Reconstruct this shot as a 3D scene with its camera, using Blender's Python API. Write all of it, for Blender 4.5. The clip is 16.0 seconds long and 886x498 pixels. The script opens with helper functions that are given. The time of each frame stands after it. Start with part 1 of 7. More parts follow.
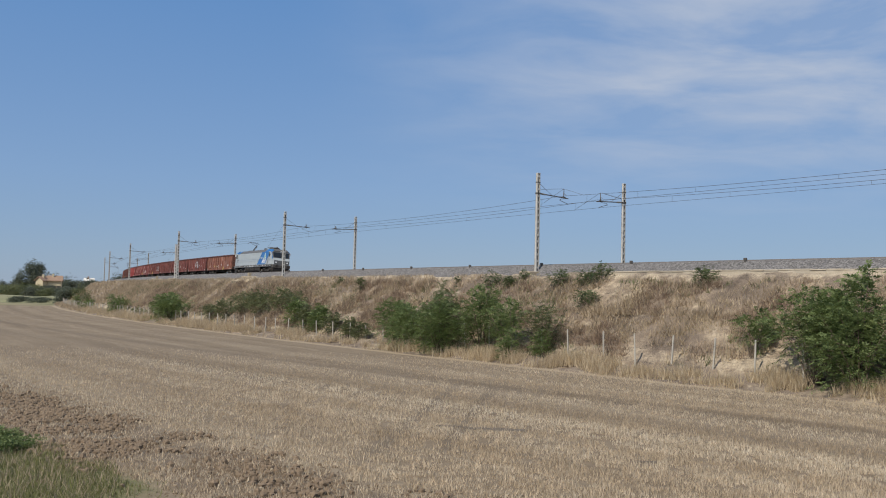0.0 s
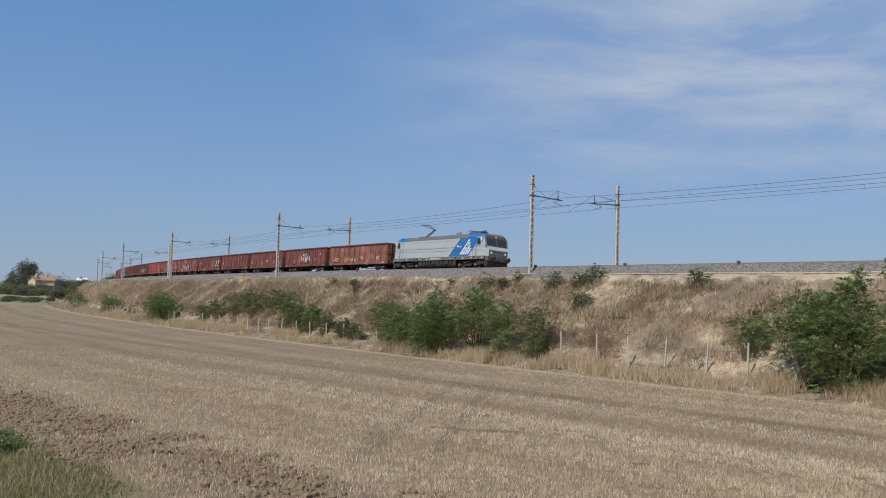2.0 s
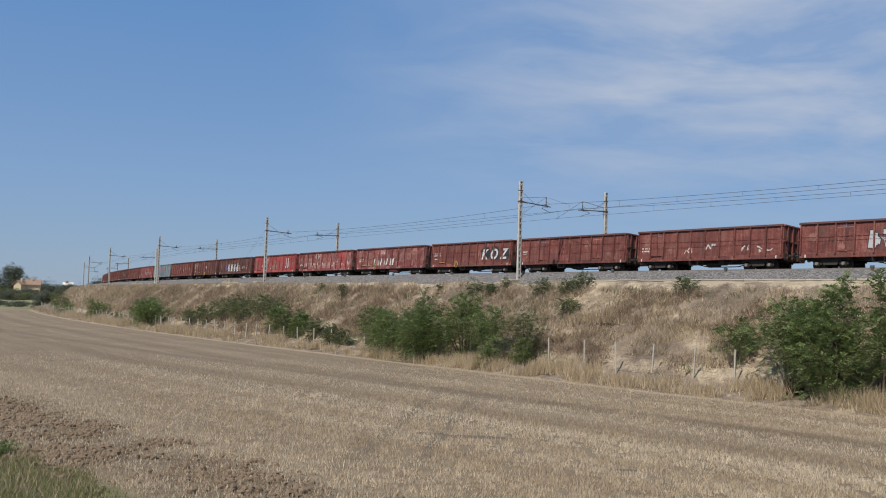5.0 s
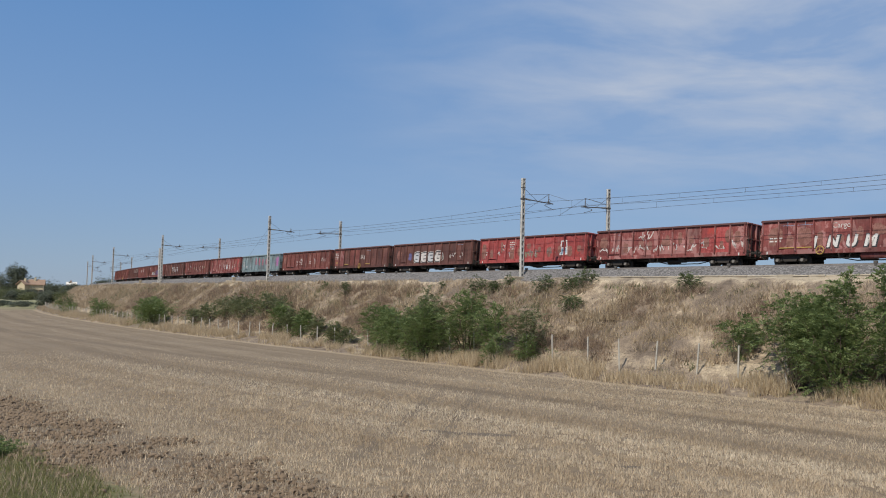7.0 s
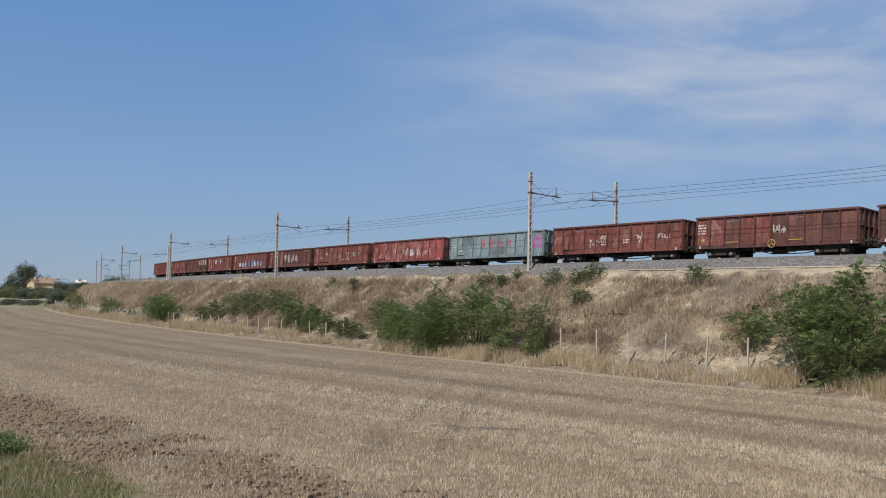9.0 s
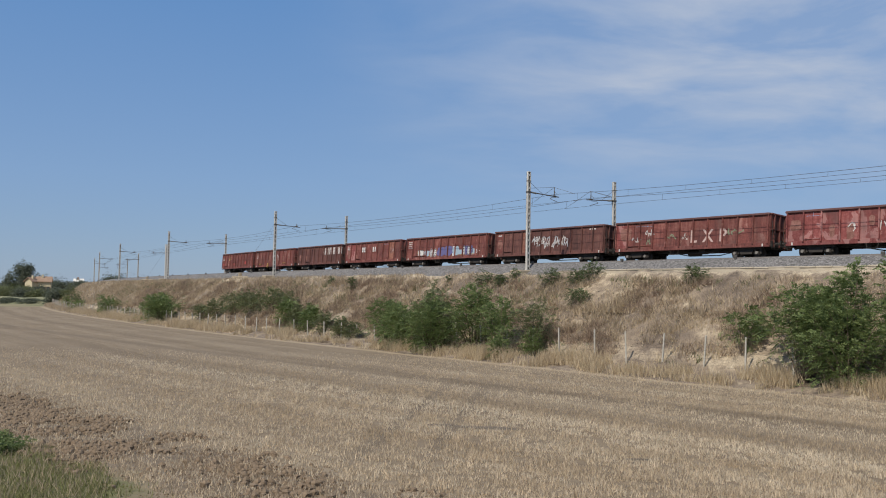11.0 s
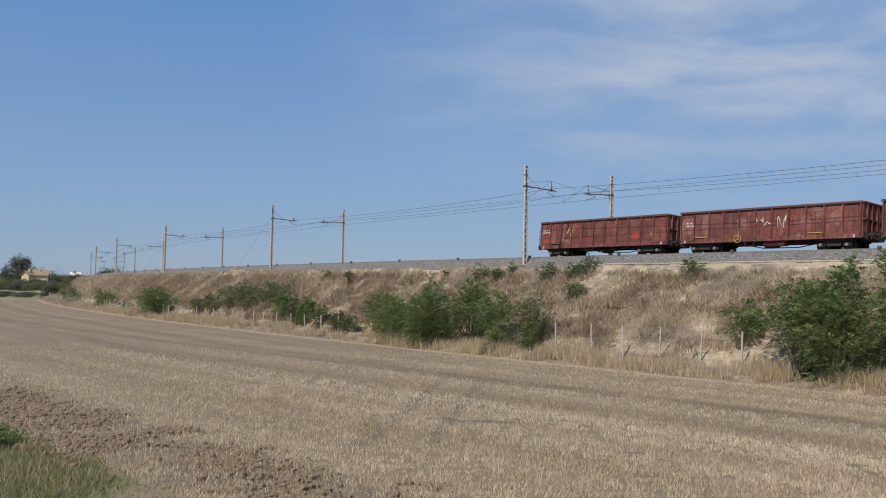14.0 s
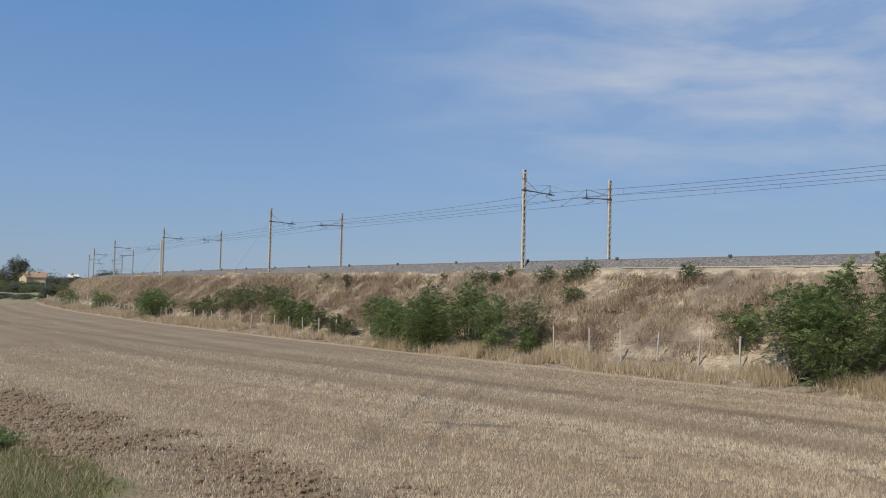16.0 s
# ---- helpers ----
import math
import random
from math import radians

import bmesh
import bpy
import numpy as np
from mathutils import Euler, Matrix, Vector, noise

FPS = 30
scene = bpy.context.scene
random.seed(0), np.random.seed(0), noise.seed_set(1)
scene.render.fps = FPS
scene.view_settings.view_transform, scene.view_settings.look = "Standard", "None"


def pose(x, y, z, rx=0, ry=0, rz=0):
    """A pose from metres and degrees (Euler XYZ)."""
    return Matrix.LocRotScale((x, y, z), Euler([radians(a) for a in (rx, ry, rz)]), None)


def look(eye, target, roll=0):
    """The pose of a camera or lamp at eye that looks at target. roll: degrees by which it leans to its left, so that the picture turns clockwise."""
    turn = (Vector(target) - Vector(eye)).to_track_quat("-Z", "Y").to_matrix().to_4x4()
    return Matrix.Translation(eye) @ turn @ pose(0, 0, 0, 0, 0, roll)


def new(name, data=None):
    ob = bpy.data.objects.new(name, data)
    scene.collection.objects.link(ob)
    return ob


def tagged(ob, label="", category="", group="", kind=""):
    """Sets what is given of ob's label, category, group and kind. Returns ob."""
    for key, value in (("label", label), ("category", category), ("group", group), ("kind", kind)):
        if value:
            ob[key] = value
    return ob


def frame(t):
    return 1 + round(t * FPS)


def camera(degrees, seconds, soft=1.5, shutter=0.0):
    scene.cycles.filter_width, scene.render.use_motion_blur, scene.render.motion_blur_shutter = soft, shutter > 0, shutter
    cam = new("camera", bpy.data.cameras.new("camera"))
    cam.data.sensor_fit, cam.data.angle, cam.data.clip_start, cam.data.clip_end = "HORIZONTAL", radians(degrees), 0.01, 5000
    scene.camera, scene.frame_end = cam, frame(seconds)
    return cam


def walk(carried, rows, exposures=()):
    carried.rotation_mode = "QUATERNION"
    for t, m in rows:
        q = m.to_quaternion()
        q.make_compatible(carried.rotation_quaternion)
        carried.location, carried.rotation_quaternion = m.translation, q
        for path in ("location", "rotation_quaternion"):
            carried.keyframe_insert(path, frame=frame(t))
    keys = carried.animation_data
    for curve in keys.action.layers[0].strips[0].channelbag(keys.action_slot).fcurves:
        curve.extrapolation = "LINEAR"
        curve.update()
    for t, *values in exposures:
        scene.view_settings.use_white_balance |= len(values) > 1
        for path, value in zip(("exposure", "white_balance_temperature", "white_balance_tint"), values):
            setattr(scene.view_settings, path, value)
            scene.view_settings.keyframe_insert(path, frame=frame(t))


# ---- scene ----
# ---- camera ----
EYE = (0.0, 0.0, 4.0)
cam = camera(51.5, 16.0, soft=1.02)
TURNS = [
    (0, 93.078, -1.338, 0.785),
    (0.5, 93.104, -1.537, 0.703),
    (1, 93.148, -1.604, 0.600),
    (1.5, 93.162, -1.560, 0.547),
    (2, 93.179, -1.593, 0.395),
    (2.5, 93.233, -1.761, 0.212),
    (3, 93.324, -1.824, -0.011),
    (3.5, 93.445, -1.755, -0.218),
    (4, 93.563, -1.778, -0.360),
    (6.5, 93.525, -1.719, -0.282),
    (7, 93.409, -1.468, -0.157),
    (7.5, 93.258, -1.316, -0.008),
    (8, 93.212, -1.126, 0.132),
    (8.5, 93.179, -1.057, 0.248),
    (9, 93.071, -0.941, 0.355),
    (11.5, 92.998, -1.072, 0.211),
    (12, 92.938, -0.991, 0.126),
    (12.5, 92.896, -0.906, 0.113),
    (13, 92.832, -0.916, 0.035),
    (13.5, 92.728, -1.052, 0.072),
    (14, 92.654, -1.109, 0.050),
    (14.5, 92.687, -1.206, 0.022),
    (15, 92.749, -1.398, -0.062),
    (15.5, 92.782, -1.417, -0.075),
    (16, 92.883, -1.321, -0.067),
]
walk(cam, [(t, pose(*EYE, rx, ry, rz)) for t, rx, ry, rz in TURNS])

# ---- light ----
SUN_TO = Vector((-0.594, -0.805, 0.0)).normalized()
SUN_EL = radians(47)
world = bpy.data.worlds.new("sky")
scene.world = world
world.use_nodes = True
wn, wl = world.node_tree.nodes, world.node_tree.links
background = wn["Background"]
sky = wn.new("ShaderNodeTexSky")
sky.sky_type = "NISHITA"
sky.sun_disc = False
sky.sun_elevation = SUN_EL
sky.sun_rotation = math.atan2(SUN_TO.x, SUN_TO.y)
sky.air_density, sky.dust_density, sky.ozone_density = 1.0, 0.2, 3.0
# thin cirrus on a flat layer high above
geo = wn.new("ShaderNodeTexCoord")
sep = wn.new("ShaderNodeSeparateXYZ")
wl.new(geo.outputs["Generated"], sep.inputs[0])
zz = wn.new("ShaderNodeMath"); zz.operation = "ADD"; zz.inputs[1].default_value = 0.12
wl.new(sep.outputs["Z"], zz.inputs[0])
over = []
for axis in ("X", "Y"):
    dv = wn.new("ShaderNodeMath"); dv.operation = "DIVIDE"
    wl.new(sep.outputs[axis], dv.inputs[0]); wl.new(zz.outputs[0], dv.inputs[1])
    over.append(dv)
com = wn.new("ShaderNodeCombineXYZ")
wl.new(over[0].outputs[0], com.inputs[0]); wl.new(over[1].outputs[0], com.inputs[1])
streak = wn.new("ShaderNodeMapping")
streak.inputs["Rotation"].default_value = (0, 0, radians(-38))
streak.inputs["Scale"].default_value = (0.95, 1.35, 1)
streak.inputs["Location"].default_value = (0.35, 0.1, 0)
wl.new(com.outputs[0], streak.inputs[0])
cloud = wn.new("ShaderNodeTexNoise")
cloud.inputs["Scale"].default_value, cloud.inputs["Detail"].default_value, cloud.inputs["Distortion"].default_value = 1.9, 6, 0.35
cloud.inputs["Roughness"].default_value = 0.55
wl.new(streak.outputs[0], cloud.inputs["Vector"])
cramp = wn.new("ShaderNodeMapRange")
cramp.inputs["From Min"].default_value, cramp.inputs["From Max"].default_value = 0.36, 0.70
cramp.inputs["To Min"].default_value = 0.24
wl.new(cloud.outputs["Fac"], cramp.inputs["Value"])
bank = wn.new("ShaderNodeMapRange")
bank.interpolation_type = "SMOOTHSTEP"
bank.inputs["From Min"].default_value, bank.inputs["From Max"].default_value = -0.20, 0.34
wl.new(sep.outputs["X"], bank.inputs["Value"])
high = wn.new("ShaderNodeMapRange")
high.interpolation_type = "SMOOTHSTEP"
high.inputs["From Min"].default_value, high.inputs["From Max"].default_value = 0.05, 0.27
wl.new(sep.outputs["Z"], high.inputs["Value"])
m1 = wn.new("ShaderNodeMath"); m1.operation = "MULTIPLY"
wl.new(cramp.outputs[0], m1.inputs[0]); wl.new(bank.outputs[0], m1.inputs[1])
m2 = wn.new("ShaderNodeMath"); m2.operation = "MULTIPLY"
wl.new(m1.outputs[0], m2.inputs[0]); wl.new(high.outputs[0], m2.inputs[1])
m3 = wn.new("ShaderNodeMath"); m3.operation = "MULTIPLY"; m3.inputs[1].default_value = 1.14
wl.new(m2.outputs[0], m3.inputs[0])
haze = wn.new("ShaderNodeMix"); haze.data_type = "RGBA"
wl.new(m3.outputs[0], haze.inputs["Factor"])
# the clear late-summer air: deeper blue above, pale towards the horizon
air = wn.new("ShaderNodeValToRGB")
wl.new(sep.outputs["Z"], air.inputs[0])
for k, (p_, c_) in zip((air.color_ramp.elements[0], air.color_ramp.elements.new(0.12), air.color_ramp.elements.new(0.32), air.color_ramp.elements[-1]),
                       ((0.0, (2.8, 4.1, 6.15)), (0.12, (2.45, 4.1, 7.1)), (0.32, (1.45, 3.35, 7.0)), (1.0, (0.8, 2.0, 5.0)))):
    k.position, k.color = p_, (*c_, 1)
clear = wn.new("ShaderNodeMix"); clear.data_type = "RGBA"
clear.inputs["Factor"].default_value = 0.75
wl.new(sky.outputs[0], clear.inputs["A"]); wl.new(air.outputs[0], clear.inputs["B"])
wl.new(clear.outputs["Result"], haze.inputs["A"])
haze.inputs["B"].default_value = (5.6, 6.3, 7.6, 1)
wl.new(haze.outputs["Result"], background.inputs["Color"])
background.inputs["Strength"].default_value = 0.0795
sun_data = bpy.data.lights.new("sun", "SUN")
sun_data.energy, sun_data.angle, sun_data.color = 4.5, radians(0.7), (1.0, 0.925, 0.80)
sun = new("sun", sun_data)
sun.matrix_world = look(SUN_TO * math.cos(SUN_EL) * 100 + Vector((0, 0, 100 * math.sin(SUN_EL))), (0, 0, 0))
scene.view_settings.exposure = 0.1

# ---- the line: a circular arc; s runs away from the first mast, o across towards the far side ----
CX, CY, RAD, TH0 = 703.73, 596.52, 871.04, -2.49885
RAIL, BALLAST, PLINTH = 6.98, 6.88, 6.32
NEAR, FAR = 2.87, 6.87
SPAN = 48.6


def at(s, o, z=0.0):
    th = TH0 - s / RAD
    return Vector((CX + (RAD - o) * math.cos(th), CY + (RAD - o) * math.sin(th), z))


def line_pose(s, o, z):
    """x along the line towards the camera's side, y to the far side."""
    th = TH0 - s / RAD
    p = at(s, o, z)
    return pose(p.x, p.y, p.z, 0, 0, math.degrees(th) + 90)


def at_np(s, o, z):
    th = TH0 - s / RAD
    return np.stack([CX + (RAD - o) * np.cos(th), CY + (RAD - o) * np.sin(th), z], -1)


PROFILE = ((-90, 0), (-12.6, 0), (-9.5, 0.5), (-3.15, 5.57), (-2.8, 5.82), (-0.7, 5.95), (11.0, 5.95), (13.5, 5.7), (23, 0), (60, 0))


def bank_z(o):
    return float(np.interp(o, [p[0] for p in PROFILE], [p[1] for p in PROFILE]))


def rough(p, size, seed=0.0):
    return noise.noise(Vector(p) / size + Vector((seed, seed * 1.7, seed * 0.3)))


# ---- mesh helpers ----
class Shape:
    def __init__(self):
        self.v, self.f, self.smooth = [], [], False

    def add(self, verts, faces):
        k = len(self.v)
        self.v += [tuple(p) for p in verts]
        self.f += [tuple(i + k for i in f) for f in faces]
        return self

    def box(self, x0, x1, y0, y1, z0, z1, bevel=0.0):
        if bevel:
            b = bevel
            xs, ys, zs = (x0, x1), (y0, y1), (z0, z1)
            bm = bmesh.new()
            bmesh.ops.create_cube(bm, size=1)
            for w in bm.verts:
                w.co = Vector((xs[w.co.x > 0], ys[w.co.y > 0], zs[w.co.z > 0]))
            bmesh.ops.bevel(bm, geom=bm.edges[:], offset=b, segments=1, affect="EDGES")
            bm.verts.index_update()
            self.add([w.co[:] for w in bm.verts], [[w.index for w in f.verts] for f in bm.faces])
            bm.free()
            return self
        v = [(x, y, z) for x in (x0, x1) for y in (y0, y1) for z in (z0, z1)]
        return self.add(v, [(0, 1, 3, 2), (4, 6, 7, 5), (0, 4, 5, 1), (2, 3, 7, 6), (0, 2, 6, 4), (1, 5, 7, 3)])

    def rod(self, a, b, r, n=6, r2=None):
        a, b = Vector(a), Vector(b)
        r2 = r if r2 is None else r2
        d = (b - a).normalized()
        u = d.orthogonal().normalized()
        w = d.cross(u)
        ring = [(math.cos(2 * math.pi * i / n), math.sin(2 * math.pi * i / n)) for i in range(n)]
        v = [a + r * (c * u + s * w) for c, s in ring] + [b + r2 * (c * u + s * w) for c, s in ring]
        f = [(i, (i + 1) % n, n + (i + 1) % n, n + i) for i in range(n)]
        return self.add(v, f + [tuple(range(n - 1, -1, -1)), tuple(range(n, 2 * n))])

    def prism(self, poly, y0, y1):
        """poly in x, z, drawn out from y0 to y1."""
        n = len(poly)
        v = [(x, y0, z) for x, z in poly] + [(x, y1, z) for x, z in poly]
        f = [(i, (i + 1) % n, n + (i + 1) % n, n + i) for i in range(n)]
        return self.add(v, f + [tuple(range(n - 1, -1, -1)), tuple(range(n, 2 * n))])

    def prism_x(self, poly, x0, x1):
        """poly in y, z, drawn out from x0 to x1."""
        n = len(poly)
        v = [(x0, y, z) for y, z in poly] + [(x1, y, z) for y, z in poly]
        f = [(i, (i + 1) % n, n + (i + 1) % n, n + i) for i in range(n)]
        return self.add(v, f + [tuple(range(n - 1, -1, -1)), tuple(range(n, 2 * n))])

    def mesh(self, name, material):
        me = bpy.data.meshes.new(name)
        me.from_pydata(self.v, [], self.f)
        me.materials.append(material)
        bm = bmesh.new()
        bm.from_mesh(me)
        bmesh.ops.recalc_face_normals(bm, faces=bm.faces[:])
        bm.to_mesh(me)
        bm.free()
        if self.smooth:
            me.polygons.foreach_set("use_smooth", [True] * len(me.polygons))
        return me


def part(name, shape, material, parent=None, label="", m=None):
    """One mesh object from a Shape (or a ready mesh) under a thing or a part."""
    me = shape.mesh(name, material) if isinstance(shape, Shape) else shape
    ob = new(name, me)
    ob.parent = parent
    if m is not None:
        ob.matrix_basis = m
    if label:
        tagged(ob, label)
    return ob


def holder(name, m, label, category, group="", kind=""):
    ob = new(name)
    ob.empty_display_size = 0.3
    ob.matrix_basis = m
    return tagged(ob, label, category, group, kind)


def raw_mesh(name, verts, faces, material, smooth=False):
    """verts n x 3 and faces m x k as arrays."""
    me = bpy.data.meshes.new(name)
    verts, faces = np.asarray(verts, np.float32), np.asarray(faces, np.int32)
    k = faces.shape[1]
    me.vertices.add(len(verts)); me.vertices.foreach_set("co", verts.ravel())
    me.loops.add(faces.size); me.loops.foreach_set("vertex_index", faces.ravel())
    me.polygons.add(len(faces)); me.polygons.foreach_set("loop_start", np.arange(0, faces.size, k, dtype=np.int32))
    me.polygons.foreach_set("use_smooth", np.full(len(faces), smooth))
    me.materials.append(material)
    me.update(calc_edges=True)
    me.validate()
    return me


# ---- materials ----
def material(name, rough_=0.8, metal=0.0):
    mat = bpy.data.materials.new(name)
    mat.use_nodes = True
    b = mat.node_tree.nodes["Principled BSDF"]
    b.inputs["Roughness"].default_value, b.inputs["Metallic"].default_value = rough_, metal
    return mat, mat.node_tree.nodes, mat.node_tree.links, b


def place_of(n, l, world_space):
    if world_space:
        return n.new("ShaderNodeNewGeometry").outputs["Position"]
    return n.new("ShaderNodeTexCoord").outputs["Object"]


def noise_of(n, l, vec, scale, detail=5, rough_=0.6, stretch=None, distort=0.0):
    if stretch:
        mp = n.new("ShaderNodeMapping")
        mp.inputs["Scale"].default_value = stretch
        l.new(vec, mp.inputs[0])
        vec = mp.outputs[0]
    t = n.new("ShaderNodeTexNoise")
    t.inputs["Scale"].default_value, t.inputs["Detail"].default_value = scale, detail
    t.inputs["Roughness"].default_value, t.inputs["Distortion"].default_value = rough_, distort
    l.new(vec, t.inputs["Vector"])
    return t.outputs["Fac"]


def ramp_of(n, l, fac, stops):
    r = n.new("ShaderNodeValToRGB")
    e = r.color_ramp.elements
    while len(e) < len(stops):
        e.new(0.5)
    for k, (p, c) in zip(e, stops):
        k.position, k.color = p, (*c, 1)
    l.new(fac, r.inputs[0])
    return r.outputs[0]


def blend(n, l, a, b, fac, mode="MIX"):
    x = n.new("ShaderNodeMix")
    x.data_type, x.blend_type = "RGBA", mode
    for sock, val in (("A", a), ("B", b)):
        if isinstance(val, tuple):
            x.inputs[sock].default_value = (*val, 1)
        else:
            l.new(val, x.inputs[sock])
    if isinstance(fac, float):
        x.inputs["Factor"].default_value = fac
    else:
        l.new(fac, x.inputs["Factor"])
    return x.outputs["Result"]


def span(n, l, val, lo, hi, a=0.0, b=1.0):
    r = n.new("ShaderNodeMapRange")
    r.inputs["From Min"].default_value, r.inputs["From Max"].default_value = lo, hi
    r.inputs["To Min"].default_value, r.inputs["To Max"].default_value = a, b
    l.new(val, r.inputs["Value"])
    return r.outputs[0]


def maths(n, l, op, a, b):
    r = n.new("ShaderNodeMath")
    r.operation = op
    for i, val in enumerate((a, b)):
        if isinstance(val, (int, float)):
            r.inputs[i].default_value = val
        else:
            l.new(val, r.inputs[i])
    return r.outputs[0]


def relief(n, l, b, height, strength, dist):
    bp = n.new("ShaderNodeBump")
    bp.inputs["Strength"].default_value, bp.inputs["Distance"].default_value = strength, dist
    l.new(height, bp.inputs["Height"])
    l.new(bp.outputs[0], b.inputs["Normal"])


def stained(name, stops, coarse=1.2, fine=14.0, rough_=0.8, metal=0.0, bump=0.3, dist=0.01, world_space=False, stretch=None, vary=0.0):
    mat, n, l, b = material(name, rough_, metal)
    vec = place_of(n, l, world_space)
    big = noise_of(n, l, vec, coarse, 6, 0.6, stretch)
    small = noise_of(n, l, vec, fine, 5, 0.65)
    mixed = maths(n, l, "ADD", maths(n, l, "MULTIPLY", big, 0.62), maths(n, l, "MULTIPLY", small, 0.38))
    col = ramp_of(n, l, mixed, stops)
    if vary:
        info = n.new("ShaderNodeObjectInfo")
        hs = n.new("ShaderNodeHueSaturation")
        l.new(span(n, l, info.outputs["Random"], 0, 1, 1 - vary, 1 + vary), hs.inputs["Value"])
        l.new(col, hs.inputs["Color"])
        col = hs.outputs[0]
    l.new(col, b.inputs["Base Color"])
    relief(n, l, b, small, bump, dist)
    return mat


def field_material():
    mat, n, l, b = material("stubble_field", 0.95)
    pos = place_of(n, l, True)
    dist = n.new("ShaderNodeVectorMath"); dist.operation = "DISTANCE"
    flat = n.new("ShaderNodeVectorMath"); flat.operation = "MULTIPLY"
    flat.inputs[1].default_value = (1, 1, 0)
    l.new(pos, flat.inputs[0]); l.new(flat.outputs[0], dist.inputs[0])
    dist.inputs[1].default_value = (CX, CY, 0)
    across = dist.outputs["Value"]
    wob = noise_of(n, l, pos, 0.035, 3)
    lane = maths(n, l, "ADD", across, maths(n, l, "MULTIPLY", wob, 5.0))
    one = n.new("ShaderNodeTexNoise"); one.noise_dimensions = "1D"
    one.inputs["Scale"].default_value, one.inputs["Detail"].default_value = 0.42, 4
    one.inputs["Roughness"].default_value = 0.7
    l.new(lane, one.inputs["W"])
    patch = noise_of(n, l, pos, 0.16, 6, 0.65)
    fine = noise_of(n, l, pos, 2.6, 6, 0.7)
    grit = noise_of(n, l, pos, 16.0, 4, 0.7)
    f1 = maths(n, l, "ADD", maths(n, l, "MULTIPLY", one.outputs["Fac"], 0.55), maths(n, l, "MULTIPLY", patch, 0.45))
    base = ramp_of(n, l, f1, [(0.35, FIELD_DARK), (0.49, FIELD_MID), (0.65, FIELD_PALE)])
    f2 = maths(n, l, "ADD", maths(n, l, "MULTIPLY", fine, 0.6), maths(n, l, "MULTIPLY", grit, 0.4))
    dust = ramp_of(n, l, f2, [(0.32, (0.58, 0.55, 0.52)), (0.50, (1, 1, 1)), (0.70, (1.3, 1.26, 1.2))])
    col = blend(n, l, base, dust, 1.0, "MULTIPLY")
    # brown tractor lanes running beside the line
    swing = n.new("ShaderNodeSeparateXYZ"); l.new(pos, swing.inputs[0])
    slant = maths(n, l, "ADD", across, maths(n, l, "MULTIPLY", maths(n, l, "ADD", swing.outputs["X"], 13.9), 0.122))
    for mid_, half, deep in ((25.1, 0.95, 0.6), (29.6, 1.7, 0.3), (36.5, 0.8, 0.22), (18.6, 0.6, 0.3)):
        off = maths(n, l, "ABSOLUTE", maths(n, l, "SUBTRACT", maths(n, l, "ADD", slant, maths(n, l, "MULTIPLY", maths(n, l, "SUBTRACT", fine, 0.5), 1.6)), RAD + mid_), 0)
        col = blend(n, l, col, (0.115, 0.085, 0.055), maths(n, l, "MULTIPLY", span(n, l, off, half, half * 0.3, 0, deep), span(n, l, patch, 0.36, 0.52)))
    # faint tyre tracks crossing the stubble
    sp = n.new("ShaderNodeSeparateXYZ"); l.new(pos, sp.inputs[0])
    turn = maths(n, l, "SUBTRACT", sp.outputs["X"], maths(n, l, "MULTIPLY", maths(n, l, "SUBTRACT", sp.outputs["Y"], 28.0), 0.12))
    reach = maths(n, l, "MULTIPLY", span(n, l, sp.outputs["Y"], 21, 24), span(n, l, sp.outputs["Y"], 46, 38))
    for side in (-1.6, 0.14):
        off = maths(n, l, "ABSOLUTE", maths(n, l, "SUBTRACT", maths(n, l, "ADD", turn, maths(n, l, "MULTIPLY", maths(n, l, "SUBTRACT", fine, 0.5), 0.5)), side), 0)
        col = blend(n, l, col, (0.105, 0.08, 0.054), maths(n, l, "MULTIPLY", reach, span(n, l, off, 0.36, 0.12, 0, 0.5)))
    # pale mown strip along the field's edge
    rim = maths(n, l, "ABSOLUTE", maths(n, l, "SUBTRACT", maths(n, l, "ADD", across, maths(n, l, "MULTIPLY", patch, 1.6)), RAD + 14.2), 0)
    col = blend(n, l, col, (0.36, 0.285, 0.19), span(n, l, maths(n, l, "ADD", rim, fine), 1.3, 0.8, 0, 0.7))
    # ploughed strip of dark soil, then a green verge, at the near corner
    lean = n.new("ShaderNodeVectorMath"); lean.operation = "DOT_PRODUCT"
    lean.inputs[1].default_value = (1, 0.98, 0)
    l.new(pos, lean.inputs[0])
    row = maths(n, l, "ADD", lean.outputs["Value"], maths(n, l, "MULTIPLY", maths(n, l, "SUBTRACT", noise_of(n, l, pos, 0.7, 4), 0.5), 4.0))
    soil = ramp_of(n, l, f2, [(0.32, (0.0723, 0.0519, 0.034)), (0.52, (0.14, 0.105, 0.0706)), (0.72, (0.221, 0.17, 0.116))])
    strip = maths(n, l, "MULTIPLY", span(n, l, row, 17.9, 17.2), span(n, l, row, 12.6, 13.3))
    sxy = n.new("ShaderNodeSeparateXYZ"); l.new(pos, sxy.inputs[0])
    clump = span(n, l, maths(n, l, "ADD", noise_of(n, l, pos, 0.5, 8, 0.72), span(n, l, sxy.outputs["X"], -7, -11, 0, 0.14)), 0.43, 0.58, 0.0, 1.0)
    col = blend(n, l, col, soil, maths(n, l, "MULTIPLY", strip, clump))
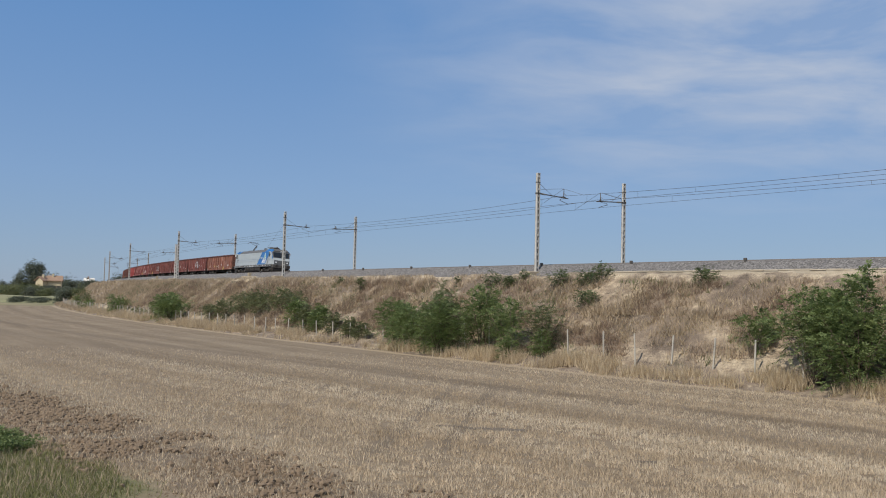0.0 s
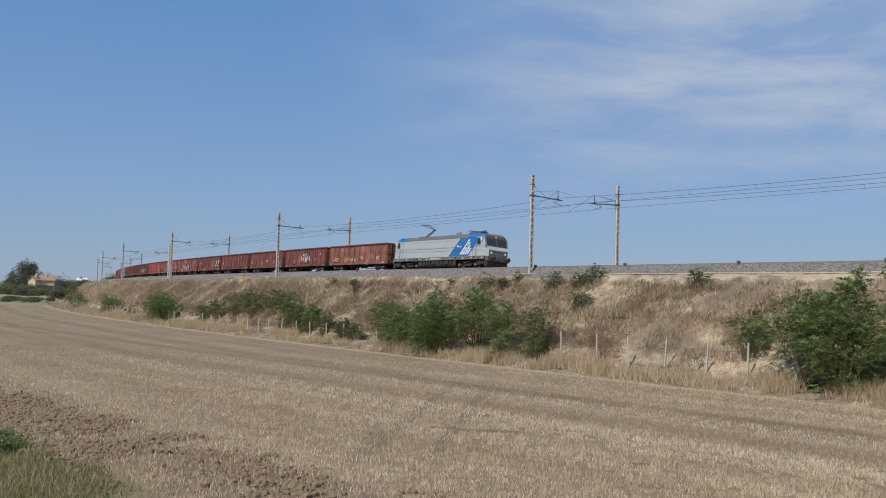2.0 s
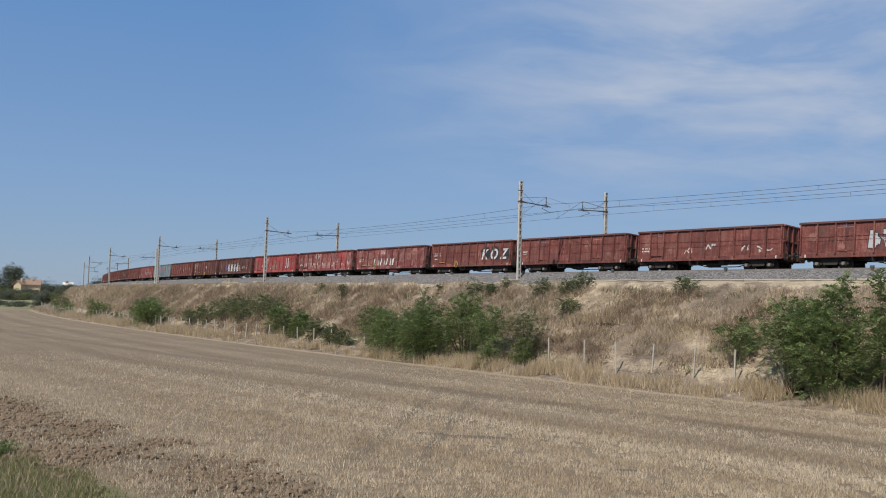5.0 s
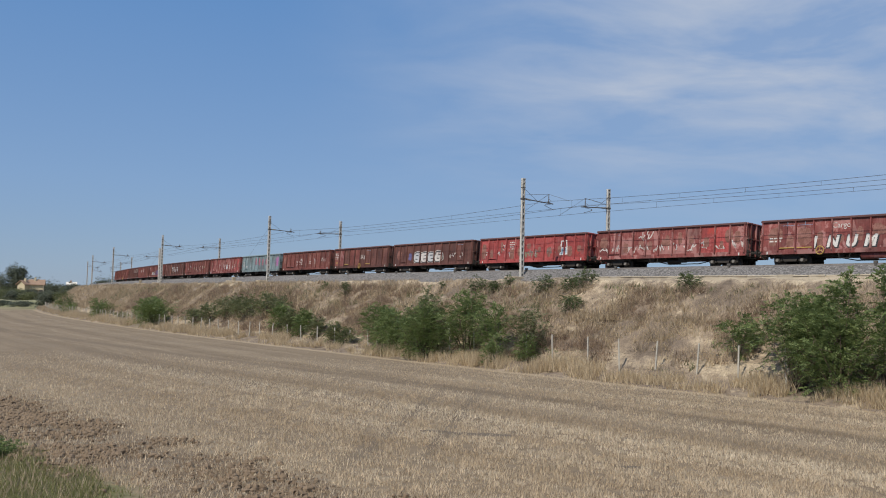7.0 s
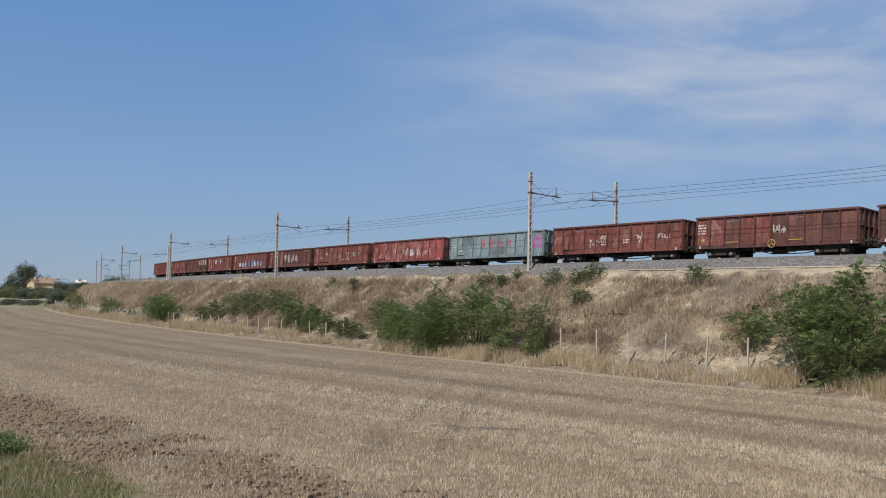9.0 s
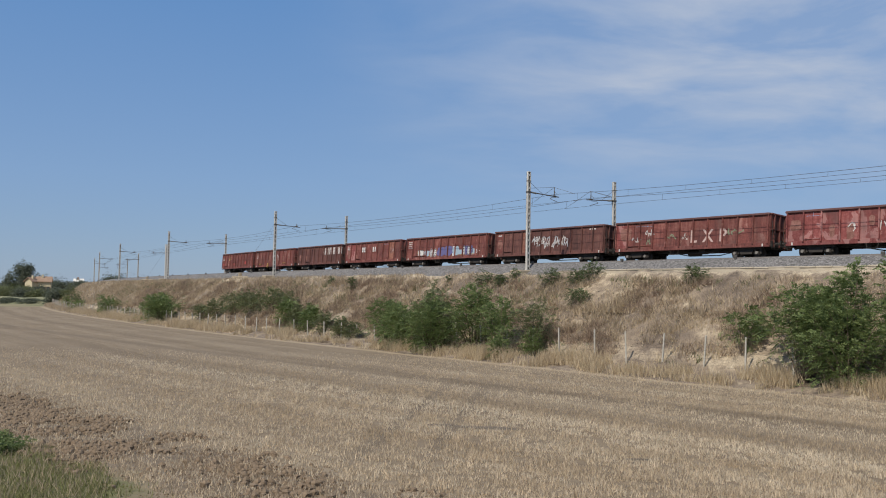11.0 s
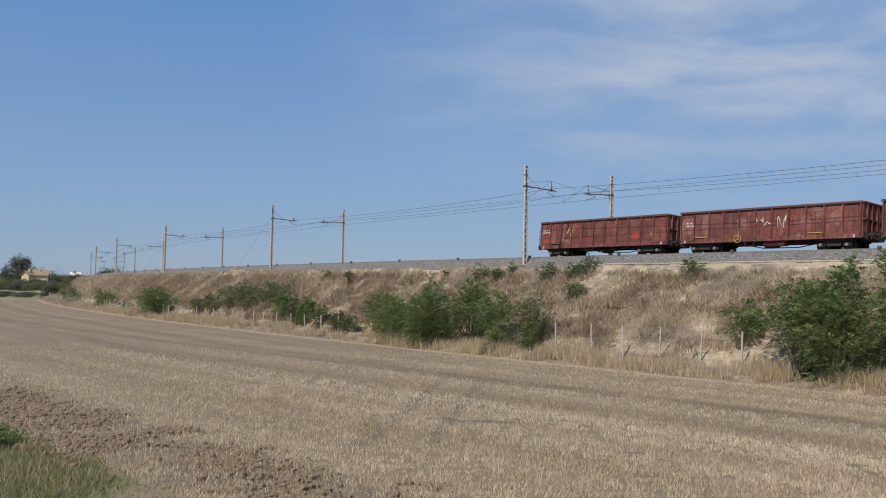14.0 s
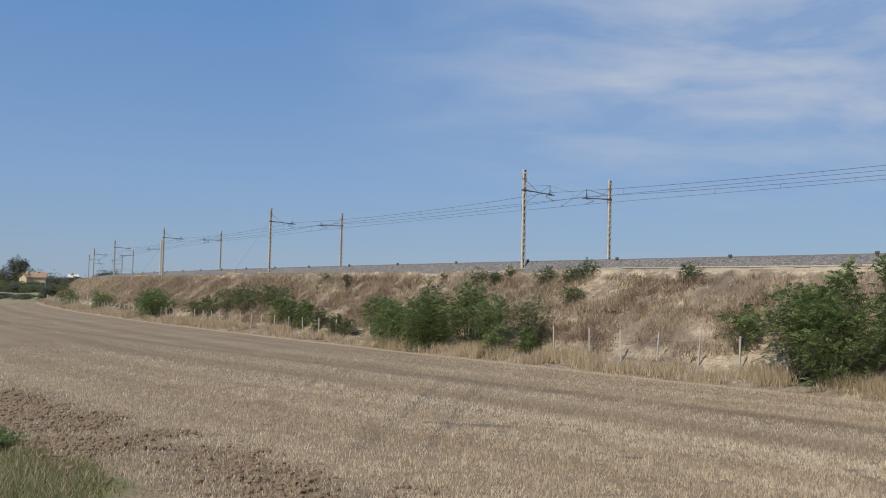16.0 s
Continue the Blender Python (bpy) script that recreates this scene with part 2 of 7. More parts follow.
    verge = maths(n, l, "MULTIPLY", span(n, l, row, 12.9, 12.0), span(n, l, maths(n, l, "ADD", sxy.outputs["X"], fine), -5.2, -6.0))
    col = blend(n, l, col, ramp_of(n, l, f2, [(0.35, (0.075, 0.085, 0.03)), (0.6, (0.155, 0.15, 0.06))]), verge)
    # far away: green strips and paler fields
    eye = n.new("ShaderNodeVectorMath"); eye.operation = "LENGTH"
    l.new(flat.outputs[0], eye.inputs[0])
    away = span(n, l, maths(n, l, "ADD", eye.outputs["Value"], maths(n, l, "MULTIPLY", patch, 20.0)), 246, 256)
    green = noise_of(n, l, pos, 0.018, 4, 0.6)
    far = ramp_of(n, l, green, [(0.38, (0.10, 0.105, 0.048)), (0.50, (0.17, 0.16, 0.078)), (0.60, (0.27, 0.215, 0.125))])
    col = blend(n, l, col, far, away)
    l.new(col, b.inputs["Base Color"])
    relief(n, l, b, f2, 0.7, 0.08)
    return mat


FIELD_DARK, FIELD_MID, FIELD_PALE = (0.145, 0.108, 0.067), (0.188, 0.143, 0.092), (0.236, 0.187, 0.125)


def slope_material():
    mat, n, l, b = material("dry_slope", 0.95)
    pos = place_of(n, l, True)
    big = noise_of(n, l, pos, 0.30, 6, 0.65)
    mid = noise_of(n, l, pos, 1.6, 6, 0.7)
    fine = noise_of(n, l, pos, 9.0, 5, 0.7)
    f = maths(n, l, "ADD", maths(n, l, "MULTIPLY", big, 0.55), maths(n, l, "MULTIPLY", mid, 0.45))
    col = ramp_of(n, l, f, [(0.37, (0.0987, 0.0752, 0.0564)), (0.46, (0.164, 0.127, 0.094)), (0.54, (0.235, 0.183, 0.129)), (0.63, (0.395, 0.324, 0.23))])
    # pale sandy soil along the crest
    z = n.new("ShaderNodeSeparateXYZ"); l.new(pos, z.inputs[0])
    top = span(n, l, maths(n, l, "ADD", z.outputs["Z"], maths(n, l, "MULTIPLY", mid, 1.2)), 6.22, 6.42)
    sand = ramp_of(n, l, fine, [(0.3, (0.348, 0.282, 0.193)), (0.7, (0.517, 0.442, 0.324))])
    col = blend(n, l, col, sand, maths(n, l, "MULTIPLY", top, span(n, l, big, 0.40, 0.56, 0.15, 0.85)))
    scar = noise_of(n, l, pos, 0.42, 5, 0.6, (1, 1, 1.6), 0.6)
    col = blend(n, l, col, sand, span(n, l, scar, 0.57, 0.66, 0, 0.55))
    low = maths(n, l, "ABSOLUTE", maths(n, l, "SUBTRACT", maths(n, l, "ADD", z.outputs["Z"], maths(n, l, "MULTIPLY", mid, 0.7)), 1.35), 0)
    col = blend(n, l, col, sand, maths(n, l, "MULTIPLY", span(n, l, low, 0.42, 0.26, 0, 0.5), span(n, l, big, 0.38, 0.5)))
    dust = ramp_of(n, l, fine, [(0.28, (0.5, 0.48, 0.45)), (0.5, (1, 1, 1)), (0.75, (1.2, 1.15, 1.1))])
    col = blend(n, l, col, dust, 1.0, "MULTIPLY")
    l.new(col, b.inputs["Base Color"])
    relief(n, l, b, maths(n, l, "ADD", mid, maths(n, l, "MULTIPLY", fine, 0.4)), 0.7, 0.12)
    return mat


def ballast_material():
    mat, n, l, b = material("grey_ballast", 0.9)
    pos = place_of(n, l, True)
    vor = n.new("ShaderNodeTexVoronoi")
    vor.inputs["Scale"].default_value = 11.0
    l.new(pos, vor.inputs["Vector"])
    big = noise_of(n, l, pos, 0.5, 4)
    tone = n.new("ShaderNodeSeparateColor"); l.new(vor.outputs["Color"], tone.inputs[0])
    f = maths(n, l, "ADD", maths(n, l, "MULTIPLY", tone.outputs[0], 0.7), maths(n, l, "MULTIPLY", big, 0.3))
    col = ramp_of(n, l, f, [(0.1, (0.063, 0.0592, 0.0563)), (0.5, (0.131, 0.123, 0.117)), (0.9, (0.238, 0.225, 0.215))])
    l.new(col, b.inputs["Base Color"])
    relief(n, l, b, vor.outputs["Distance"], 0.9, 0.06)
    return mat


def leaf_material(name, dark, light):
    mat, n, l, b = material(name, 0.6)
    g = n.new("ShaderNodeNewGeometry")
    pos = place_of(n, l, True)
    f = maths(n, l, "ADD", maths(n, l, "MULTIPLY", g.outputs["Random Per Island"], 0.6), maths(n, l, "MULTIPLY", noise_of(n, l, pos, 0.9, 3), 0.4))
    col = ramp_of(n, l, f, [(0.15, dark), (0.8, light)])
    l.new(col, b.inputs["Base Color"])
    tr = n.new("ShaderNodeBsdfTranslucent")
    l.new(col, tr.inputs["Color"])
    mx = n.new("ShaderNodeMixShader"); mx.inputs[0].default_value = 0.4
    l.new(b.outputs[0], mx.inputs[1]); l.new(tr.outputs[0], mx.inputs[2])
    l.new(mx.outputs[0], n["Material Output"].inputs["Surface"])
    return mat


FIELD, SLOPE, STONES = field_material(), slope_material(), ballast_material()
LEAF = leaf_material("bush_leaves", (0.0748, 0.116, 0.0352), (0.202, 0.255, 0.0924))
LEAF_DARK = leaf_material("dark_shrub_leaves", (0.044, 0.0704, 0.0246), (0.123, 0.158, 0.0598))
LEAF_DULL = leaf_material("dull_leaves", (0.0748, 0.0968, 0.0396), (0.194, 0.207, 0.0968))
# distance haze is put into this leaf colour: lighter and bluer
LEAF_HAZED = leaf_material("hazed_far_leaves", (0.0792, 0.0968, 0.0704), (0.145, 0.163, 0.113))
STRAW = leaf_material("dry_grass", (0.242, 0.185, 0.123), (0.515, 0.414, 0.282))
STRAW_PALE = leaf_material("pale_dry_grass", (0.317, 0.242, 0.154), (0.634, 0.519, 0.352))
DEADWEED = leaf_material("dead_weeds", (0.15, 0.101, 0.0704), (0.37, 0.273, 0.194))


def stubble_material():
    """Cut straw: paler and browner lanes side by side, as the combine left them."""
    mat, n, l, b = material("stubble_straw", 0.8)
    g = n.new("ShaderNodeNewGeometry")
    pos = g.outputs["Position"]
    sp = n.new("ShaderNodeSeparateXYZ"); l.new(pos, sp.inputs[0])
    gap = n.new("ShaderNodeVectorMath"); gap.operation = "DISTANCE"
    flat = n.new("ShaderNodeVectorMath"); flat.operation = "MULTIPLY"
    flat.inputs[1].default_value = (1, 1, 0)
    l.new(pos, flat.inputs[0]); l.new(flat.outputs[0], gap.inputs[0])
    gap.inputs[1].default_value = (CX, CY, 0)
    slant = maths(n, l, "ADD", gap.outputs["Value"], maths(n, l, "MULTIPLY", maths(n, l, "ADD", sp.outputs["X"], 13.9), 0.122))
    wob = noise_of(n, l, pos, 0.3, 4)
    one = n.new("ShaderNodeTexNoise"); one.noise_dimensions = "1D"
    one.inputs["Scale"].default_value, one.inputs["Detail"].default_value, one.inputs["Roughness"].default_value = 0.36, 4, 0.7
    l.new(maths(n, l, "ADD", slant, maths(n, l, "MULTIPLY", wob, 2.4)), one.inputs["W"])
    patch = noise_of(n, l, pos, 0.22, 6, 0.68)
    blotch = noise_of(n, l, pos, 1.7, 5, 0.65)
    f = maths(n, l, "ADD", maths(n, l, "MULTIPLY", one.outputs["Fac"], 0.42), maths(n, l, "ADD", maths(n, l, "MULTIPLY", patch, 0.3), maths(n, l, "MULTIPLY", blotch, 0.28)))
    base = ramp_of(n, l, f, [(0.36, (0.43, 0.337, 0.228)), (0.5, (0.56, 0.461, 0.335)), (0.64, (0.71, 0.617, 0.475))])
    col = blend(n, l, base, ramp_of(n, l, g.outputs["Random Per Island"], [(0.0, (0.62, 0.6, 0.57)), (0.5, (1, 1, 1)), (1.0, (1.25, 1.22, 1.18))]), 1.0, "MULTIPLY")
    for mid_, half, deep in ((25.1, 1.0, 0.72), (29.6, 1.4, 0.4), (20.2, 0.6, 0.4)):
        off = maths(n, l, "ABSOLUTE", maths(n, l, "SUBTRACT", maths(n, l, "ADD", slant, maths(n, l, "MULTIPLY", maths(n, l, "SUBTRACT", blotch, 0.5), 2.2)), RAD + mid_), 0)
        col = blend(n, l, col, (0.22, 0.163, 0.105), maths(n, l, "MULTIPLY", span(n, l, off, half, half * 0.3, 0, deep), span(n, l, patch, 0.36, 0.52)))
    l.new(col, b.inputs["Base Color"])
    tr = n.new("ShaderNodeBsdfTranslucent")
    l.new(col, tr.inputs["Color"])
    mx = n.new("ShaderNodeMixShader"); mx.inputs[0].default_value = 0.4
    l.new(b.outputs[0], mx.inputs[1]); l.new(tr.outputs[0], mx.inputs[2])
    l.new(mx.outputs[0], n["Material Output"].inputs["Surface"])
    return mat


STUBBLE = stubble_material()
GRASS = leaf_material("green_grass", (0.0823, 0.0935, 0.0314), (0.246, 0.246, 0.0935))
BARK = stained("bark", [(0.3, (0.07, 0.05, 0.035)), (0.7, (0.17, 0.13, 0.09))])
CLOD = stained("dark_soil", [(0.3, (0.0978, 0.068, 0.0425)), (0.55, (0.17, 0.123, 0.0808)), (0.8, (0.281, 0.212, 0.14))], 3, 20, 0.95, world_space=True)
RUT = stained("rut_soil", [(0.3, (0.085, 0.066, 0.047)), (0.7, (0.16, 0.126, 0.088))], 3, 18, 0.95, world_space=True)
MAST = stained("galvanised_mast", [(0.3, (0.386, 0.378, 0.353)), (0.7, (0.571, 0.554, 0.521))], 1.5, 12, 0.75)
# darker copy of the mast steel with shade put in; insulators share it
MAST_DARK = stained("mast_shade_steel", [(0.3, (0.134, 0.13, 0.122)), (0.7, (0.21, 0.202, 0.189))], 2, 12, 0.7)
IRON = stained("dark_iron", [(0.3, (0.05, 0.045, 0.04)), (0.7, (0.11, 0.10, 0.09))], 2, 12, 0.6)
WIRE = stained("weathered_copper", [(0.3, (0.03, 0.03, 0.032)), (0.7, (0.065, 0.062, 0.062))], 2, 12, 0.5)
CONCRETE = stained("old_concrete", [(0.3, (0.238, 0.194, 0.136)), (0.55, (0.326, 0.273, 0.198)), (0.8, (0.414, 0.352, 0.264))], 1.5, 9, 0.9, world_space=True)
TROUGH = stained("weathered_trough_concrete", [(0.3, (0.317, 0.273, 0.207)), (0.55, (0.405, 0.356, 0.282)), (0.8, (0.493, 0.44, 0.361))], 0.8, 9, 0.9, world_space=True, vary=0.12)
POST = stained("fence_concrete", [(0.3, (0.286, 0.269, 0.235)), (0.7, (0.437, 0.412, 0.361))], 2, 14, 0.9, world_space=True)
RENDER = stained("cream_render", [(0.3, (0.403, 0.336, 0.215)), (0.7, (0.484, 0.423, 0.302))], 0.5, 5, 0.9)
WHITEWALL = stained("white_render", [(0.3, (0.554, 0.529, 0.479)), (0.7, (0.655, 0.638, 0.588))], 0.5, 5, 0.9)
ROOFTILE = stained("terracotta_tiles", [(0.3, (0.20, 0.135, 0.095)), (0.7, (0.30, 0.205, 0.145))], 0.6, 5, 0.85)
SHUTTER = stained("brown_shutter", [(0.3, (0.05, 0.035, 0.025)), (0.7, (0.09, 0.065, 0.05))], 1, 6, 0.7)
RAILSTEEL = stained("rail_steel", [(0.3, (0.11, 0.095, 0.085)), (0.7, (0.19, 0.17, 0.155))], 2, 14, 0.7)
SLEEPER = stained("sleeper_concrete", [(0.3, (0.22, 0.20, 0.18)), (0.7, (0.36, 0.34, 0.31))], 2, 14, 0.9)

# ---- ground, embankment, ballast ----
def ground():
    rings = [0.5, 6, 12, 18, 26, 36, 50, 70, 100, 150, 220, 320, 480, 750, 1200, 2000, 3200, 4600]
    n = 72
    verts = [(0, 0, 0)] + [(r * math.cos(2 * math.pi * i / n), r * math.sin(2 * math.pi * i / n), 0) for r in rings for i in range(n)]
    me = bpy.data.meshes.new("ground")
    faces = [(0, 1 + i, 1 + (i + 1) % n) for i in range(n)]
    for k in range(len(rings) - 1):
        a = 1 + k * n
        faces += [(a + i, a + n + i, a + n + (i + 1) % n, a + (i + 1) % n) for i in range(n)]
    me.from_pydata(verts, [], faces)
    me.materials.append(FIELD)
    tagged(new("ground", me), "flat harvested stubble field with faint tractor lanes", "field", kind="structure")


def swept(name, ss, profile, mat, wave=None, smooth=True):
    """A sheet along the line: profile of (o, z) drawn along the places ss; wave(s, o) lifts it."""
    verts = []
    for s in ss:
        for o, z in profile:
            p = at(s, o, z)
            if wave:
                p.z += wave(s, o, p)
            verts.append(p)
    k = len(profile)
    idx = np.arange(len(ss) * k).reshape(len(ss), k)
    faces = np.stack([idx[:-1, :-1], idx[:-1, 1:], idx[1:, 1:], idx[1:, :-1]], -1).reshape(-1, 4)[:, ::-1]
    return new(name, raw_mesh(name, [p[:] for p in verts], faces, mat, smooth))


def embankment():
    oo = list(np.arange(-14.5, -0.5, 0.45)) + [-0.5, 3, 8, 11, 13.5, 18, 23, 26]
    prof = [(float(o), bank_z(o) if -13.4 < o < 24 else -0.35) for o in oo]
    ss = sorted(set(list(np.arange(-60, 130, 0.6)) + list(np.arange(130, 260, 2.5)) + list(range(260, 760, 20)) + list(range(-460, -60, 20))))

    def wave(s, o, p):
        if not -13.5 < o < -0.9:
            return 0.0
        k = min(1.0, (o + 13.5) / 2.0, (-0.9 - o) / 1.2)
        gully = noise.noise(Vector((s / 1.8, o / 6.0, 3.1)))
        return k * (0.06 * gully + 0.26 * rough(p, 1.3) + 0.16 * rough(p, 0.5, 5) + 0.24 * rough(p, 3.2, 7) + 0.16 * rough(p, 6.0, 2))

    tagged(swept("embankment", ss, prof, SLOPE, wave), "tall earth railway embankment with dry grassy slope", "embankment", kind="structure")


def ballast():
    prof = [(-0.95, 5.80), (-0.75, 6.0), (-0.4, 6.2), (0.0, 6.42), (0.4, 6.65), (0.75, 6.85), (0.95, BALLAST), (1.4, BALLAST), (2.87, BALLAST - 0.02), (4.3, BALLAST - 0.02), (5.4, BALLAST - 0.02),
            (6.87, BALLAST - 0.02), (8.4, BALLAST), (8.8, BALLAST), (9.2, 6.65), (10.0, 6.2), (10.6, 5.8)]
    ss = sorted(set(list(np.arange(-60, 130, 0.35)) + list(np.arange(130, 300, 2.0)) + list(range(300, 760, 20)) + list(range(-460, -60, 20))))
    tagged(swept("ballast_bed", ss, prof, STONES, lambda s, o, p: (0.07 * rough(p, 0.4) + 0.05 * rough(p, 2.5, 4)) if -0.9 < o < 1.2 else 0.0, False),
           "grey crushed-stone ballast bed on the embankment", "ballast", kind="structure")


CANT = 3.5  # the outer rail of the curve lies higher


def railway_track(o):
    """Two rails on sleepers."""
    thing = holder("railway_track", Matrix.Identity(4), "steel rails on concrete sleepers in grey ballast", "track", "tracks", "structure")
    ss = np.arange(-440, 720, 6.0)
    for side in (-0.75, 0.75):
        top = RAIL - side * math.tan(radians(CANT))
        prof = [(o + side - 0.07, BALLAST - 0.06), (o + side - 0.035, top - 0.04), (o + side - 0.035, top), (o + side + 0.035, top), (o + side + 0.035, top - 0.04), (o + side + 0.07, BALLAST - 0.06)]
        swept("rail", ss, prof, RAILSTEEL, None, False).parent = thing
    v, f = [], []
    box = np.array([(x, y, z) for x in (-0.13, 0.13) for y in (-1.2, 1.2) for z in (-0.1, 0.02)])
    for s in np.arange(-90, 200, 0.6):
        m = np.array(line_pose(s, o, BALLAST))
        k = len(v) * 8
        v.append(box @ m[:3, :3].T + m[:3, 3])
        f += [(k, k + 1, k + 3, k + 2), (k + 4, k + 6, k + 7, k + 5), (k, k + 4, k + 5, k + 1), (k + 2, k + 3, k + 7, k + 6), (k + 1, k + 5, k + 7, k + 3)]
    ob = new("sleepers", raw_mesh("sleepers", np.concatenate(v), f, SLEEPER))
    ob.parent = thing
    tagged(ob, kind="stuff")


# ---- masts and overhead line ----
CONTACT, MESSENGER = 12.02, 12.72
ARM_Z = 12.55


def mast_parts(thing, reach, ropes):
    """reach: +y towards the track. Origin at the foot of the mast."""
    H, w = 8.0, 0.135
    for y in (-w, w):
        c = Shape()
        y0, y1 = (y - 0.03, y + 0.05) if y < 0 else (y - 0.05, y + 0.03)
        c.prism_x([(y0, 0), (y1, 0), (y1 * 0.86, H), (y0 * 0.86, H)], -0.105, -0.06)
        c.prism_x([(y0, 0), (y1, 0), (y1 * 0.86, H), (y0 * 0.86, H)], 0.06, 0.105)
        yo = y0 if y < 0 else y1 - 0.02
        c.prism_x([(yo, 0), (yo + 0.02, 0), ((yo + 0.02) * 0.86, H), (yo * 0.86, H)], -0.105, 0.105)
        part("channel", c, MAST, thing)
    for i in range(15):
        z = 0.35 + i * 0.53
        for x in (-0.111, 0.106):
            part("batten", plate_mesh(), MAST, thing, m=pose(x, 0, z))
    # inner plate whose dark colour stands for shade behind the battens
    part("shade_web", Shape().box(-0.02, 0.02, -0.105, 0.105, 0.1, H - 0.1), MAST_DARK, thing)
    part("cap", Shape().box(-0.12, 0.12, -0.15, 0.15, H, H + 0.05), MAST, thing)
    a, tr = ARM_Z - PLINTH, NEAR * reach
    arm = Shape().rod((0, 0.15 * reach, a + 0.16), (0, tr + 0.5 * reach, a), 0.045, 8)
    arm.rod((0, 0.12 * reach, a + 1.0), (0, tr * 0.55, a + 0.09), 0.016, 5)
    part("cantilever_arm", arm, IRON, thing)
    part("insulator", Shape().rod((0, 0.35 * reach, a + 0.15), (0, 0.8 * reach, a + 0.12), 0.075, 8), MAST_DARK, thing, "ribbed brown insulator")
    saddle = Shape().rod((0, tr, a), (0, tr, a + 0.42), 0.04, 6)
    saddle.rod((0, tr - 0.16, a + 0.05), (0, tr + 0.16, a + 0.05), 0.07, 8).rod((0, tr, a + 0.42), (0.25, tr + 0.05, a + 0.2), 0.015, 5)
    part("messenger_clamp", saddle, IRON, thing)
    c = CONTACT - PLINTH
    reg = Shape().rod((0.2, tr - 0.65 * reach, c + 0.30), (0.2, tr + 0.35 * reach, c + 0.02), 0.022, 6)
    reg.rod((0.2, tr - 0.65 * reach, c + 0.30), (0.2, tr - 0.5 * reach, c + 0.42), 0.022, 6).rod((0.2, tr - 0.5 * reach, c + 0.42), (0.1, tr + 0.1 * reach, c + 0.46), 0.018, 6)
    part("registration_arm", reg, IRON, thing)
    part("bracket", Shape().box(-0.14, 0.14, -0.17, 0.17, a + 0.08, a + 0.22), IRON, thing)
    part("bracket", Shape().box(-0.13, 0.13, -0.16, 0.16, H - 0.75, H - 0.68), IRON, thing)
    if ropes:
        top = (0, tr, a + 0.78)
        r = Shape().rod((0, tr, a), top, 0.035, 5).rod(top, (2.4, tr, MESSENGER - PLINTH - 0.12), 0.012, 5).rod(top, (-3.2, tr, CONTACT - PLINTH), 0.014, 5).rod(top, (0, 0.3 * reach, a + 0.5), 0.014, 5)
        part("anchor_ropes", r, IRON, thing, "slanting anchor ropes of dark wire")


PLATE = []


def plate_mesh():
    if not PLATE:
        PLATE.append(Shape().box(-0.005, 0.005, -0.125, 0.125, -0.08, 0.08).mesh("batten", MAST))
    return PLATE[0]


def masts():
    for i in range(-1, 7):
        for o, reach in ((0.0, 1), (2 * NEAR + FAR - NEAR, -1)):
            s = i * SPAN - (0.3 if reach < 0 else 0)
            thing = holder("catenary_mast", line_pose(s, o, PLINTH), "weathered grey steel overhead-line mast with a cantilever arm", "mast", "overhead line masts")
            mast_parts(thing, reach, i == 0)
            mound = Shape()
            mound.smooth = True
            ring = 14
            z0 = 5.55
            for k, (r, z) in enumerate(((3.0, 4.1), (2.3, 5.15), (1.7, 5.62), (1.15, 5.84)) if reach > 0 else ((1.75, z0), (1.3, 6.0), (0.75, 6.26), (0.42, 6.30))):
                mound.v += [tuple(at(s - (0.5 if reach > 0 else 0), o - (1.05 if reach > 0 else 0.15), z) + Vector((r * (1 + 0.12 * rough((a, k, s), 0.7)) * math.cos(a), r * math.sin(a), 0.06 * rough((a, s, k), 0.5)))) for a in np.linspace(0, 2 * math.pi, ring, endpoint=False)]
            for k in range(3):
                mound.f += [(k * ring + j, k * ring + (j + 1) % ring, (k + 1) * ring + (j + 1) % ring, (k + 1) * ring + j) for j in range(ring)]
            mound.f.append(tuple(range(3 * ring, 4 * ring)))
            foot = part("mast_foundation", mound, CONCRETE)
            tagged(foot, "sandy concrete foundation mound at a mast foot", "foundation", "mast foundations")
            part("plinth_block", Shape().box(-0.62, 0.62, -1.35, 0.45, 5.0, PLINTH + 0.004, 0.05) if reach > 0 else Shape().box(-0.34, 0.34, -0.34, 0.34, 5.95, PLINTH + 0.004, 0.03), CONCRETE, foot, m=line_pose(s, o, 0))


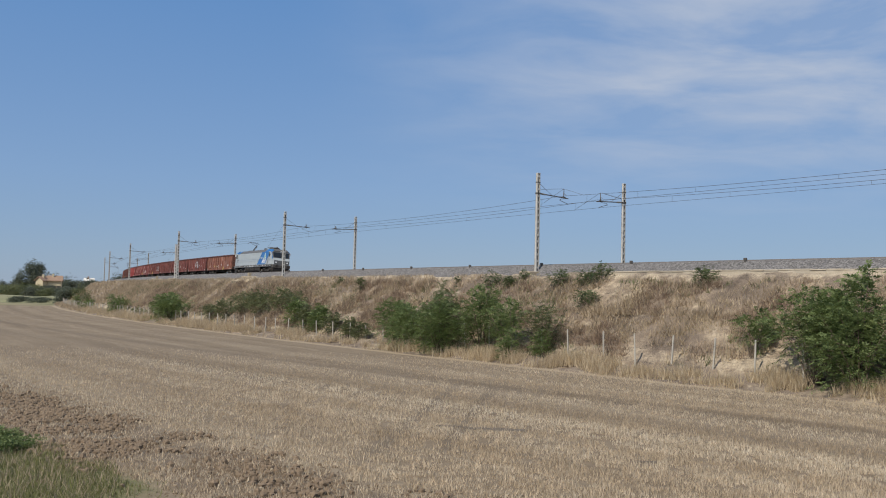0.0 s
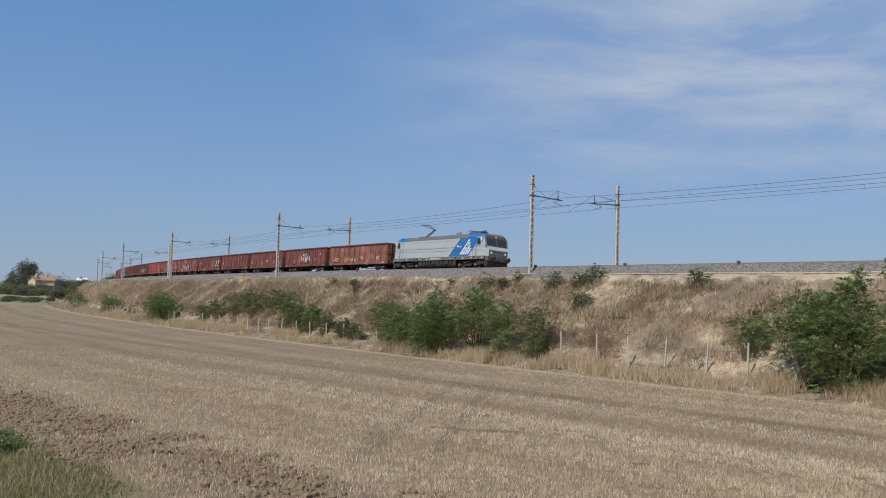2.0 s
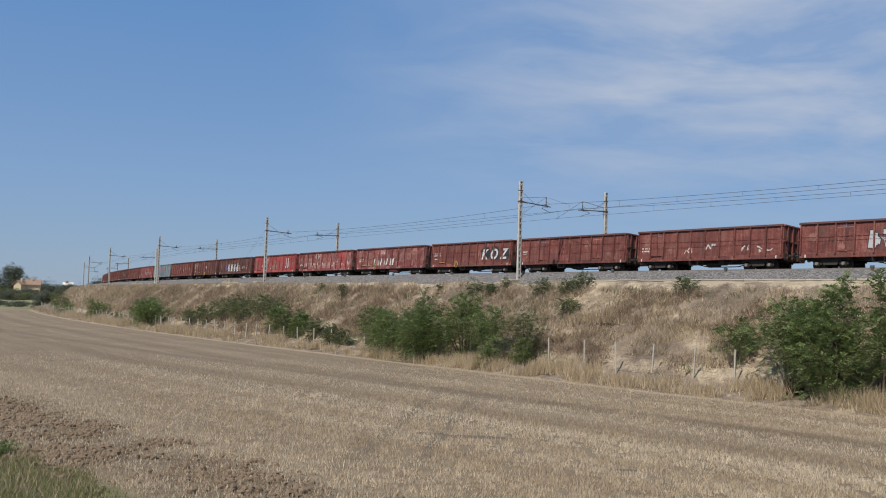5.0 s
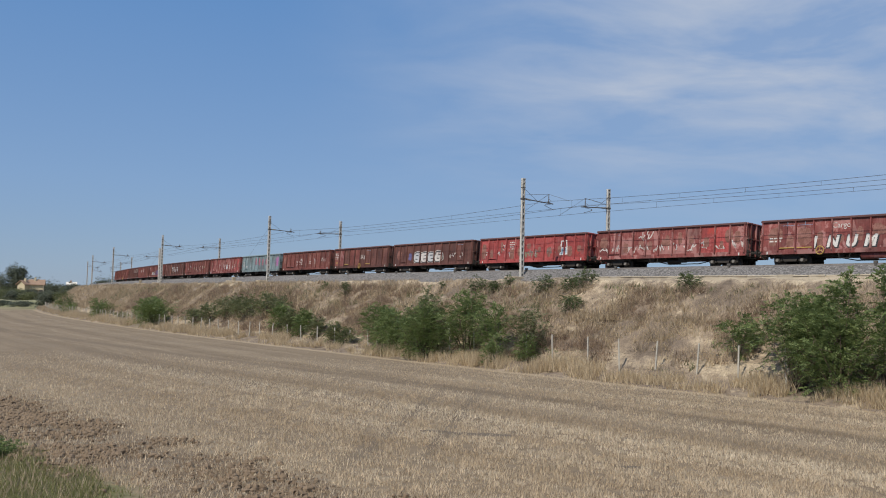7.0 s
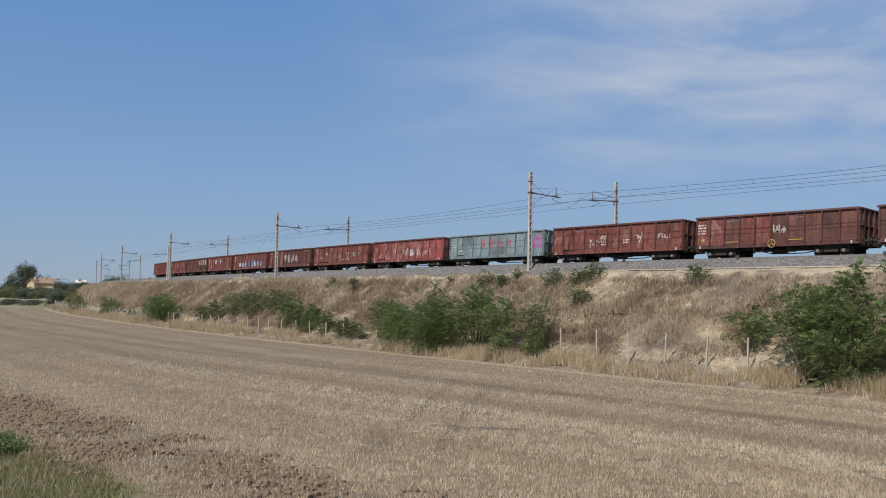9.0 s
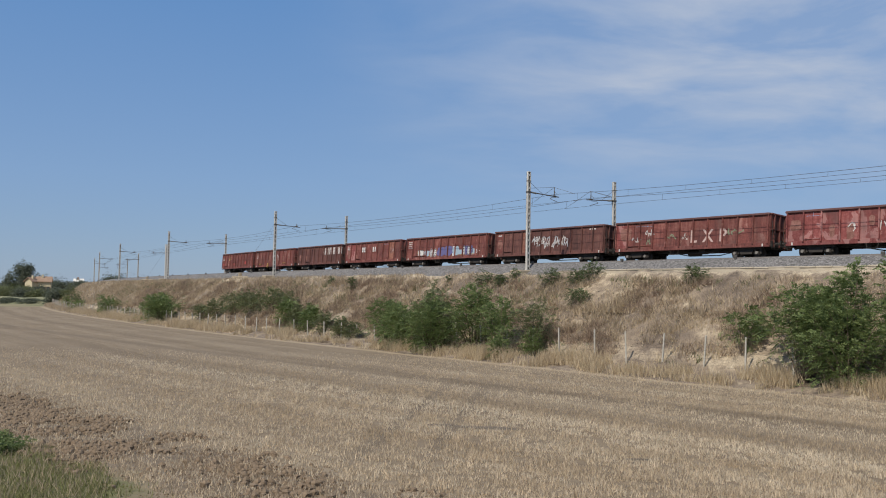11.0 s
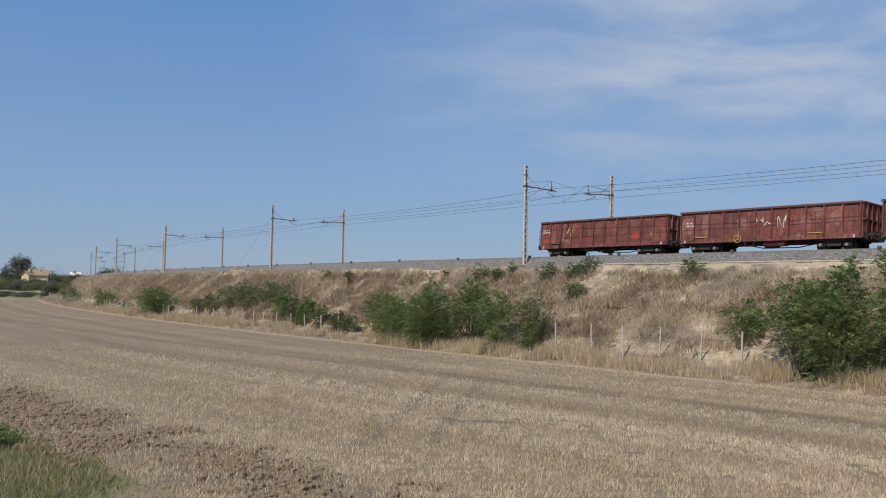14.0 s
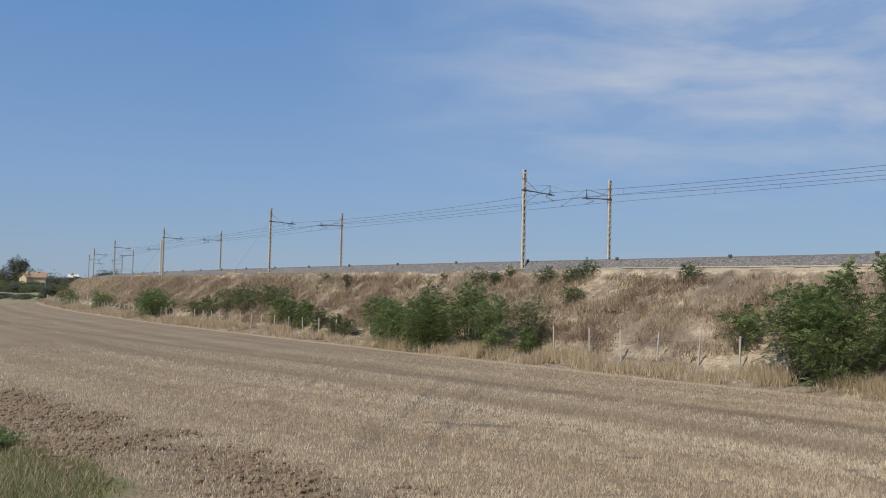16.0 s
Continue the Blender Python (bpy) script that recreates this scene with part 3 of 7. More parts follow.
def anchors():
    """A short second mast beside one of the masts, and stays down to mounded blocks."""
    thing = holder("anchor_mast", line_pose(98.3, -0.1, PLINTH - 0.3), "short grey steel anchor mast beside a taller mast", "mast")
    for y in (-0.12, 0.12):
        part("channel", Shape().box(-0.14, 0.14, y - 0.05, y + 0.05, 0, 6.1, 0.01), MAST, thing)
    for i in range(11):
        part("batten", plate_mesh(), MAST, thing, m=pose(0.146, 0, 0.4 + 0.53 * i))
    part("cap", Shape().box(-0.18, 0.18, -0.2, 0.2, 6.1, 6.16), MAST, thing)
    for s, top in ((56.0, 48.6), (105.5, 98.3)):
        block = holder("anchor_block", line_pose(s, -1.5, 5.8), "sandy concrete anchor block with a wire stay", "foundation", "anchor blocks")
        heap = Shape().prism([(-1.5, -0.7), (1.5, -0.7), (0.95, 0.12), (0.42, 0.5), (-0.42, 0.5), (-0.95, 0.12)], -1.0, 0.8)
        part("base", heap, CONCRETE, block)
        part("post", Shape().box(-0.16, 0.16, -0.3, 0.1, 0.4, 0.95, 0.03), CONCRETE, block)
        run = line_pose(s, -1.5, 5.8).inverted() @ at(top, 0.0, 13.0 if top < 60 else 11.5)
        part("stay_wire", Shape().rod((0, -0.1, 0.9), run, 0.008, 4), WIRE, block)


def cable_trough():
    """A row of concrete cover slabs on a low duct at the foot of the ballast."""
    thing = holder("cable_trough", Matrix.Identity(4), "pale concrete cable trough with cover slabs beside the ballast", "cable trough", kind="structure")
    slab = Shape().box(-0.485, 0.485, -0.24, 0.24, 0.0, 0.08, 0.012).mesh("cover_slab", TROUGH)
    side = Shape().box(-0.5, 0.5, -0.20, 0.20, -0.45, 0.0, 0.01).mesh("duct", TROUGH)
    rng = random.Random(31)
    for i in range(52):
        s = -7.6 - i
        if abs(s + SPAN) < 1.2:
            continue
        lift = rng.uniform(-0.02, 0.02)
        part("duct", side, TROUGH, thing, m=line_pose(s, -1.5, 6.12 + lift))
        part("cover_slab", slab, TROUGH, thing, m=line_pose(s, -1.5, 6.12 + lift) @ pose(0, rng.uniform(-0.02, 0.02), 0, 0, 0, rng.uniform(-1.5, 1.5)))


def overhead_line(o, name):
    thing = holder("overhead_line", Matrix.Identity(4), "thin overhead contact line of messenger, contact wire and droppers", "overhead wires", "overhead wires")
    mes, con = [], []
    for i in range(-3, 9):
        for k in range(12):
            u = k / 12
            s = (i + u) * SPAN
            stag = 0.2 * (1 - 2 * u) * (1 if i % 2 else -1)
            mes.append(at(s, o + stag * 0.4, MESSENGER - 0.46 * 4 * u * (1 - u)))
            con.append(at(s, o + stag, CONTACT - 0.03 * 4 * u * (1 - u)))
    for nm, pts, r in (("messenger_wire", mes, 0.015), ("contact_wire", con, 0.013)):
        sh = Shape()
        for a, b in zip(pts, pts[1:]):
            sh.rod(a, b, r, 4)
        part(nm, sh, WIRE, thing)
    for i in range(-2, 6):
        for k in range(9):
            u = (k + 0.5) / 9
            s = (i + u) * SPAN
            z = MESSENGER - 0.46 * 4 * u * (1 - u)
            part("dropper", Shape().rod(at(s, o, CONTACT - 0.02), at(s, o, z), 0.009, 4), WIRE, thing)


def markers():
    for i in range(-6, 22):
        s = 0.2 + i * 9.66
        thing = holder("marker_post", line_pose(s, 0.72, 6.62), "short dark marker post on the ballast shoulder", "marker", "marker posts")
        part("post", Shape().box(-0.07, 0.07, -0.06, 0.06, -0.15, 0.30, 0.012), IRON, thing)
        part("head", Shape().box(-0.11, 0.11, -0.08, 0.08, 0.30, 0.46, 0.02), IRON, thing)


# ---- fence ----
def fence():
    post = Shape().box(-0.042, 0.042, -0.042, 0.042, -0.6, 1.95, 0.01).mesh("post", POST)
    low_post = Shape().box(-0.042, 0.042, -0.042, 0.042, -0.4, 1.45, 0.01).mesh("post", POST)
    rng = random.Random(4)
    spots = [s for s in np.arange(-37.4, 262, 2.62)]
    thing = holder("field_fence", Matrix.Identity(4), "thin concrete posts with sagging wires along the embankment foot", "fence")
    pts = []
    for s in spots:
        p = at(s + rng.uniform(-0.15, 0.15), -9.7 - 1.1 * min(1, max(0, (s - 5) / 20)) + rng.uniform(-0.06, 0.06), 0.3)
        part("post", post if s < 8 else low_post, POST, thing, m=pose(*p, rng.uniform(-3, 3), rng.uniform(-4, 4), rng.uniform(0, 90)))
        pts.append((p, rng.uniform(0, 1)))
    for h in (0.35, 0.75, 1.15, 1.5):
        sh = Shape()
        for (a, _), (b, _) in zip(pts, pts[1:]):
            mid = (a + b) / 2 + Vector((0, 0, h - 0.06))
            sh.rod(a + Vector((0, 0, h)), mid, 0.004, 3).rod(mid, b + Vector((0, 0, h)), 0.004, 3)
        part("fence_wire", sh, WIRE, thing)


# ---- plants ----
def fronds(rng, blobs, count, length, leaf, pairs=5):
    """Feathered leaves: each a drooping stalk with leaflets on both sides, scattered through ragged lobes (x, y, z, rx, ry, rz)."""
    blobs = np.asarray(blobs, float)
    vol = blobs[:, 3] * blobs[:, 4] * blobs[:, 5]
    which = rng.choice(len(blobs), count, p=vol / vol.sum())
    d = rng.normal(size=(count, 3))
    d /= np.linalg.norm(d, axis=1)[:, None]
    r = rng.uniform(0, 1, count) ** 0.42 * rng.choice([0.85, 1.0, 1.15], count)
    c = blobs[which, :3] + d * r[:, None] * blobs[which, 3:]
    a = d * 0.8 + rng.normal(size=(count, 3)) * 0.55
    a[:, 2] += 0.25
    a /= np.linalg.norm(a, axis=1)[:, None]
    side = np.cross(a, np.array([0, 0, 1.0]) + rng.normal(size=(count, 3)) * 0.25)
    side /= np.linalg.norm(side, axis=1)[:, None]
    ln = length * rng.uniform(0.6, 1.3, count)
    quads = []
    for i in range(pairs):
        u = (i + 0.6) / pairs
        base = c + a * (u * ln)[:, None]
        base[:, 2] -= 0.45 * ln * u * u
        for sg in (-1, 1):
            tip = sg * side * 0.9 + a * 0.45 + rng.normal(size=(count, 3)) * 0.22
            tip[:, 2] -= 0.25
            tip /= np.linalg.norm(tip, axis=1)[:, None]
            k = (leaf * (1.15 - 0.5 * abs(u - 0.4)) * rng.uniform(0.75, 1.3, count))[:, None]
            w = np.cross(tip, rng.normal(size=(count, 3)))
            w /= np.linalg.norm(w, axis=1)[:, None]
            quads.append(np.stack([base, base + tip * k * 0.5 + w * k * 0.24, base + tip * k, base + tip * k * 0.5 - w * k * 0.24], 1))
    v = np.concatenate(quads).reshape(-1, 3)
    return v, np.arange(len(v)).reshape(-1, 4)


def plant(name, base, width, height, seed, count, leaf, mat, label, category, group, lobes=10, shoots=0, low=0.14, trunk=0.035, pairs=5):
    rng = np.random.default_rng(seed)
    thing = holder(name, Matrix.Translation(base), label, category, group)
    blobs = []
    for i in range(int(lobes * 1.7)):
        a, q = rng.uniform(0, 2 * math.pi), rng.uniform(0, 1) ** 0.55
        hh = rng.uniform(low, 0.84)
        r = width * rng.uniform(0.09, 0.20)
        q *= 1.0 - 0.7 * max(0, hh - 0.45)
        reach = max(0.0, width / 2 - r * 0.7)
        blobs.append((q * reach * math.cos(a), q * reach * math.sin(a), hh * height, r, r, height * rng.uniform(0.10, 0.19)))
    for i in range(shoots * 2):
        a, q = rng.uniform(0, 2 * math.pi), rng.uniform(0.1, 0.42) * width
        for k in range(4):
            hh = 0.58 + 0.42 * k / 3
            blobs.append((q * math.cos(a) * (1 + 0.1 * k), q * math.sin(a), hh * height, width * 0.06, width * 0.06, height * 0.07))
    for i, (x, y, zz, rx, *_) in enumerate(blobs[:22]):
        mid = Vector((x * 0.4 + 0.1 * rng.normal() * rx, y * 0.4, zz * 0.5))
        stem = Shape().rod((x * 0.12, y * 0.12, 0), mid, trunk, 6, trunk * 0.7).rod(mid, (x, y, zz), trunk * 0.7, 5, trunk * 0.2)
        part("stem", stem, BARK, thing)
    v, f = fronds(rng, blobs, int(count * 1.9), leaf * 2.9, leaf * 0.76, pairs)
    v[:, 2] = np.maximum(v[:, 2], 0.03)
    ob = part("foliage", raw_mesh("foliage", v, f, mat), mat, thing)
    tagged(ob, kind="stuff")
    return thing


def feathers(rng, c, a, ln, leaf, pairs):
    """Feathered leaves on stalks that start at c, run along a and droop; the leaflets lie in the plane of the stalk."""
    n = len(c)
    a = a / np.linalg.norm(a, axis=1)[:, None]
    side = np.cross(a, np.array([0, 0, 1.0]) + rng.normal(size=(n, 3)) * 0.35)
    side /= np.linalg.norm(side, axis=1)[:, None]
    quads = []
    for i in range(pairs):
        u = (i + 0.7) / pairs
        base = c + a * (u * ln)[:, None]
        base[:, 2] -= 0.5 * ln * u * u
        for sg in (-1, 1):
            tip = sg * side + a * 0.5 + rng.normal(size=(n, 3)) * 0.16
            tip[:, 2] -= 0.22
            tip /= np.linalg.norm(tip, axis=1)[:, None]
            k = (leaf * (1.2 - 0.9 * abs(u - 0.45)) * rng.uniform(0.75, 1.25, n))[:, None]
            w = a + rng.normal(size=(n, 3)) * 0.25
            quads.append(np.stack([base, base + tip * k * 0.5 + w * k * 0.21, base + tip * k, base + tip * k * 0.5 - w * k * 0.21], 1))
    v = np.concatenate(quads).reshape(-1, 3)
    return v, np.arange(len(v)).reshape(-1, 4)


def bush(s, o, width, height, seed, count, leaf, mat, label, limbs=14, bare=0.15, lean=0.0, flat=0.5, pairs=6):
    """A shrub of limbs that rise from one foot and arch outwards, each with twigs and feathered leaves past its bare part."""
    rng = np.random.default_rng(seed)
    thing = holder("bush", line_pose(s, o, bank_z(o) - 0.12), label, "bush", "bushes on the embankment")
    feet, ways = [], []
    for i in range(limbs):
        a, q = rng.uniform(0, 2 * math.pi), rng.uniform(0, 1) ** 0.6
        r = q * width / 2
        top = height * (1 - flat * q * q) * rng.uniform(0.72, 1.0)
        p0 = np.array([0.14 * r * math.cos(a), 0.14 * r * math.sin(a), 0.0])
        p2 = np.array([r * math.cos(a) + lean * top, r * math.sin(a), top])
        p1 = np.array([p2[0] * 0.35, p2[1] * 0.35, top * 0.62])
        curve = lambda u: (1 - u) ** 2 * p0 + 2 * u * (1 - u) * p1 + u * u * p2
        thick = 0.012 + 0.008 * height
        stem = Shape()
        knots = [curve(u) for u in np.linspace(0, 1, 5)]
        for k in range(4):
            stem.rod(knots[k], knots[k + 1], thick * (1 - 0.23 * k), 5, thick * (1 - 0.23 * (k + 1)))
        n = max(3, int(count * 1.9 / limbs))
        u = bare + (1 - bare) * rng.uniform(0, 1, n) ** 0.75
        at_limb = np.array([curve(x) for x in u])
        swell = (width * 0.15 * (1.15 - u))[:, None] + 0.05
        off = rng.normal(size=(n, 3)) * swell * np.array([1, 1, 0.8])
        feet.append(at_limb + off)
        way = off / swell * 0.6 + (p2 - p1) / (np.linalg.norm(p2 - p1) + 0.01) * (0.3 + 0.7 * u)[:, None] + rng.normal(size=(n, 3)) * 0.35
        way[:, 2] += 0.1
        ways.append(way)
        for k in range(3):
            j = rng.integers(n)
            stem.rod(at_limb[j], feet[-1][j], thick * 0.35, 4, thick * 0.15)
        part("stem", stem, BARK, thing)
    c, a = np.concatenate(feet), np.concatenate(ways)
    v, f = feathers(rng, c, a, leaf * 3.2 * rng.uniform(0.6, 1.25, len(c)), leaf * 0.8, pairs)
    v[:, 2] = np.maximum(v[:, 2], 0.05)
    tagged(part("foliage", raw_mesh("foliage", v, f, mat), mat, thing), kind="stuff")
    return thing


def bushes():
    big = "large feathery green shrub growing beside the field fence"
    # the tall clump beside the nearer fence posts
    bush(-32.8, -10.9, 4.4, 4.4, 1, 820, 0.17, LEAF, big, 18, 0.06, 0, 0.3)
    bush(-32.6, -10.5, 2.1, 6.1, 33, 180, 0.19, LEAF, "tall slender green shoots rising from a shrub", 5, 0.5, 0.03, 0.25)
    bush(-34.5, -10.4, 2.3, 6.1, 3, 420, 0.18, LEAF, big, 7, 0.3, 0.06, 0.3)
    bush(-29.9, -9.6, 4.7, 4.5, 2, 720, 0.17, LEAF, big, 16, 0.4, 0.0, 0.25)
    bush(-31.2, -10.2, 3.4, 4.7, 34, 420, 0.17, LEAF, big, 10, 0.34, 0, 0.35)
    bush(-38.3, -10.3, 3.8, 4.9, 35, 600, 0.17, LEAF, big, 12, 0.12)
    bush(-25.8, -8.5, 2.5, 3.0, 4, 150, 0.16, LEAF, "sparse green shrub on the lower slope", 8, 0.36, 0, 0.4)
    # the broad thicket below the first mast
    bush(4.6, -10.2, 4.4, 3.9, 5, 620, 0.16, LEAF, big, 14, 0.08)
    bush(1.0, -10.9, 4.6, 4.3, 6, 760, 0.16, LEAF, big, 15, 0.05)
    bush(-2.8, -11.5, 4.2, 4.2, 7, 760, 0.16, LEAF, big, 15, 0.03)
    bush(-1.0, -9.4, 4.6, 4.9, 16, 520, 0.16, LEAF_DULL, big, 12, 0.2)
    bush(-5.3, -9.8, 4.2, 4.9, 17, 640, 0.16, LEAF, big, 14, 0.12, 0, 0.35)
    bush(-9.0, -10.5, 3.2, 4.5, 8, 430, 0.15, LEAF, "slender dusty green shrub", 9, 0.2, -0.1, 0.3)
    bush(-10.3, -11.5, 1.5, 2.3, 18, 130, 0.14, LEAF, "low dense green shrub at the slope foot", 7, 0.05)
    bush(-11.0, -9.4, 3.0, 3.7, 9, 250, 0.14, LEAF_DULL, "sparse grey-green shrub on the lower slope", 12, 0.3, 0, 0.3)
    bush(-11.6, -9.8, 2.0, 2.0, 19, 170, 0.14, LEAF, "low green shrub on the lower slope", 8, 0.08)
    small = "small green shrub near the embankment crest"
    for k, (s, o, w, h) in enumerate(((0.8, -3.9, 1.7, 1.6), (-1.3, -3.8, 1.2, 1.1), (-2.3, -3.3, 0.9, 1.2), (-6.7, -3.8, 1.8, 1.7), (-9.3, -3.6, 1.8, 1.5), (-10.3, -3.3, 1.6, 1.8), (-11.1, -5.5, 2.0, 1.7), (-19.0, -3.4, 1.7, 1.4), (20.3, -4.5, 1.1, 2.1), (6.0, -3.4, 0.5, 0.7), (26, -3.6, 0.6, 0.9))):
        bush(s, o, w, h * 0.85, 20 + k, int(105 * w), 0.105, LEAF_DARK, small, 13, 0.0, 0, 0.45, 5)
    low = "low green thicket on the dry slope"
    for k, (s, o, w, h, n, mt) in enumerate(((59, -10.8, 6.4, 4.2, 620, LEAF), (63.5, -9.8, 5.0, 3.6, 380, LEAF), (67, -9.6, 4.0, 2.6, 200, LEAF_DULL), (94, -9.8, 4.6, 3.9, 300, LEAF), (98.5, -9.6, 3.4, 2.9, 150, LEAF_DULL), (40.5, -7.6, 5.0, 2.3, 300, LEAF_DULL), (36, -7.6, 5.0, 2.7, 330, LEAF_DULL), (32, -7.2, 4.4, 2.6, 270, LEAF_DULL), (28.5, -7.4, 3.4, 2.2, 180, LEAF_DULL), (44.5, -8.4, 4.0, 2.0, 190, LEAF_DULL), (48.5, -9.0, 3.6, 1.9, 160, LEAF_DULL),
                                             (26, -8.6, 3.4, 2.6, 260, LEAF), (22.8, -9.0, 2.6, 2.4, 190, LEAF_DULL), (20.2, -9.3, 2.9, 2.7, 280, LEAF), (16.8, -9.2, 2.0, 1.8, 120, LEAF_DULL), (12.8, -10.0, 2.0, 1.9, 130, LEAF_DULL), (10.2, -10.2, 1.7, 1.6, 90, LEAF_DULL), (157, -8.7, 5.4, 4.4, 240, LEAF_DULL), (150, -9.6, 4.4, 3.0, 150, LEAF), (134, -9.5, 4.6, 3.0, 180, LEAF_DULL), (124, -10.5, 3.4, 2.4, 120, LEAF), (80, -9.8, 3.0, 1.6, 90, LEAF_DULL))):
        bush(s, o, w, h, 60 + k, n, 0.19, mt, low, 10, 0.06)


def blades(rng, pts, height, width, lean=0.35, tall=1.0):
    """Upright slivers of grass standing on pts (n x 3)."""
    n = len(pts)
    h = height * rng.uniform(0.5, 1.25, n) * tall
    a = rng.uniform(0, 2 * math.pi, n)
    w = width * rng.uniform(0.6, 1.4, n)
    side = np.stack([np.cos(a) * w / 2, np.sin(a) * w / 2, np.zeros(n)], -1)
    tip = pts + np.stack([rng.normal(0, lean, n) * h, rng.normal(0, lean, n) * h, h], -1)
    v = np.stack([pts - side, pts + side, tip], 1).reshape(-1, 3)
    return v, np.arange(3 * n).reshape(-1, 3)


def tufts(rng, centres, per, spread):
    n = len(centres)
    c = np.repeat(centres, per, 0)
    return c + np.concatenate([rng.normal(0, spread, (n * per, 2)), np.zeros((n * per, 1))], 1)


def stuff(name, v, f, mat, label, category):
    tagged(new(name, raw_mesh(name, v, f, mat)), label, category, kind="stuff")


def dry_grass():
    rng = np.random.default_rng(11)
    po, pz = [p[0] for p in PROFILE], [p[1] for p in PROFILE]

    def on_bank(s, o):
        return at_np(s, o, np.interp(o, po, pz) - 0.05)
    # tall straw along the foot of the bank, by the fence
    s = rng.uniform(-48, 120, 5600)
    o = rng.normal(-11.3, 0.75, 5600).clip(-13.0, -9.4)
    lush = np.array([noise.noise((a / 2.2, b / 2.0, 0.5)) for a, b in zip(s, o)])
    keep = lush > np.where(s > 12, 0.05, -0.1)
    c = on_bank(s[keep], o[keep])
    v, f = blades(rng, tufts(rng, c, 14, 0.15), 0.62, 0.036, 0.3, 1 + 1.0 * np.repeat(lush[keep], 14))
    stuff("tall_dry_grass", v, f, STRAW_PALE, "tall straw-coloured dry grass along the embankment foot", "grass")
    # dead brown weeds in rounded clumps
    s = rng.uniform(-46, 90, 5200)
    o = rng.uniform(-9.3, -3.4, 5200)
    thick = np.array([noise.noise((a / 3.4, b / 1.7, 6.5)) for a, b in zip(s, o)])
    keep = thick > -0.06
    c = on_bank(s[keep], o[keep])
    v, f = blades(rng, tufts(rng, c, 26, 0.19), 0.46, 0.03, 0.6, 0.75 + 1.2 * np.repeat(thick[keep], 26))
    stuff("dead_weeds", v, f, DEADWEED, "brown clumps of dead weeds on the slope", "weeds")
    # shorter tufts over the slope, thinner on the bare ribs
    s = rng.uniform(-48, 130, 13000)
    o = rng.uniform(-8.2, -2.5, 13000)
    o = np.where((o > -3.25) & (s < 3), -6.0, o)
    keep = np.array([noise.noise((a / 2.6, b / 2.0, 4.5)) > -0.12 - 0.5 * min(1, max(0, (a - 10) / 25)) for a, b in zip(s, o)])
    c = on_bank(s[keep], o[keep])
    v, f = blades(rng, tufts(rng, c, 9, 0.17), 0.42, 0.05, 0.4)
    stuff("slope_grass", v, f, STRAW, "short dry tufts of grass on the slope", "grass")
    s = rng.uniform(-48, 110, 2600)
    o = rng.uniform(-9.8, -3.2, 2600)
    keep = np.array([noise.noise((a / 5.0, b / 3.0, 9.5)) > 0.12 for a, b in zip(s, o)])
    c = on_bank(s[keep], o[keep])
    v, f = blades(rng, tufts(rng, c, 10, 0.2), 0.4, 0.05, 0.4)
    stuff("slope_weeds", v, f, LEAF_DULL, "patchy grey-green weeds on the slope", "weeds")
    # bleached stalks in loose patches
    s = rng.uniform(-46, 70, 5200)
    o = rng.uniform(-9.6, -3.0, 5200)
    pale = np.array([noise.noise((a / 2.8, b / 1.4, 15.5)) for a, b in zip(s, o)])
    keep = pale > 0.1
    c = on_bank(s[keep], o[keep])
    v, f = blades(rng, tufts(rng, c, 10, 0.22), 0.5, 0.03, 0.4)
    stuff("bleached_stalks", v, f, STRAW_PALE, "bleached dry stalks scattered over the slope", "grass")
    # far part of the bank
    s = rng.uniform(120, 260, 3000)
    o = rng.uniform(-12.4, -2.4, 3000)
    v, f = blades(rng, tufts(rng, on_bank(s, o), 6, 0.3), 0.6, 0.12, 0.35)
    stuff("far_slope_grass", v, f, STRAW, "dry grass on the distant bank", "grass")


def slope_stones():
    rng = np.random.default_rng(21)
    n = 2600
    s, o = rng.normal(-16, 7, n), rng.uniform(-8.8, -3.4, n)
    keep = np.array([noise.noise((a / 2.5, b / 1.6, 12.0)) for a, b in zip(s, o)]) > rng.normal(0.05, 0.15, n)
    s, o = s[keep], o[keep]
    p = at_np(s, o, np.interp(o, [q[0] for q in PROFILE], [q[1] for q in PROFILE]))
    octa = np.array([(1, 0, 0), (-1, 0, 0), (0, 1, 0), (0, -1, 0), (0, 0, 0.8), (0, 0, -0.8)])
    of = np.array([(0, 2, 4), (2, 1, 4), (1, 3, 4), (3, 0, 4), (2, 0, 5), (1, 2, 5), (3, 1, 5), (0, 3, 5)])
    sz = rng.uniform(0.02, 0.06, len(s))
    v = octa[None] * (1 + rng.uniform(-0.4, 0.4, (len(s), 6)))[..., None] * sz[:, None, None] + (p + np.array([0, 0, 0.08]))[:, None]
    stuff("slope_stones", v.reshape(-1, 3), (of[None] + (np.arange(len(s)) * 6)[:, None, None]).reshape(-1, 3), CONCRETE, "pale stones scattered on the bare slope", "stones")


RUTS = ((1.35, 28.65, 2.1, 0.65, -9), (-0.15, 29.1, 1.1, 0.4, -10), (4.9, 23.5, 0.7, 0.35, -8))


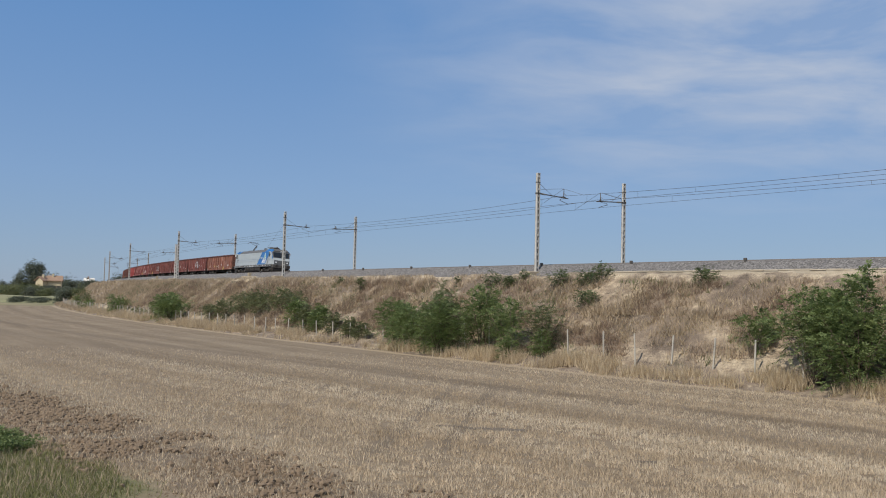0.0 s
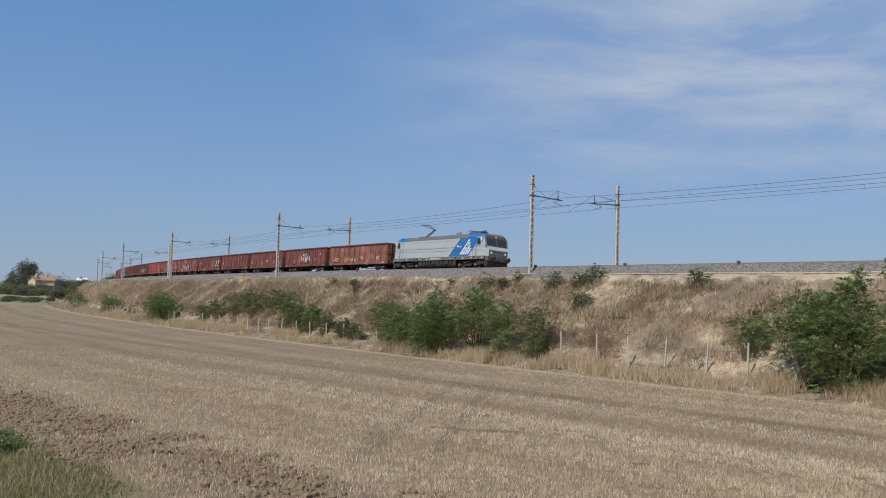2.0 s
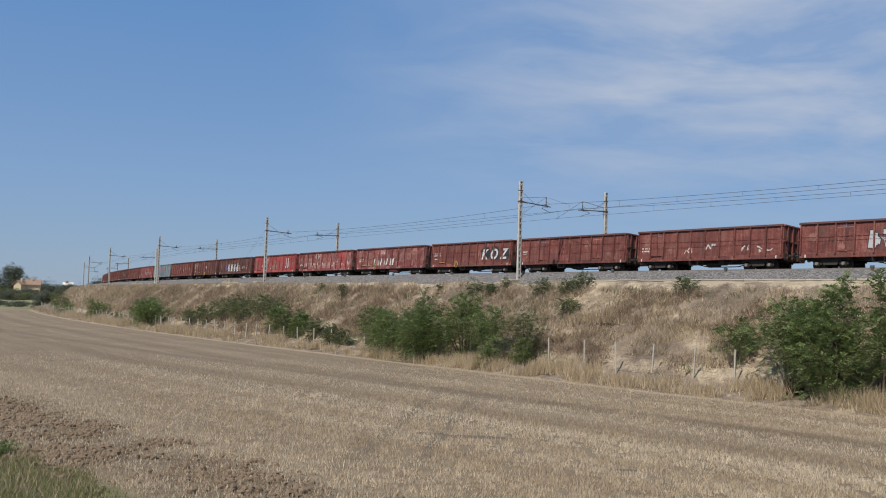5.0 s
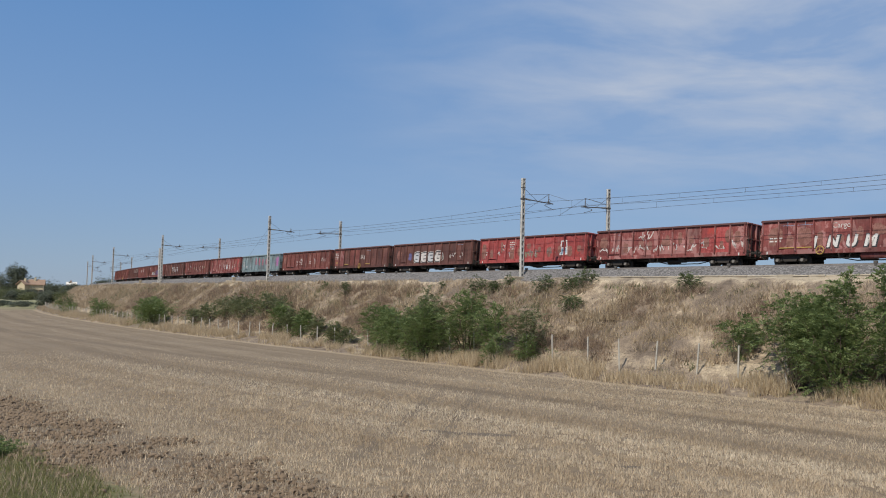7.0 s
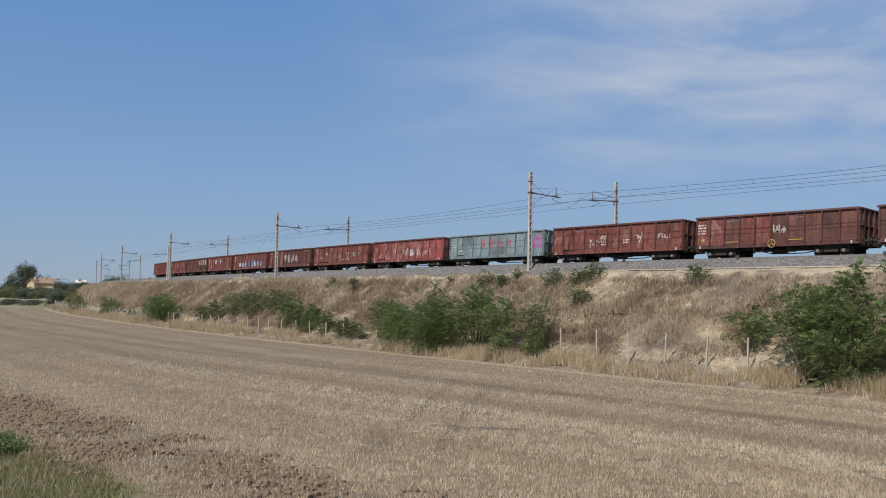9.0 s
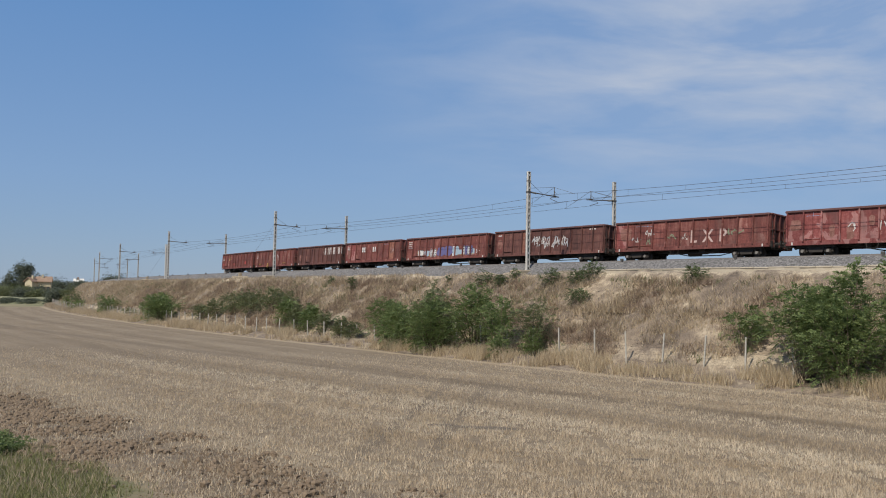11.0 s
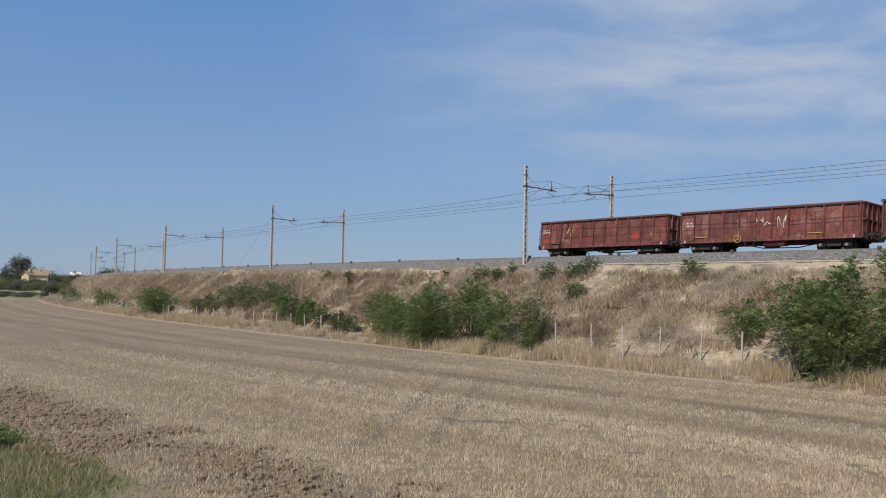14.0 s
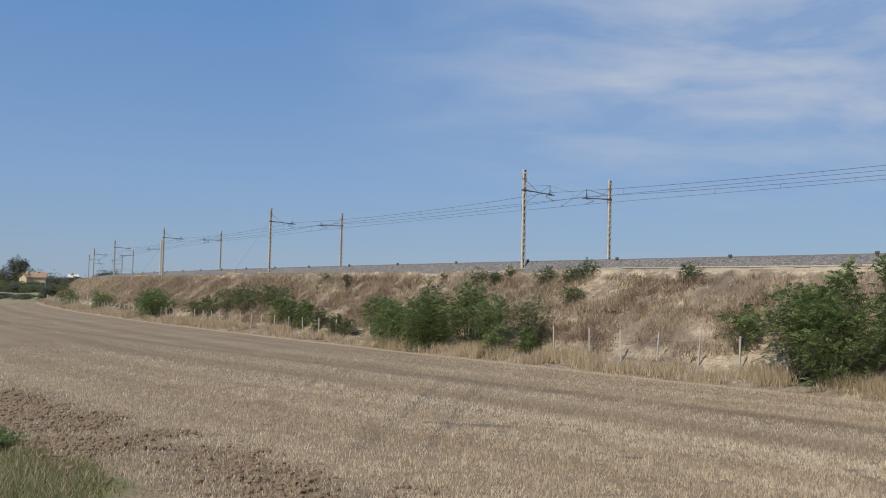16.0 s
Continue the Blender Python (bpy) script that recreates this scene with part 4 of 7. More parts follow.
def damp_ruts():
    # short darker ruts pressed into the field
    for k, (x, y, w, d, turn) in enumerate(RUTS):
        rng = random.Random(50 + k)
        sh = Shape()
        pts = [(px, pz) for px, pz in blot(rng, w, d, 22, 0.35)]
        sh.v = [(px, py, 0.006) for px, py in pts] + [(px * 0.6, py * 0.6, 0.012) for px, py in pts]
        m = len(pts)
        sh.f = [(i, (i + 1) % m, m + (i + 1) % m, m + i) for i in range(m)] + [tuple(range(m, 2 * m))]
        ob = part("wheel_rut", sh, RUT, m=pose(x, y, 0, 0, 0, turn))
        tagged(ob, "short darker wheel rut pressed into the stubble", "rut", "wheel ruts")


def stubble():
    rng = np.random.default_rng(12)
    n = 620000
    d = 15 + 50 * rng.uniform(0, 1, n) ** 1.25
    x = rng.uniform(-0.56, 0.56, n) * d
    lean = x + 0.98 * d
    keep = (lean > 17.6 + 0.8 * np.sin(d)) | ((rng.uniform(0, 1, n) < 0.55) & (lean > 12.5))
    keep &= np.hypot(x - CX, d - CY) > RAD + 12.9
    # drilled in rows beside the line, thinner in the tractor lanes
    r = np.hypot(x - CX, d - CY)
    lanes = np.array([noise.noise((q / 2.4, 0.3, 0.7)) for q in np.arange(RAD, RAD + 90, 0.2)])
    thin = lanes[((r - RAD) / 0.2).astype(int).clip(0, len(lanes) - 1)]
    spots = np.array([[noise.noise((a / 3.0, b / 3.0, 2.0)) for b in range(0, 70)] for a in range(-40, 41)])
    patch = spots[(x + 40).astype(int).clip(0, 80), d.astype(int).clip(0, 69)]
    keep &= rng.uniform(-0.9, 0.7, n) < thin * 1.0 + patch * 0.6 + 0.3
    keep &= rng.uniform(0, 1, n) < np.clip((65 - d) / 30, 0, 1)
    for side in (-1.6, 0.14):
        off = np.abs(x - (d - 28.0) * 0.12 - side)
        keep &= (off > 0.28) | (d < 22) | (d > 44) | (rng.uniform(0, 1, n) < 0.5 + 0.4 * np.clip((off - 0.14) / 0.14, 0, 1))
    for rx, ry, w, q, _ in RUTS:
        keep &= (((x - rx) / (w * 0.52)) ** 2 + ((d - ry + 0.15) / (q * 0.9)) ** 2 > rng.uniform(0.4, 1.2, n)) | (rng.uniform(0, 1, n) < 0.15)
    p = np.stack([x, d, np.full(n, -0.01)], -1)[keep]
    knot = np.array([[noise.noise((a / 2.0, b / 2.0, 5.0)) for b in range(0, 280)] for a in range(-160, 161)])
    bunch = knot[(p[:, 0] * 4 + 160).astype(int).clip(0, 320), (p[:, 1] * 4).astype(int).clip(0, 279)]
    p, bunch = p[bunch > -0.3], bunch[bunch > -0.3]
    v, f = blades(rng, p, 0.12, 0.021, 0.35, 0.9 + 0.8 * bunch)
    stuff("stubble", v, f, STUBBLE, "short pale cereal stubble on the field", "stubble")


def clods():
    rng = np.random.default_rng(13)
    bm = bmesh.new()
    bmesh.ops.create_icosphere(bm, subdivisions=1, radius=1)
    bm.verts.index_update()
    bv = np.array([w.co[:] for w in bm.verts])
    bf = np.array([[w.index for w in f.verts] for f in bm.faces])
    bm.free()
    n = 34000
    y = rng.uniform(14, 40, n)
    row = rng.normal(15.1, 1.5, n).clip(11.8, 18.3)
    x = row - 0.98 * y
    keep = np.array([noise.noise((a / 2.0, b / 2.0, 8.0)) * 1.3 + 0.6 * noise.noise((a / 0.6, b / 0.6, 3.0)) for a, b in zip(x, y)]) > rng.normal(0.27, 0.24, n) - 0.42 * np.clip((-7 - x) / 3, 0, 1)
    keep &= (np.abs(x + 5.6) > 0.9) | (rng.uniform(0, 1, n) < 0.12)
    keep &= x < 2.5
    x, y = x[keep], y[keep]
    n = len(x)
    size = 0.016 + 0.085 * rng.uniform(0, 1, n) ** 4
    jig = 1 + rng.uniform(-0.3, 0.3, (n, len(bv)))
    v = bv[None] * jig[..., None] * size[:, None, None] * np.array([1, 1, 0.95])
    v += np.stack([x, y, size * 0.4], -1)[:, None]
    f = bf[None] + (np.arange(n) * len(bv))[:, None, None]
    stuff("soil_clods", v.reshape(-1, 3), f.reshape(-1, 3), CLOD, "crumbly dark clods of ploughed soil", "soil")
    m = 60000
    yy = rng.uniform(14, 40, m)
    xx = rng.normal(15.4, 1.8, m).clip(11.5, 19.5) - 0.98 * yy
    ok = np.array([noise.noise((a / 2.0, b / 2.0, 8.0)) * 1.3 for a, b in zip(xx, yy)]) > rng.normal(0.08, 0.2, m) - 0.45 * np.clip((-7 - xx) / 3, 0, 1)
    xx, yy = xx[ok], yy[ok]
    octa = np.array([(1, 0, 0), (-1, 0, 0), (0, 1, 0), (0, -1, 0), (0, 0, 0.8), (0, 0, -0.8)])
    of = np.array([(0, 2, 4), (2, 1, 4), (1, 3, 4), (3, 0, 4), (2, 0, 5), (1, 2, 5), (3, 1, 5), (0, 3, 5)])
    sz = rng.uniform(0.008, 0.026, len(xx))
    cv = octa[None] * (1 + rng.uniform(-0.4, 0.4, (len(xx), 6)))[..., None] * sz[:, None, None] + np.stack([xx, yy, sz * 0.3], -1)[:, None]
    stuff("soil_crumbs", cv.reshape(-1, 3), (of[None] + (np.arange(len(xx)) * 6)[:, None, None]).reshape(-1, 3), CLOD, "fine crumbs of dry ploughed soil", "soil")
    # a few pale stones among them
    k = 60
    y = rng.uniform(15, 34, k)
    x = rng.uniform(12.6, 18.0, k) - 0.98 * y
    size = rng.uniform(0.025, 0.05, k)
    v = bv[None] * (1 + rng.uniform(-0.3, 0.3, (k, len(bv))))[..., None] * size[:, None, None] + np.stack([x, y, size * 0.4], -1)[:, None]
    f = bf[None] + (np.arange(k) * len(bv))[:, None, None]
    stuff("pale_stones", v.reshape(-1, 3), f.reshape(-1, 3), CONCRETE, "small pale stones lying on the soil", "stones")


def verge_grass():
    rng = np.random.default_rng(14)
    n = 60000
    y = rng.uniform(13.5, 26, n)
    x = rng.uniform(-14, -4.6, n)
    row = x + 0.98 * y
    keep = (row < 12.6 + 0.5 * np.sin(3 * x)) & (rng.uniform(0, 1, n) < np.clip((-6.1 - x) / 0.9, 0.05, 1))
    p = np.stack([x, y, np.full(n, -0.01)], -1)[keep]
    v, f = blades(rng, p, 0.13, 0.02, 0.5)
    stuff("verge_grass", v, f, GRASS, "green and yellowing grass on the field verge", "grass")
    q = p[rng.uniform(0, 1, len(p)) < 0.22]
    v, f = blades(rng, q + rng.normal(0, 0.1, q.shape) * np.array([1, 1, 0]), 0.22, 0.016, 0.4)
    stuff("verge_straw", v, f, STRAW, "dry stalks among the verge grass", "grass")
    plant("weed_patch", Vector((-11.0, 22.9, 0)), 1.7, 0.5, 15, 260, 0.075, LEAF, "dark green leafy weeds beside the ploughed soil", "weeds", "", 9, 0, 0.1, 0.006)


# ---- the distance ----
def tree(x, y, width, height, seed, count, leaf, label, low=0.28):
    return plant("tree", Vector((x, y, -0.1)), width, height, seed, count, leaf, LEAF_HAZED, label, "tree", "distant trees", 16, 1, low, 0.2, 3)


def farmhouse(x, y, turn, length, depth, eave, ridge, wall, roof_mat, label):
    thing = holder("farmhouse", pose(x, y, 0, 0, 0, turn), label, "house", "distant houses")
    hx, hy = length / 2, depth / 2
    part("wall", Shape().prism_x([(-hy, 0), (hy, 0), (hy, eave), (0, ridge - 0.15), (-hy, eave)], -hx, hx), wall, thing)
    t = 0.25
    for sg in (-1, 1):
        part("roof", Shape().prism_x([(sg * (hy + 0.5), eave - 0.25), (0, ridge), (0, ridge + t), (sg * (hy + 0.5), eave - 0.25 + t)], -hx - 0.5, hx + 0.5), roof_mat, thing, "terracotta tiled roof slope")
    part("chimney", Shape().box(-hx * 0.4, -hx * 0.4 + 0.7, -0.9, -0.2, ridge - 1.0, ridge + 0.9, 0.04), wall, thing)
    for fl in (1.0, 3.9):
        for i in range(3):
            xx = -hx * 0.66 + i * hx * 0.66
            w = part("window", Shape().box(xx - 0.36, xx + 0.36, -hy - 0.05, -hy + 0.1, fl, fl + 1.4), PANE_FAR, thing)
            for sg in (-1, 1):
                part("shutter", Shape().box(xx + sg * 0.54 - 0.14, xx + sg * 0.54 + 0.14, -hy - 0.09, -hy - 0.02, fl, fl + 1.4), SHUTTER, w)
    for fl in (3.9,):
        for yy in (-hy * 0.45, hy * 0.45):
            part("window", Shape().box(-hx - 0.05, -hx + 0.1, yy - 0.45, yy + 0.45, fl, fl + 1.3), PANE_FAR, thing)
    return thing


PANE_FAR = stained("dark_window", [(0.3, (0.03, 0.03, 0.03)), (0.7, (0.06, 0.06, 0.06))], 1, 5, 0.3)


def far_verge():
    # low grassy rise between the field's far end and the hedges
    rise = Shape()
    rise.smooth = True
    m, k = 30, 7
    for i in range(m):
        u = i / (m - 1)
        x, y = -190 + 86 * u, 288 - 22 * u
        for j in range(k):
            q = j / (k - 1) * 2 - 1
            z = 1.9 * (1 - q * q) * min(1, 6 * (1 - u)) * (1 + 0.25 * rough((i, j, 3), 2.0)) - 0.05
            rise.v.append((x + 3 * q, y + 12 * q, z))
    rise.f += [(i * k + j, i * k + j + 1, (i + 1) * k + j + 1, (i + 1) * k + j) for i in range(m - 1) for j in range(k - 1)]
    tagged(part("grassy_rise", rise, RISE), "low pale green grassy rise at the field end", "grass bank")


RISE = stained("pale_green_grass", [(0.3, (0.12, 0.13, 0.065)), (0.55, (0.20, 0.195, 0.105)), (0.75, (0.29, 0.25, 0.155))], 0.12, 2.5, 0.95, world_space=True)


def distance():
    far_verge()
    farmhouse(-153.4, 349.5, 20, 4.8, 4.6, 7.3, 9.0, RENDER, ROOFTILE, "cream farmhouse with a brown tiled roof among trees")
    farmhouse(-156.6, 346.5, 75, 4.2, 3.2, 7.2, 8.6, RENDER, ROOFTILE, "cream gabled wing of a farmhouse")
    farmhouse(-167.6, 417.6, 20, 3.6, 4.0, 8.2, 9.3, ROOFTILE, WHITEWALL, "small building with a pale roof behind trees")
    tree(-167.6, 362.7, 8.6, 15.4, 200, 1500, 0.5, "tall rounded tree beside a farmhouse", 0.3)
    tree(-171.8, 361.0, 6.0, 12.0, 201, 600, 0.5, "tall rounded tree beside a farmhouse", 0.3)
    for k, (x, y, w, h) in enumerate(((-180, 372, 9, 8.2), (-186, 368, 9, 7.5), (-169.7, 384, 8, 11.6), (-164.5, 386, 7, 10.6), (-160, 388, 8, 9.0), (-156, 392, 8, 8.8), (-163.5, 380, 8, 8.4), (-152, 396, 8, 8.6), (-156.4, 400.5, 8, 9.8), (-151.5, 402, 6, 9.4), (-148, 404, 7, 9.0), (-143.6, 394.8, 6.5, 12.2), (-140.5, 396, 5.5, 11.6), (-147.3, 395, 5, 11.2), (-170, 400, 9, 9.0))):
        tree(x, y, w * 1.15, h - 0.4, 210 + k, 950, 0.45, "dark green tree on the skyline", 0.12)
    for k, (x, y, w, h) in enumerate(((-142, 290, 8, 4.0), (-136, 292, 8, 3.2), (-130, 293, 8, 3.0), (-124, 294, 8, 3.4), (-118, 295, 8, 4.8), (-112, 296, 8, 4.8), (-106, 296, 8, 5.0), (-100, 297, 7, 5.2), (-110.3, 257.4, 4.2, 5.2), (-107.6, 258.5, 3.4, 4.4), (-96, 270, 6, 4.4), (-100, 262, 5, 3.2), (-148, 300, 9, 5.2), (-125, 262, 6, 1.6), (-118, 260, 6, 1.3), (-138.7, 310, 7, 4.5), (-143, 309, 7, 4.7), (-134, 312, 7, 4.5), (-148, 312, 7, 6.2), (-129, 315, 7, 6.0), (-124, 318, 7, 6.2), (-119, 322, 8, 6.6), (-113, 324, 8, 6.6), (-144, 322, 7, 6.0), (-149, 324, 7, 5.6))):
        plant("hedge", Vector((x * 1.08, y * 1.08, -0.1)) if k < 8 else Vector((x, y, -0.1)), w * 1.2, h * (1.36 if k < 8 else 1.0), 240 + k, 420, 0.45, LEAF_HAZED if k % 3 else LEAF_DULL, "dark hedge bush at the far end of the field", "hedge", "far hedges", 9, 0, 0.1, 0.08, 3)


# ---- train ----
SPEED = 26.83
LONG, SHORT = 15.36, 13.8
TRAIN = []


def hue(name, base, worn, pale, flaked=(0.36, 0.19, 0.165), bare=0.64):
    """Old wagon paint: mottled rust, upright run-down streaks, each panel a little different."""
    mat, n, l, b = material(name, 0.8)
    vec = place_of(n, l, False)
    info = n.new("ShaderNodeObjectInfo")
    shift = n.new("ShaderNodeVectorMath"); shift.operation = "ADD"
    l.new(vec, shift.inputs[0])
    l.new(maths(n, l, "MULTIPLY", info.outputs["Random"], 60.0), shift.inputs[1])
    vec = shift.outputs[0]
    big = noise_of(n, l, vec, 1.0, 6, 0.65)
    runs = noise_of(n, l, vec, 2.6, 5, 0.6, (2.2, 2.2, 0.22))
    small = noise_of(n, l, vec, 8.0, 5, 0.7)
    f = maths(n, l, "ADD", maths(n, l, "MULTIPLY", big, 0.42), maths(n, l, "ADD", maths(n, l, "MULTIPLY", runs, 0.36), maths(n, l, "MULTIPLY", small, 0.22)))
    col = ramp_of(n, l, f, [(0.38, base), (0.50, worn), (0.61, pale)])
    flake = noise_of(n, l, vec, 0.75, 9, 0.62, (1.3, 1.3, 0.75), 0.5)
    col = blend(n, l, col, flaked, span(n, l, flake, bare, bare + 0.025, 0, 0.62))
    soot = noise_of(n, l, vec, 0.5, 6, 0.6)
    col = blend(n, l, col, (0.045, 0.024, 0.022), span(n, l, soot, 0.52, 0.66, 0, 0.55))
    hs = n.new("ShaderNodeHueSaturation")
    l.new(span(n, l, info.outputs["Random"], 0, 1, 0.82, 1.2), hs.inputs["Value"])
    l.new(col, hs.inputs["Color"])
    l.new(hs.outputs[0], b.inputs["Base Color"])
    relief(n, l, b, small, 0.25, 0.01)
    return mat


PAINT = {
    "rust": hue("rust_brown_paint", (0.0655, 0.0185, 0.016), (0.141, 0.0386, 0.0311), (0.227, 0.0941, 0.0756), (0.269, 0.139, 0.118), 0.63),
    "red": hue("faded_red_paint", (0.0966, 0.0218, 0.0202), (0.172, 0.0403, 0.037), (0.244, 0.0882, 0.0798), (0.353, 0.181, 0.168), 0.525),
    "bright": hue("bright_red_wagon_paint", (0.16, 0.0252, 0.0252), (0.269, 0.0437, 0.042), (0.328, 0.0924, 0.0882), (0.361, 0.16, 0.151), 0.60),
    "orange": hue("orange_rust_paint", (0.0966, 0.0336, 0.0235), (0.189, 0.0706, 0.0462), (0.277, 0.134, 0.0966), (0.353, 0.227, 0.176), 0.58),
    "dark": hue("dark_brown_paint", (0.0504, 0.0202, 0.0168), (0.0966, 0.0353, 0.0286), (0.151, 0.0672, 0.0521), (0.193, 0.109, 0.0924), 0.66),
    "teal": hue("grey_blue_paint", (0.105, 0.151, 0.168), (0.155, 0.21, 0.227), (0.227, 0.269, 0.277), (0.302, 0.302, 0.302), 0.64),
}
TOPRAIL = stained("sooty_top_rail", [(0.3, (0.063, 0.0286, 0.0277)), (0.55, (0.105, 0.0462, 0.0437)), (0.75, (0.168, 0.0924, 0.0882))], 0.9, 10, 0.8)
UNDER = stained("underframe_grime", [(0.3, (0.0143, 0.0121, 0.0105)), (0.7, (0.0413, 0.0341, 0.0292))], 2, 12, 0.85)
BOXGREY = stained("dusty_grey_iron", [(0.3, (0.109, 0.101, 0.0924)), (0.7, (0.202, 0.185, 0.168))], 3, 14, 0.8)
BUFFER = stained("buffer_steel", [(0.3, (0.032, 0.0288, 0.0272)), (0.7, (0.08, 0.072, 0.064))], 3, 14, 0.5, 0.5)
YELLOW = stained("yellow_paint", [(0.3, (0.27, 0.17, 0.035)), (0.7, (0.46, 0.32, 0.09))], 3, 14, 0.6)


def sprayed(name, colour, wear=0.5, rough_=0.7):
    """Old paint marks, rubbed through to the rust in places."""
    mat, n, l, b = material(name, rough_)
    vec = place_of(n, l, False)
    soft = noise_of(n, l, vec, 1.6, 6, 0.65)
    fine = noise_of(n, l, vec, 9.0, 5, 0.7)
    mask = maths(n, l, "ADD", maths(n, l, "MULTIPLY", soft, 0.55), maths(n, l, "MULTIPLY", fine, 0.45))
    shade = ramp_of(n, l, fine, [(0.3, tuple(c * 0.8 for c in colour)), (0.7, tuple(min(1, c * 1.1) for c in colour))])
    col = blend(n, l, shade, (0.15, 0.062, 0.047), span(n, l, mask, wear + 0.02, wear + 0.10))
    l.new(col, b.inputs["Base Color"])
    return mat


CHALK = sprayed("white_spray_paint", (0.521, 0.487, 0.462), 0.50)
WHITE_TAG = sprayed("fresh_white_spray_paint", (0.554, 0.538, 0.521), 0.62)
CHROME = sprayed("silver_spray_paint", (0.437, 0.437, 0.445), 0.56, 0.5)
BLACK = sprayed("black_spray_paint", (0.022, 0.022, 0.026), 0.56)
PINK = sprayed("pink_spray_paint", (0.319, 0.109, 0.151), 0.54)
MAGENTA = sprayed("magenta_spray_paint", (0.353, 0.126, 0.302), 0.54)
SIGNAL = sprayed("bright_red_paint", (0.336, 0.042, 0.0336), 0.52)
PALERED = sprayed("faded_pink_paint", (0.26, 0.122, 0.101), 0.44, 0.85)
PALEPINK = sprayed("pale_pink_spray_paint", (0.462, 0.336, 0.302), 0.62)
VIOLET = sprayed("violet_spray_paint", (0.109, 0.101, 0.227), 0.63)
SKYBLUE = sprayed("pale_blue_spray_paint", (0.277, 0.353, 0.42), 0.62)
GREENISH = sprayed("faded_green_spray_paint", (0.185, 0.21, 0.134), 0.54)
LEMON = sprayed("lemon_spray_paint", (0.504, 0.462, 0.168), 0.54)
CACHE = {}


def shared(key, make, mat):
    if (key, mat.name) not in CACHE:
        CACHE[key, mat.name] = make().mesh(key[0], mat)
    return CACHE[key, mat.name]


def wheel_shape():
    s = Shape().rod((0, -0.068, 0), (0, 0.068, 0), 0.46, 20).rod((0, -0.075, 0), (0, 0.075, 0), 0.30, 16).rod((0, -0.1, 0), (0, 0.1, 0), 0.11, 10)
    return s


def bogie(parent, x, base=1.8, frame_mat=None):
    """Two-axle bogie: side frames, bolster, axle boxes, springs, wheels."""
    b = part("bogie", shared(("bogie", base), lambda: Shape().box(-0.25, 0.25, -1.02, 1.02, 0.48, 0.86, 0.03).box(-base / 2 - 0.35, base / 2 + 0.35, -0.1, 0.1, 0.5, 0.6), UNDER), UNDER, parent, m=pose(x, 0, 0))
    for y in (-1.05, 1.05):
        def side():
            k = base / 2
            s = Shape().prism([(-k - 0.42, 0.72), (-k + 0.3, 0.72), (-0.45, 0.40), (0.45, 0.40), (k - 0.3, 0.72), (k + 0.42, 0.72), (k + 0.42, 0.86), (-k - 0.42, 0.86)], -0.07, 0.07)
            for xx in (-k, k):
                s.box(xx - 0.16, xx + 0.16, -0.13, 0.13, 0.33, 0.62, 0.03)
                for q in (-0.24, 0.24):
                    s.rod((xx + q, 0, 0.42), (xx + q, 0, 0.74), 0.075, 8)
            return s
        part("side_frame", shared(("side_frame", base), side, UNDER), UNDER, b, m=pose(0, y, 0))
    for xx in (-base / 2, base / 2):
        for y in (-1.2, 1.2):
            part("axle_box_cover", shared(("axle_box_cover",), lambda: Shape().rod((0, -0.03, 0), (0, 0.03, 0), 0.11, 10), BOXGREY), BOXGREY, b, m=pose(xx, y, 0.48))
        for y in (-0.75, 0.75):
            part("wheel", shared(("wheel",), wheel_shape, UNDER), UNDER, b, m=pose(xx, y, 0.46))
        part("axle", shared(("axle",), lambda: Shape().rod((0, -0.95, 0), (0, 0.95, 0), 0.08, 8), UNDER), UNDER, b, m=pose(xx, 0, 0.46))
    return b


def buffers(parent, end, mat):
    for sg in (-1, 1):
        for y in (-0.875, 0.875):
            def buf():
                return Shape().box(-0.02, 0.05, -0.19, 0.19, 0.88, 1.24, 0.01).rod((0.02, 0, 1.06), (0.34, 0, 1.06), 0.11, 10).rod((0.32, 0, 1.06), (0.60, 0, 1.06), 0.075, 10).rod((0.57, 0, 1.06), (0.61, 0, 1.06), 0.22, 16)
            part("buffer", shared(("buffer",), buf, mat), mat, parent, m=pose(sg * end, y, 0, 0, 0, 0 if sg > 0 else 180))
        part("coupling", shared(("coupling",), lambda: Shape().box(-0.1, 0.35, -0.06, 0.06, 0.92, 1.08, 0.02).rod((0.3, 0, 1.0), (0.55, 0, 0.72), 0.035, 6), UNDER), UNDER, parent, m=pose(sg * end, 0, 0, 0, 0, 0 if sg > 0 else 180))


TOP, SOLE, FLOOR = 3.21, 0.84, 1.14


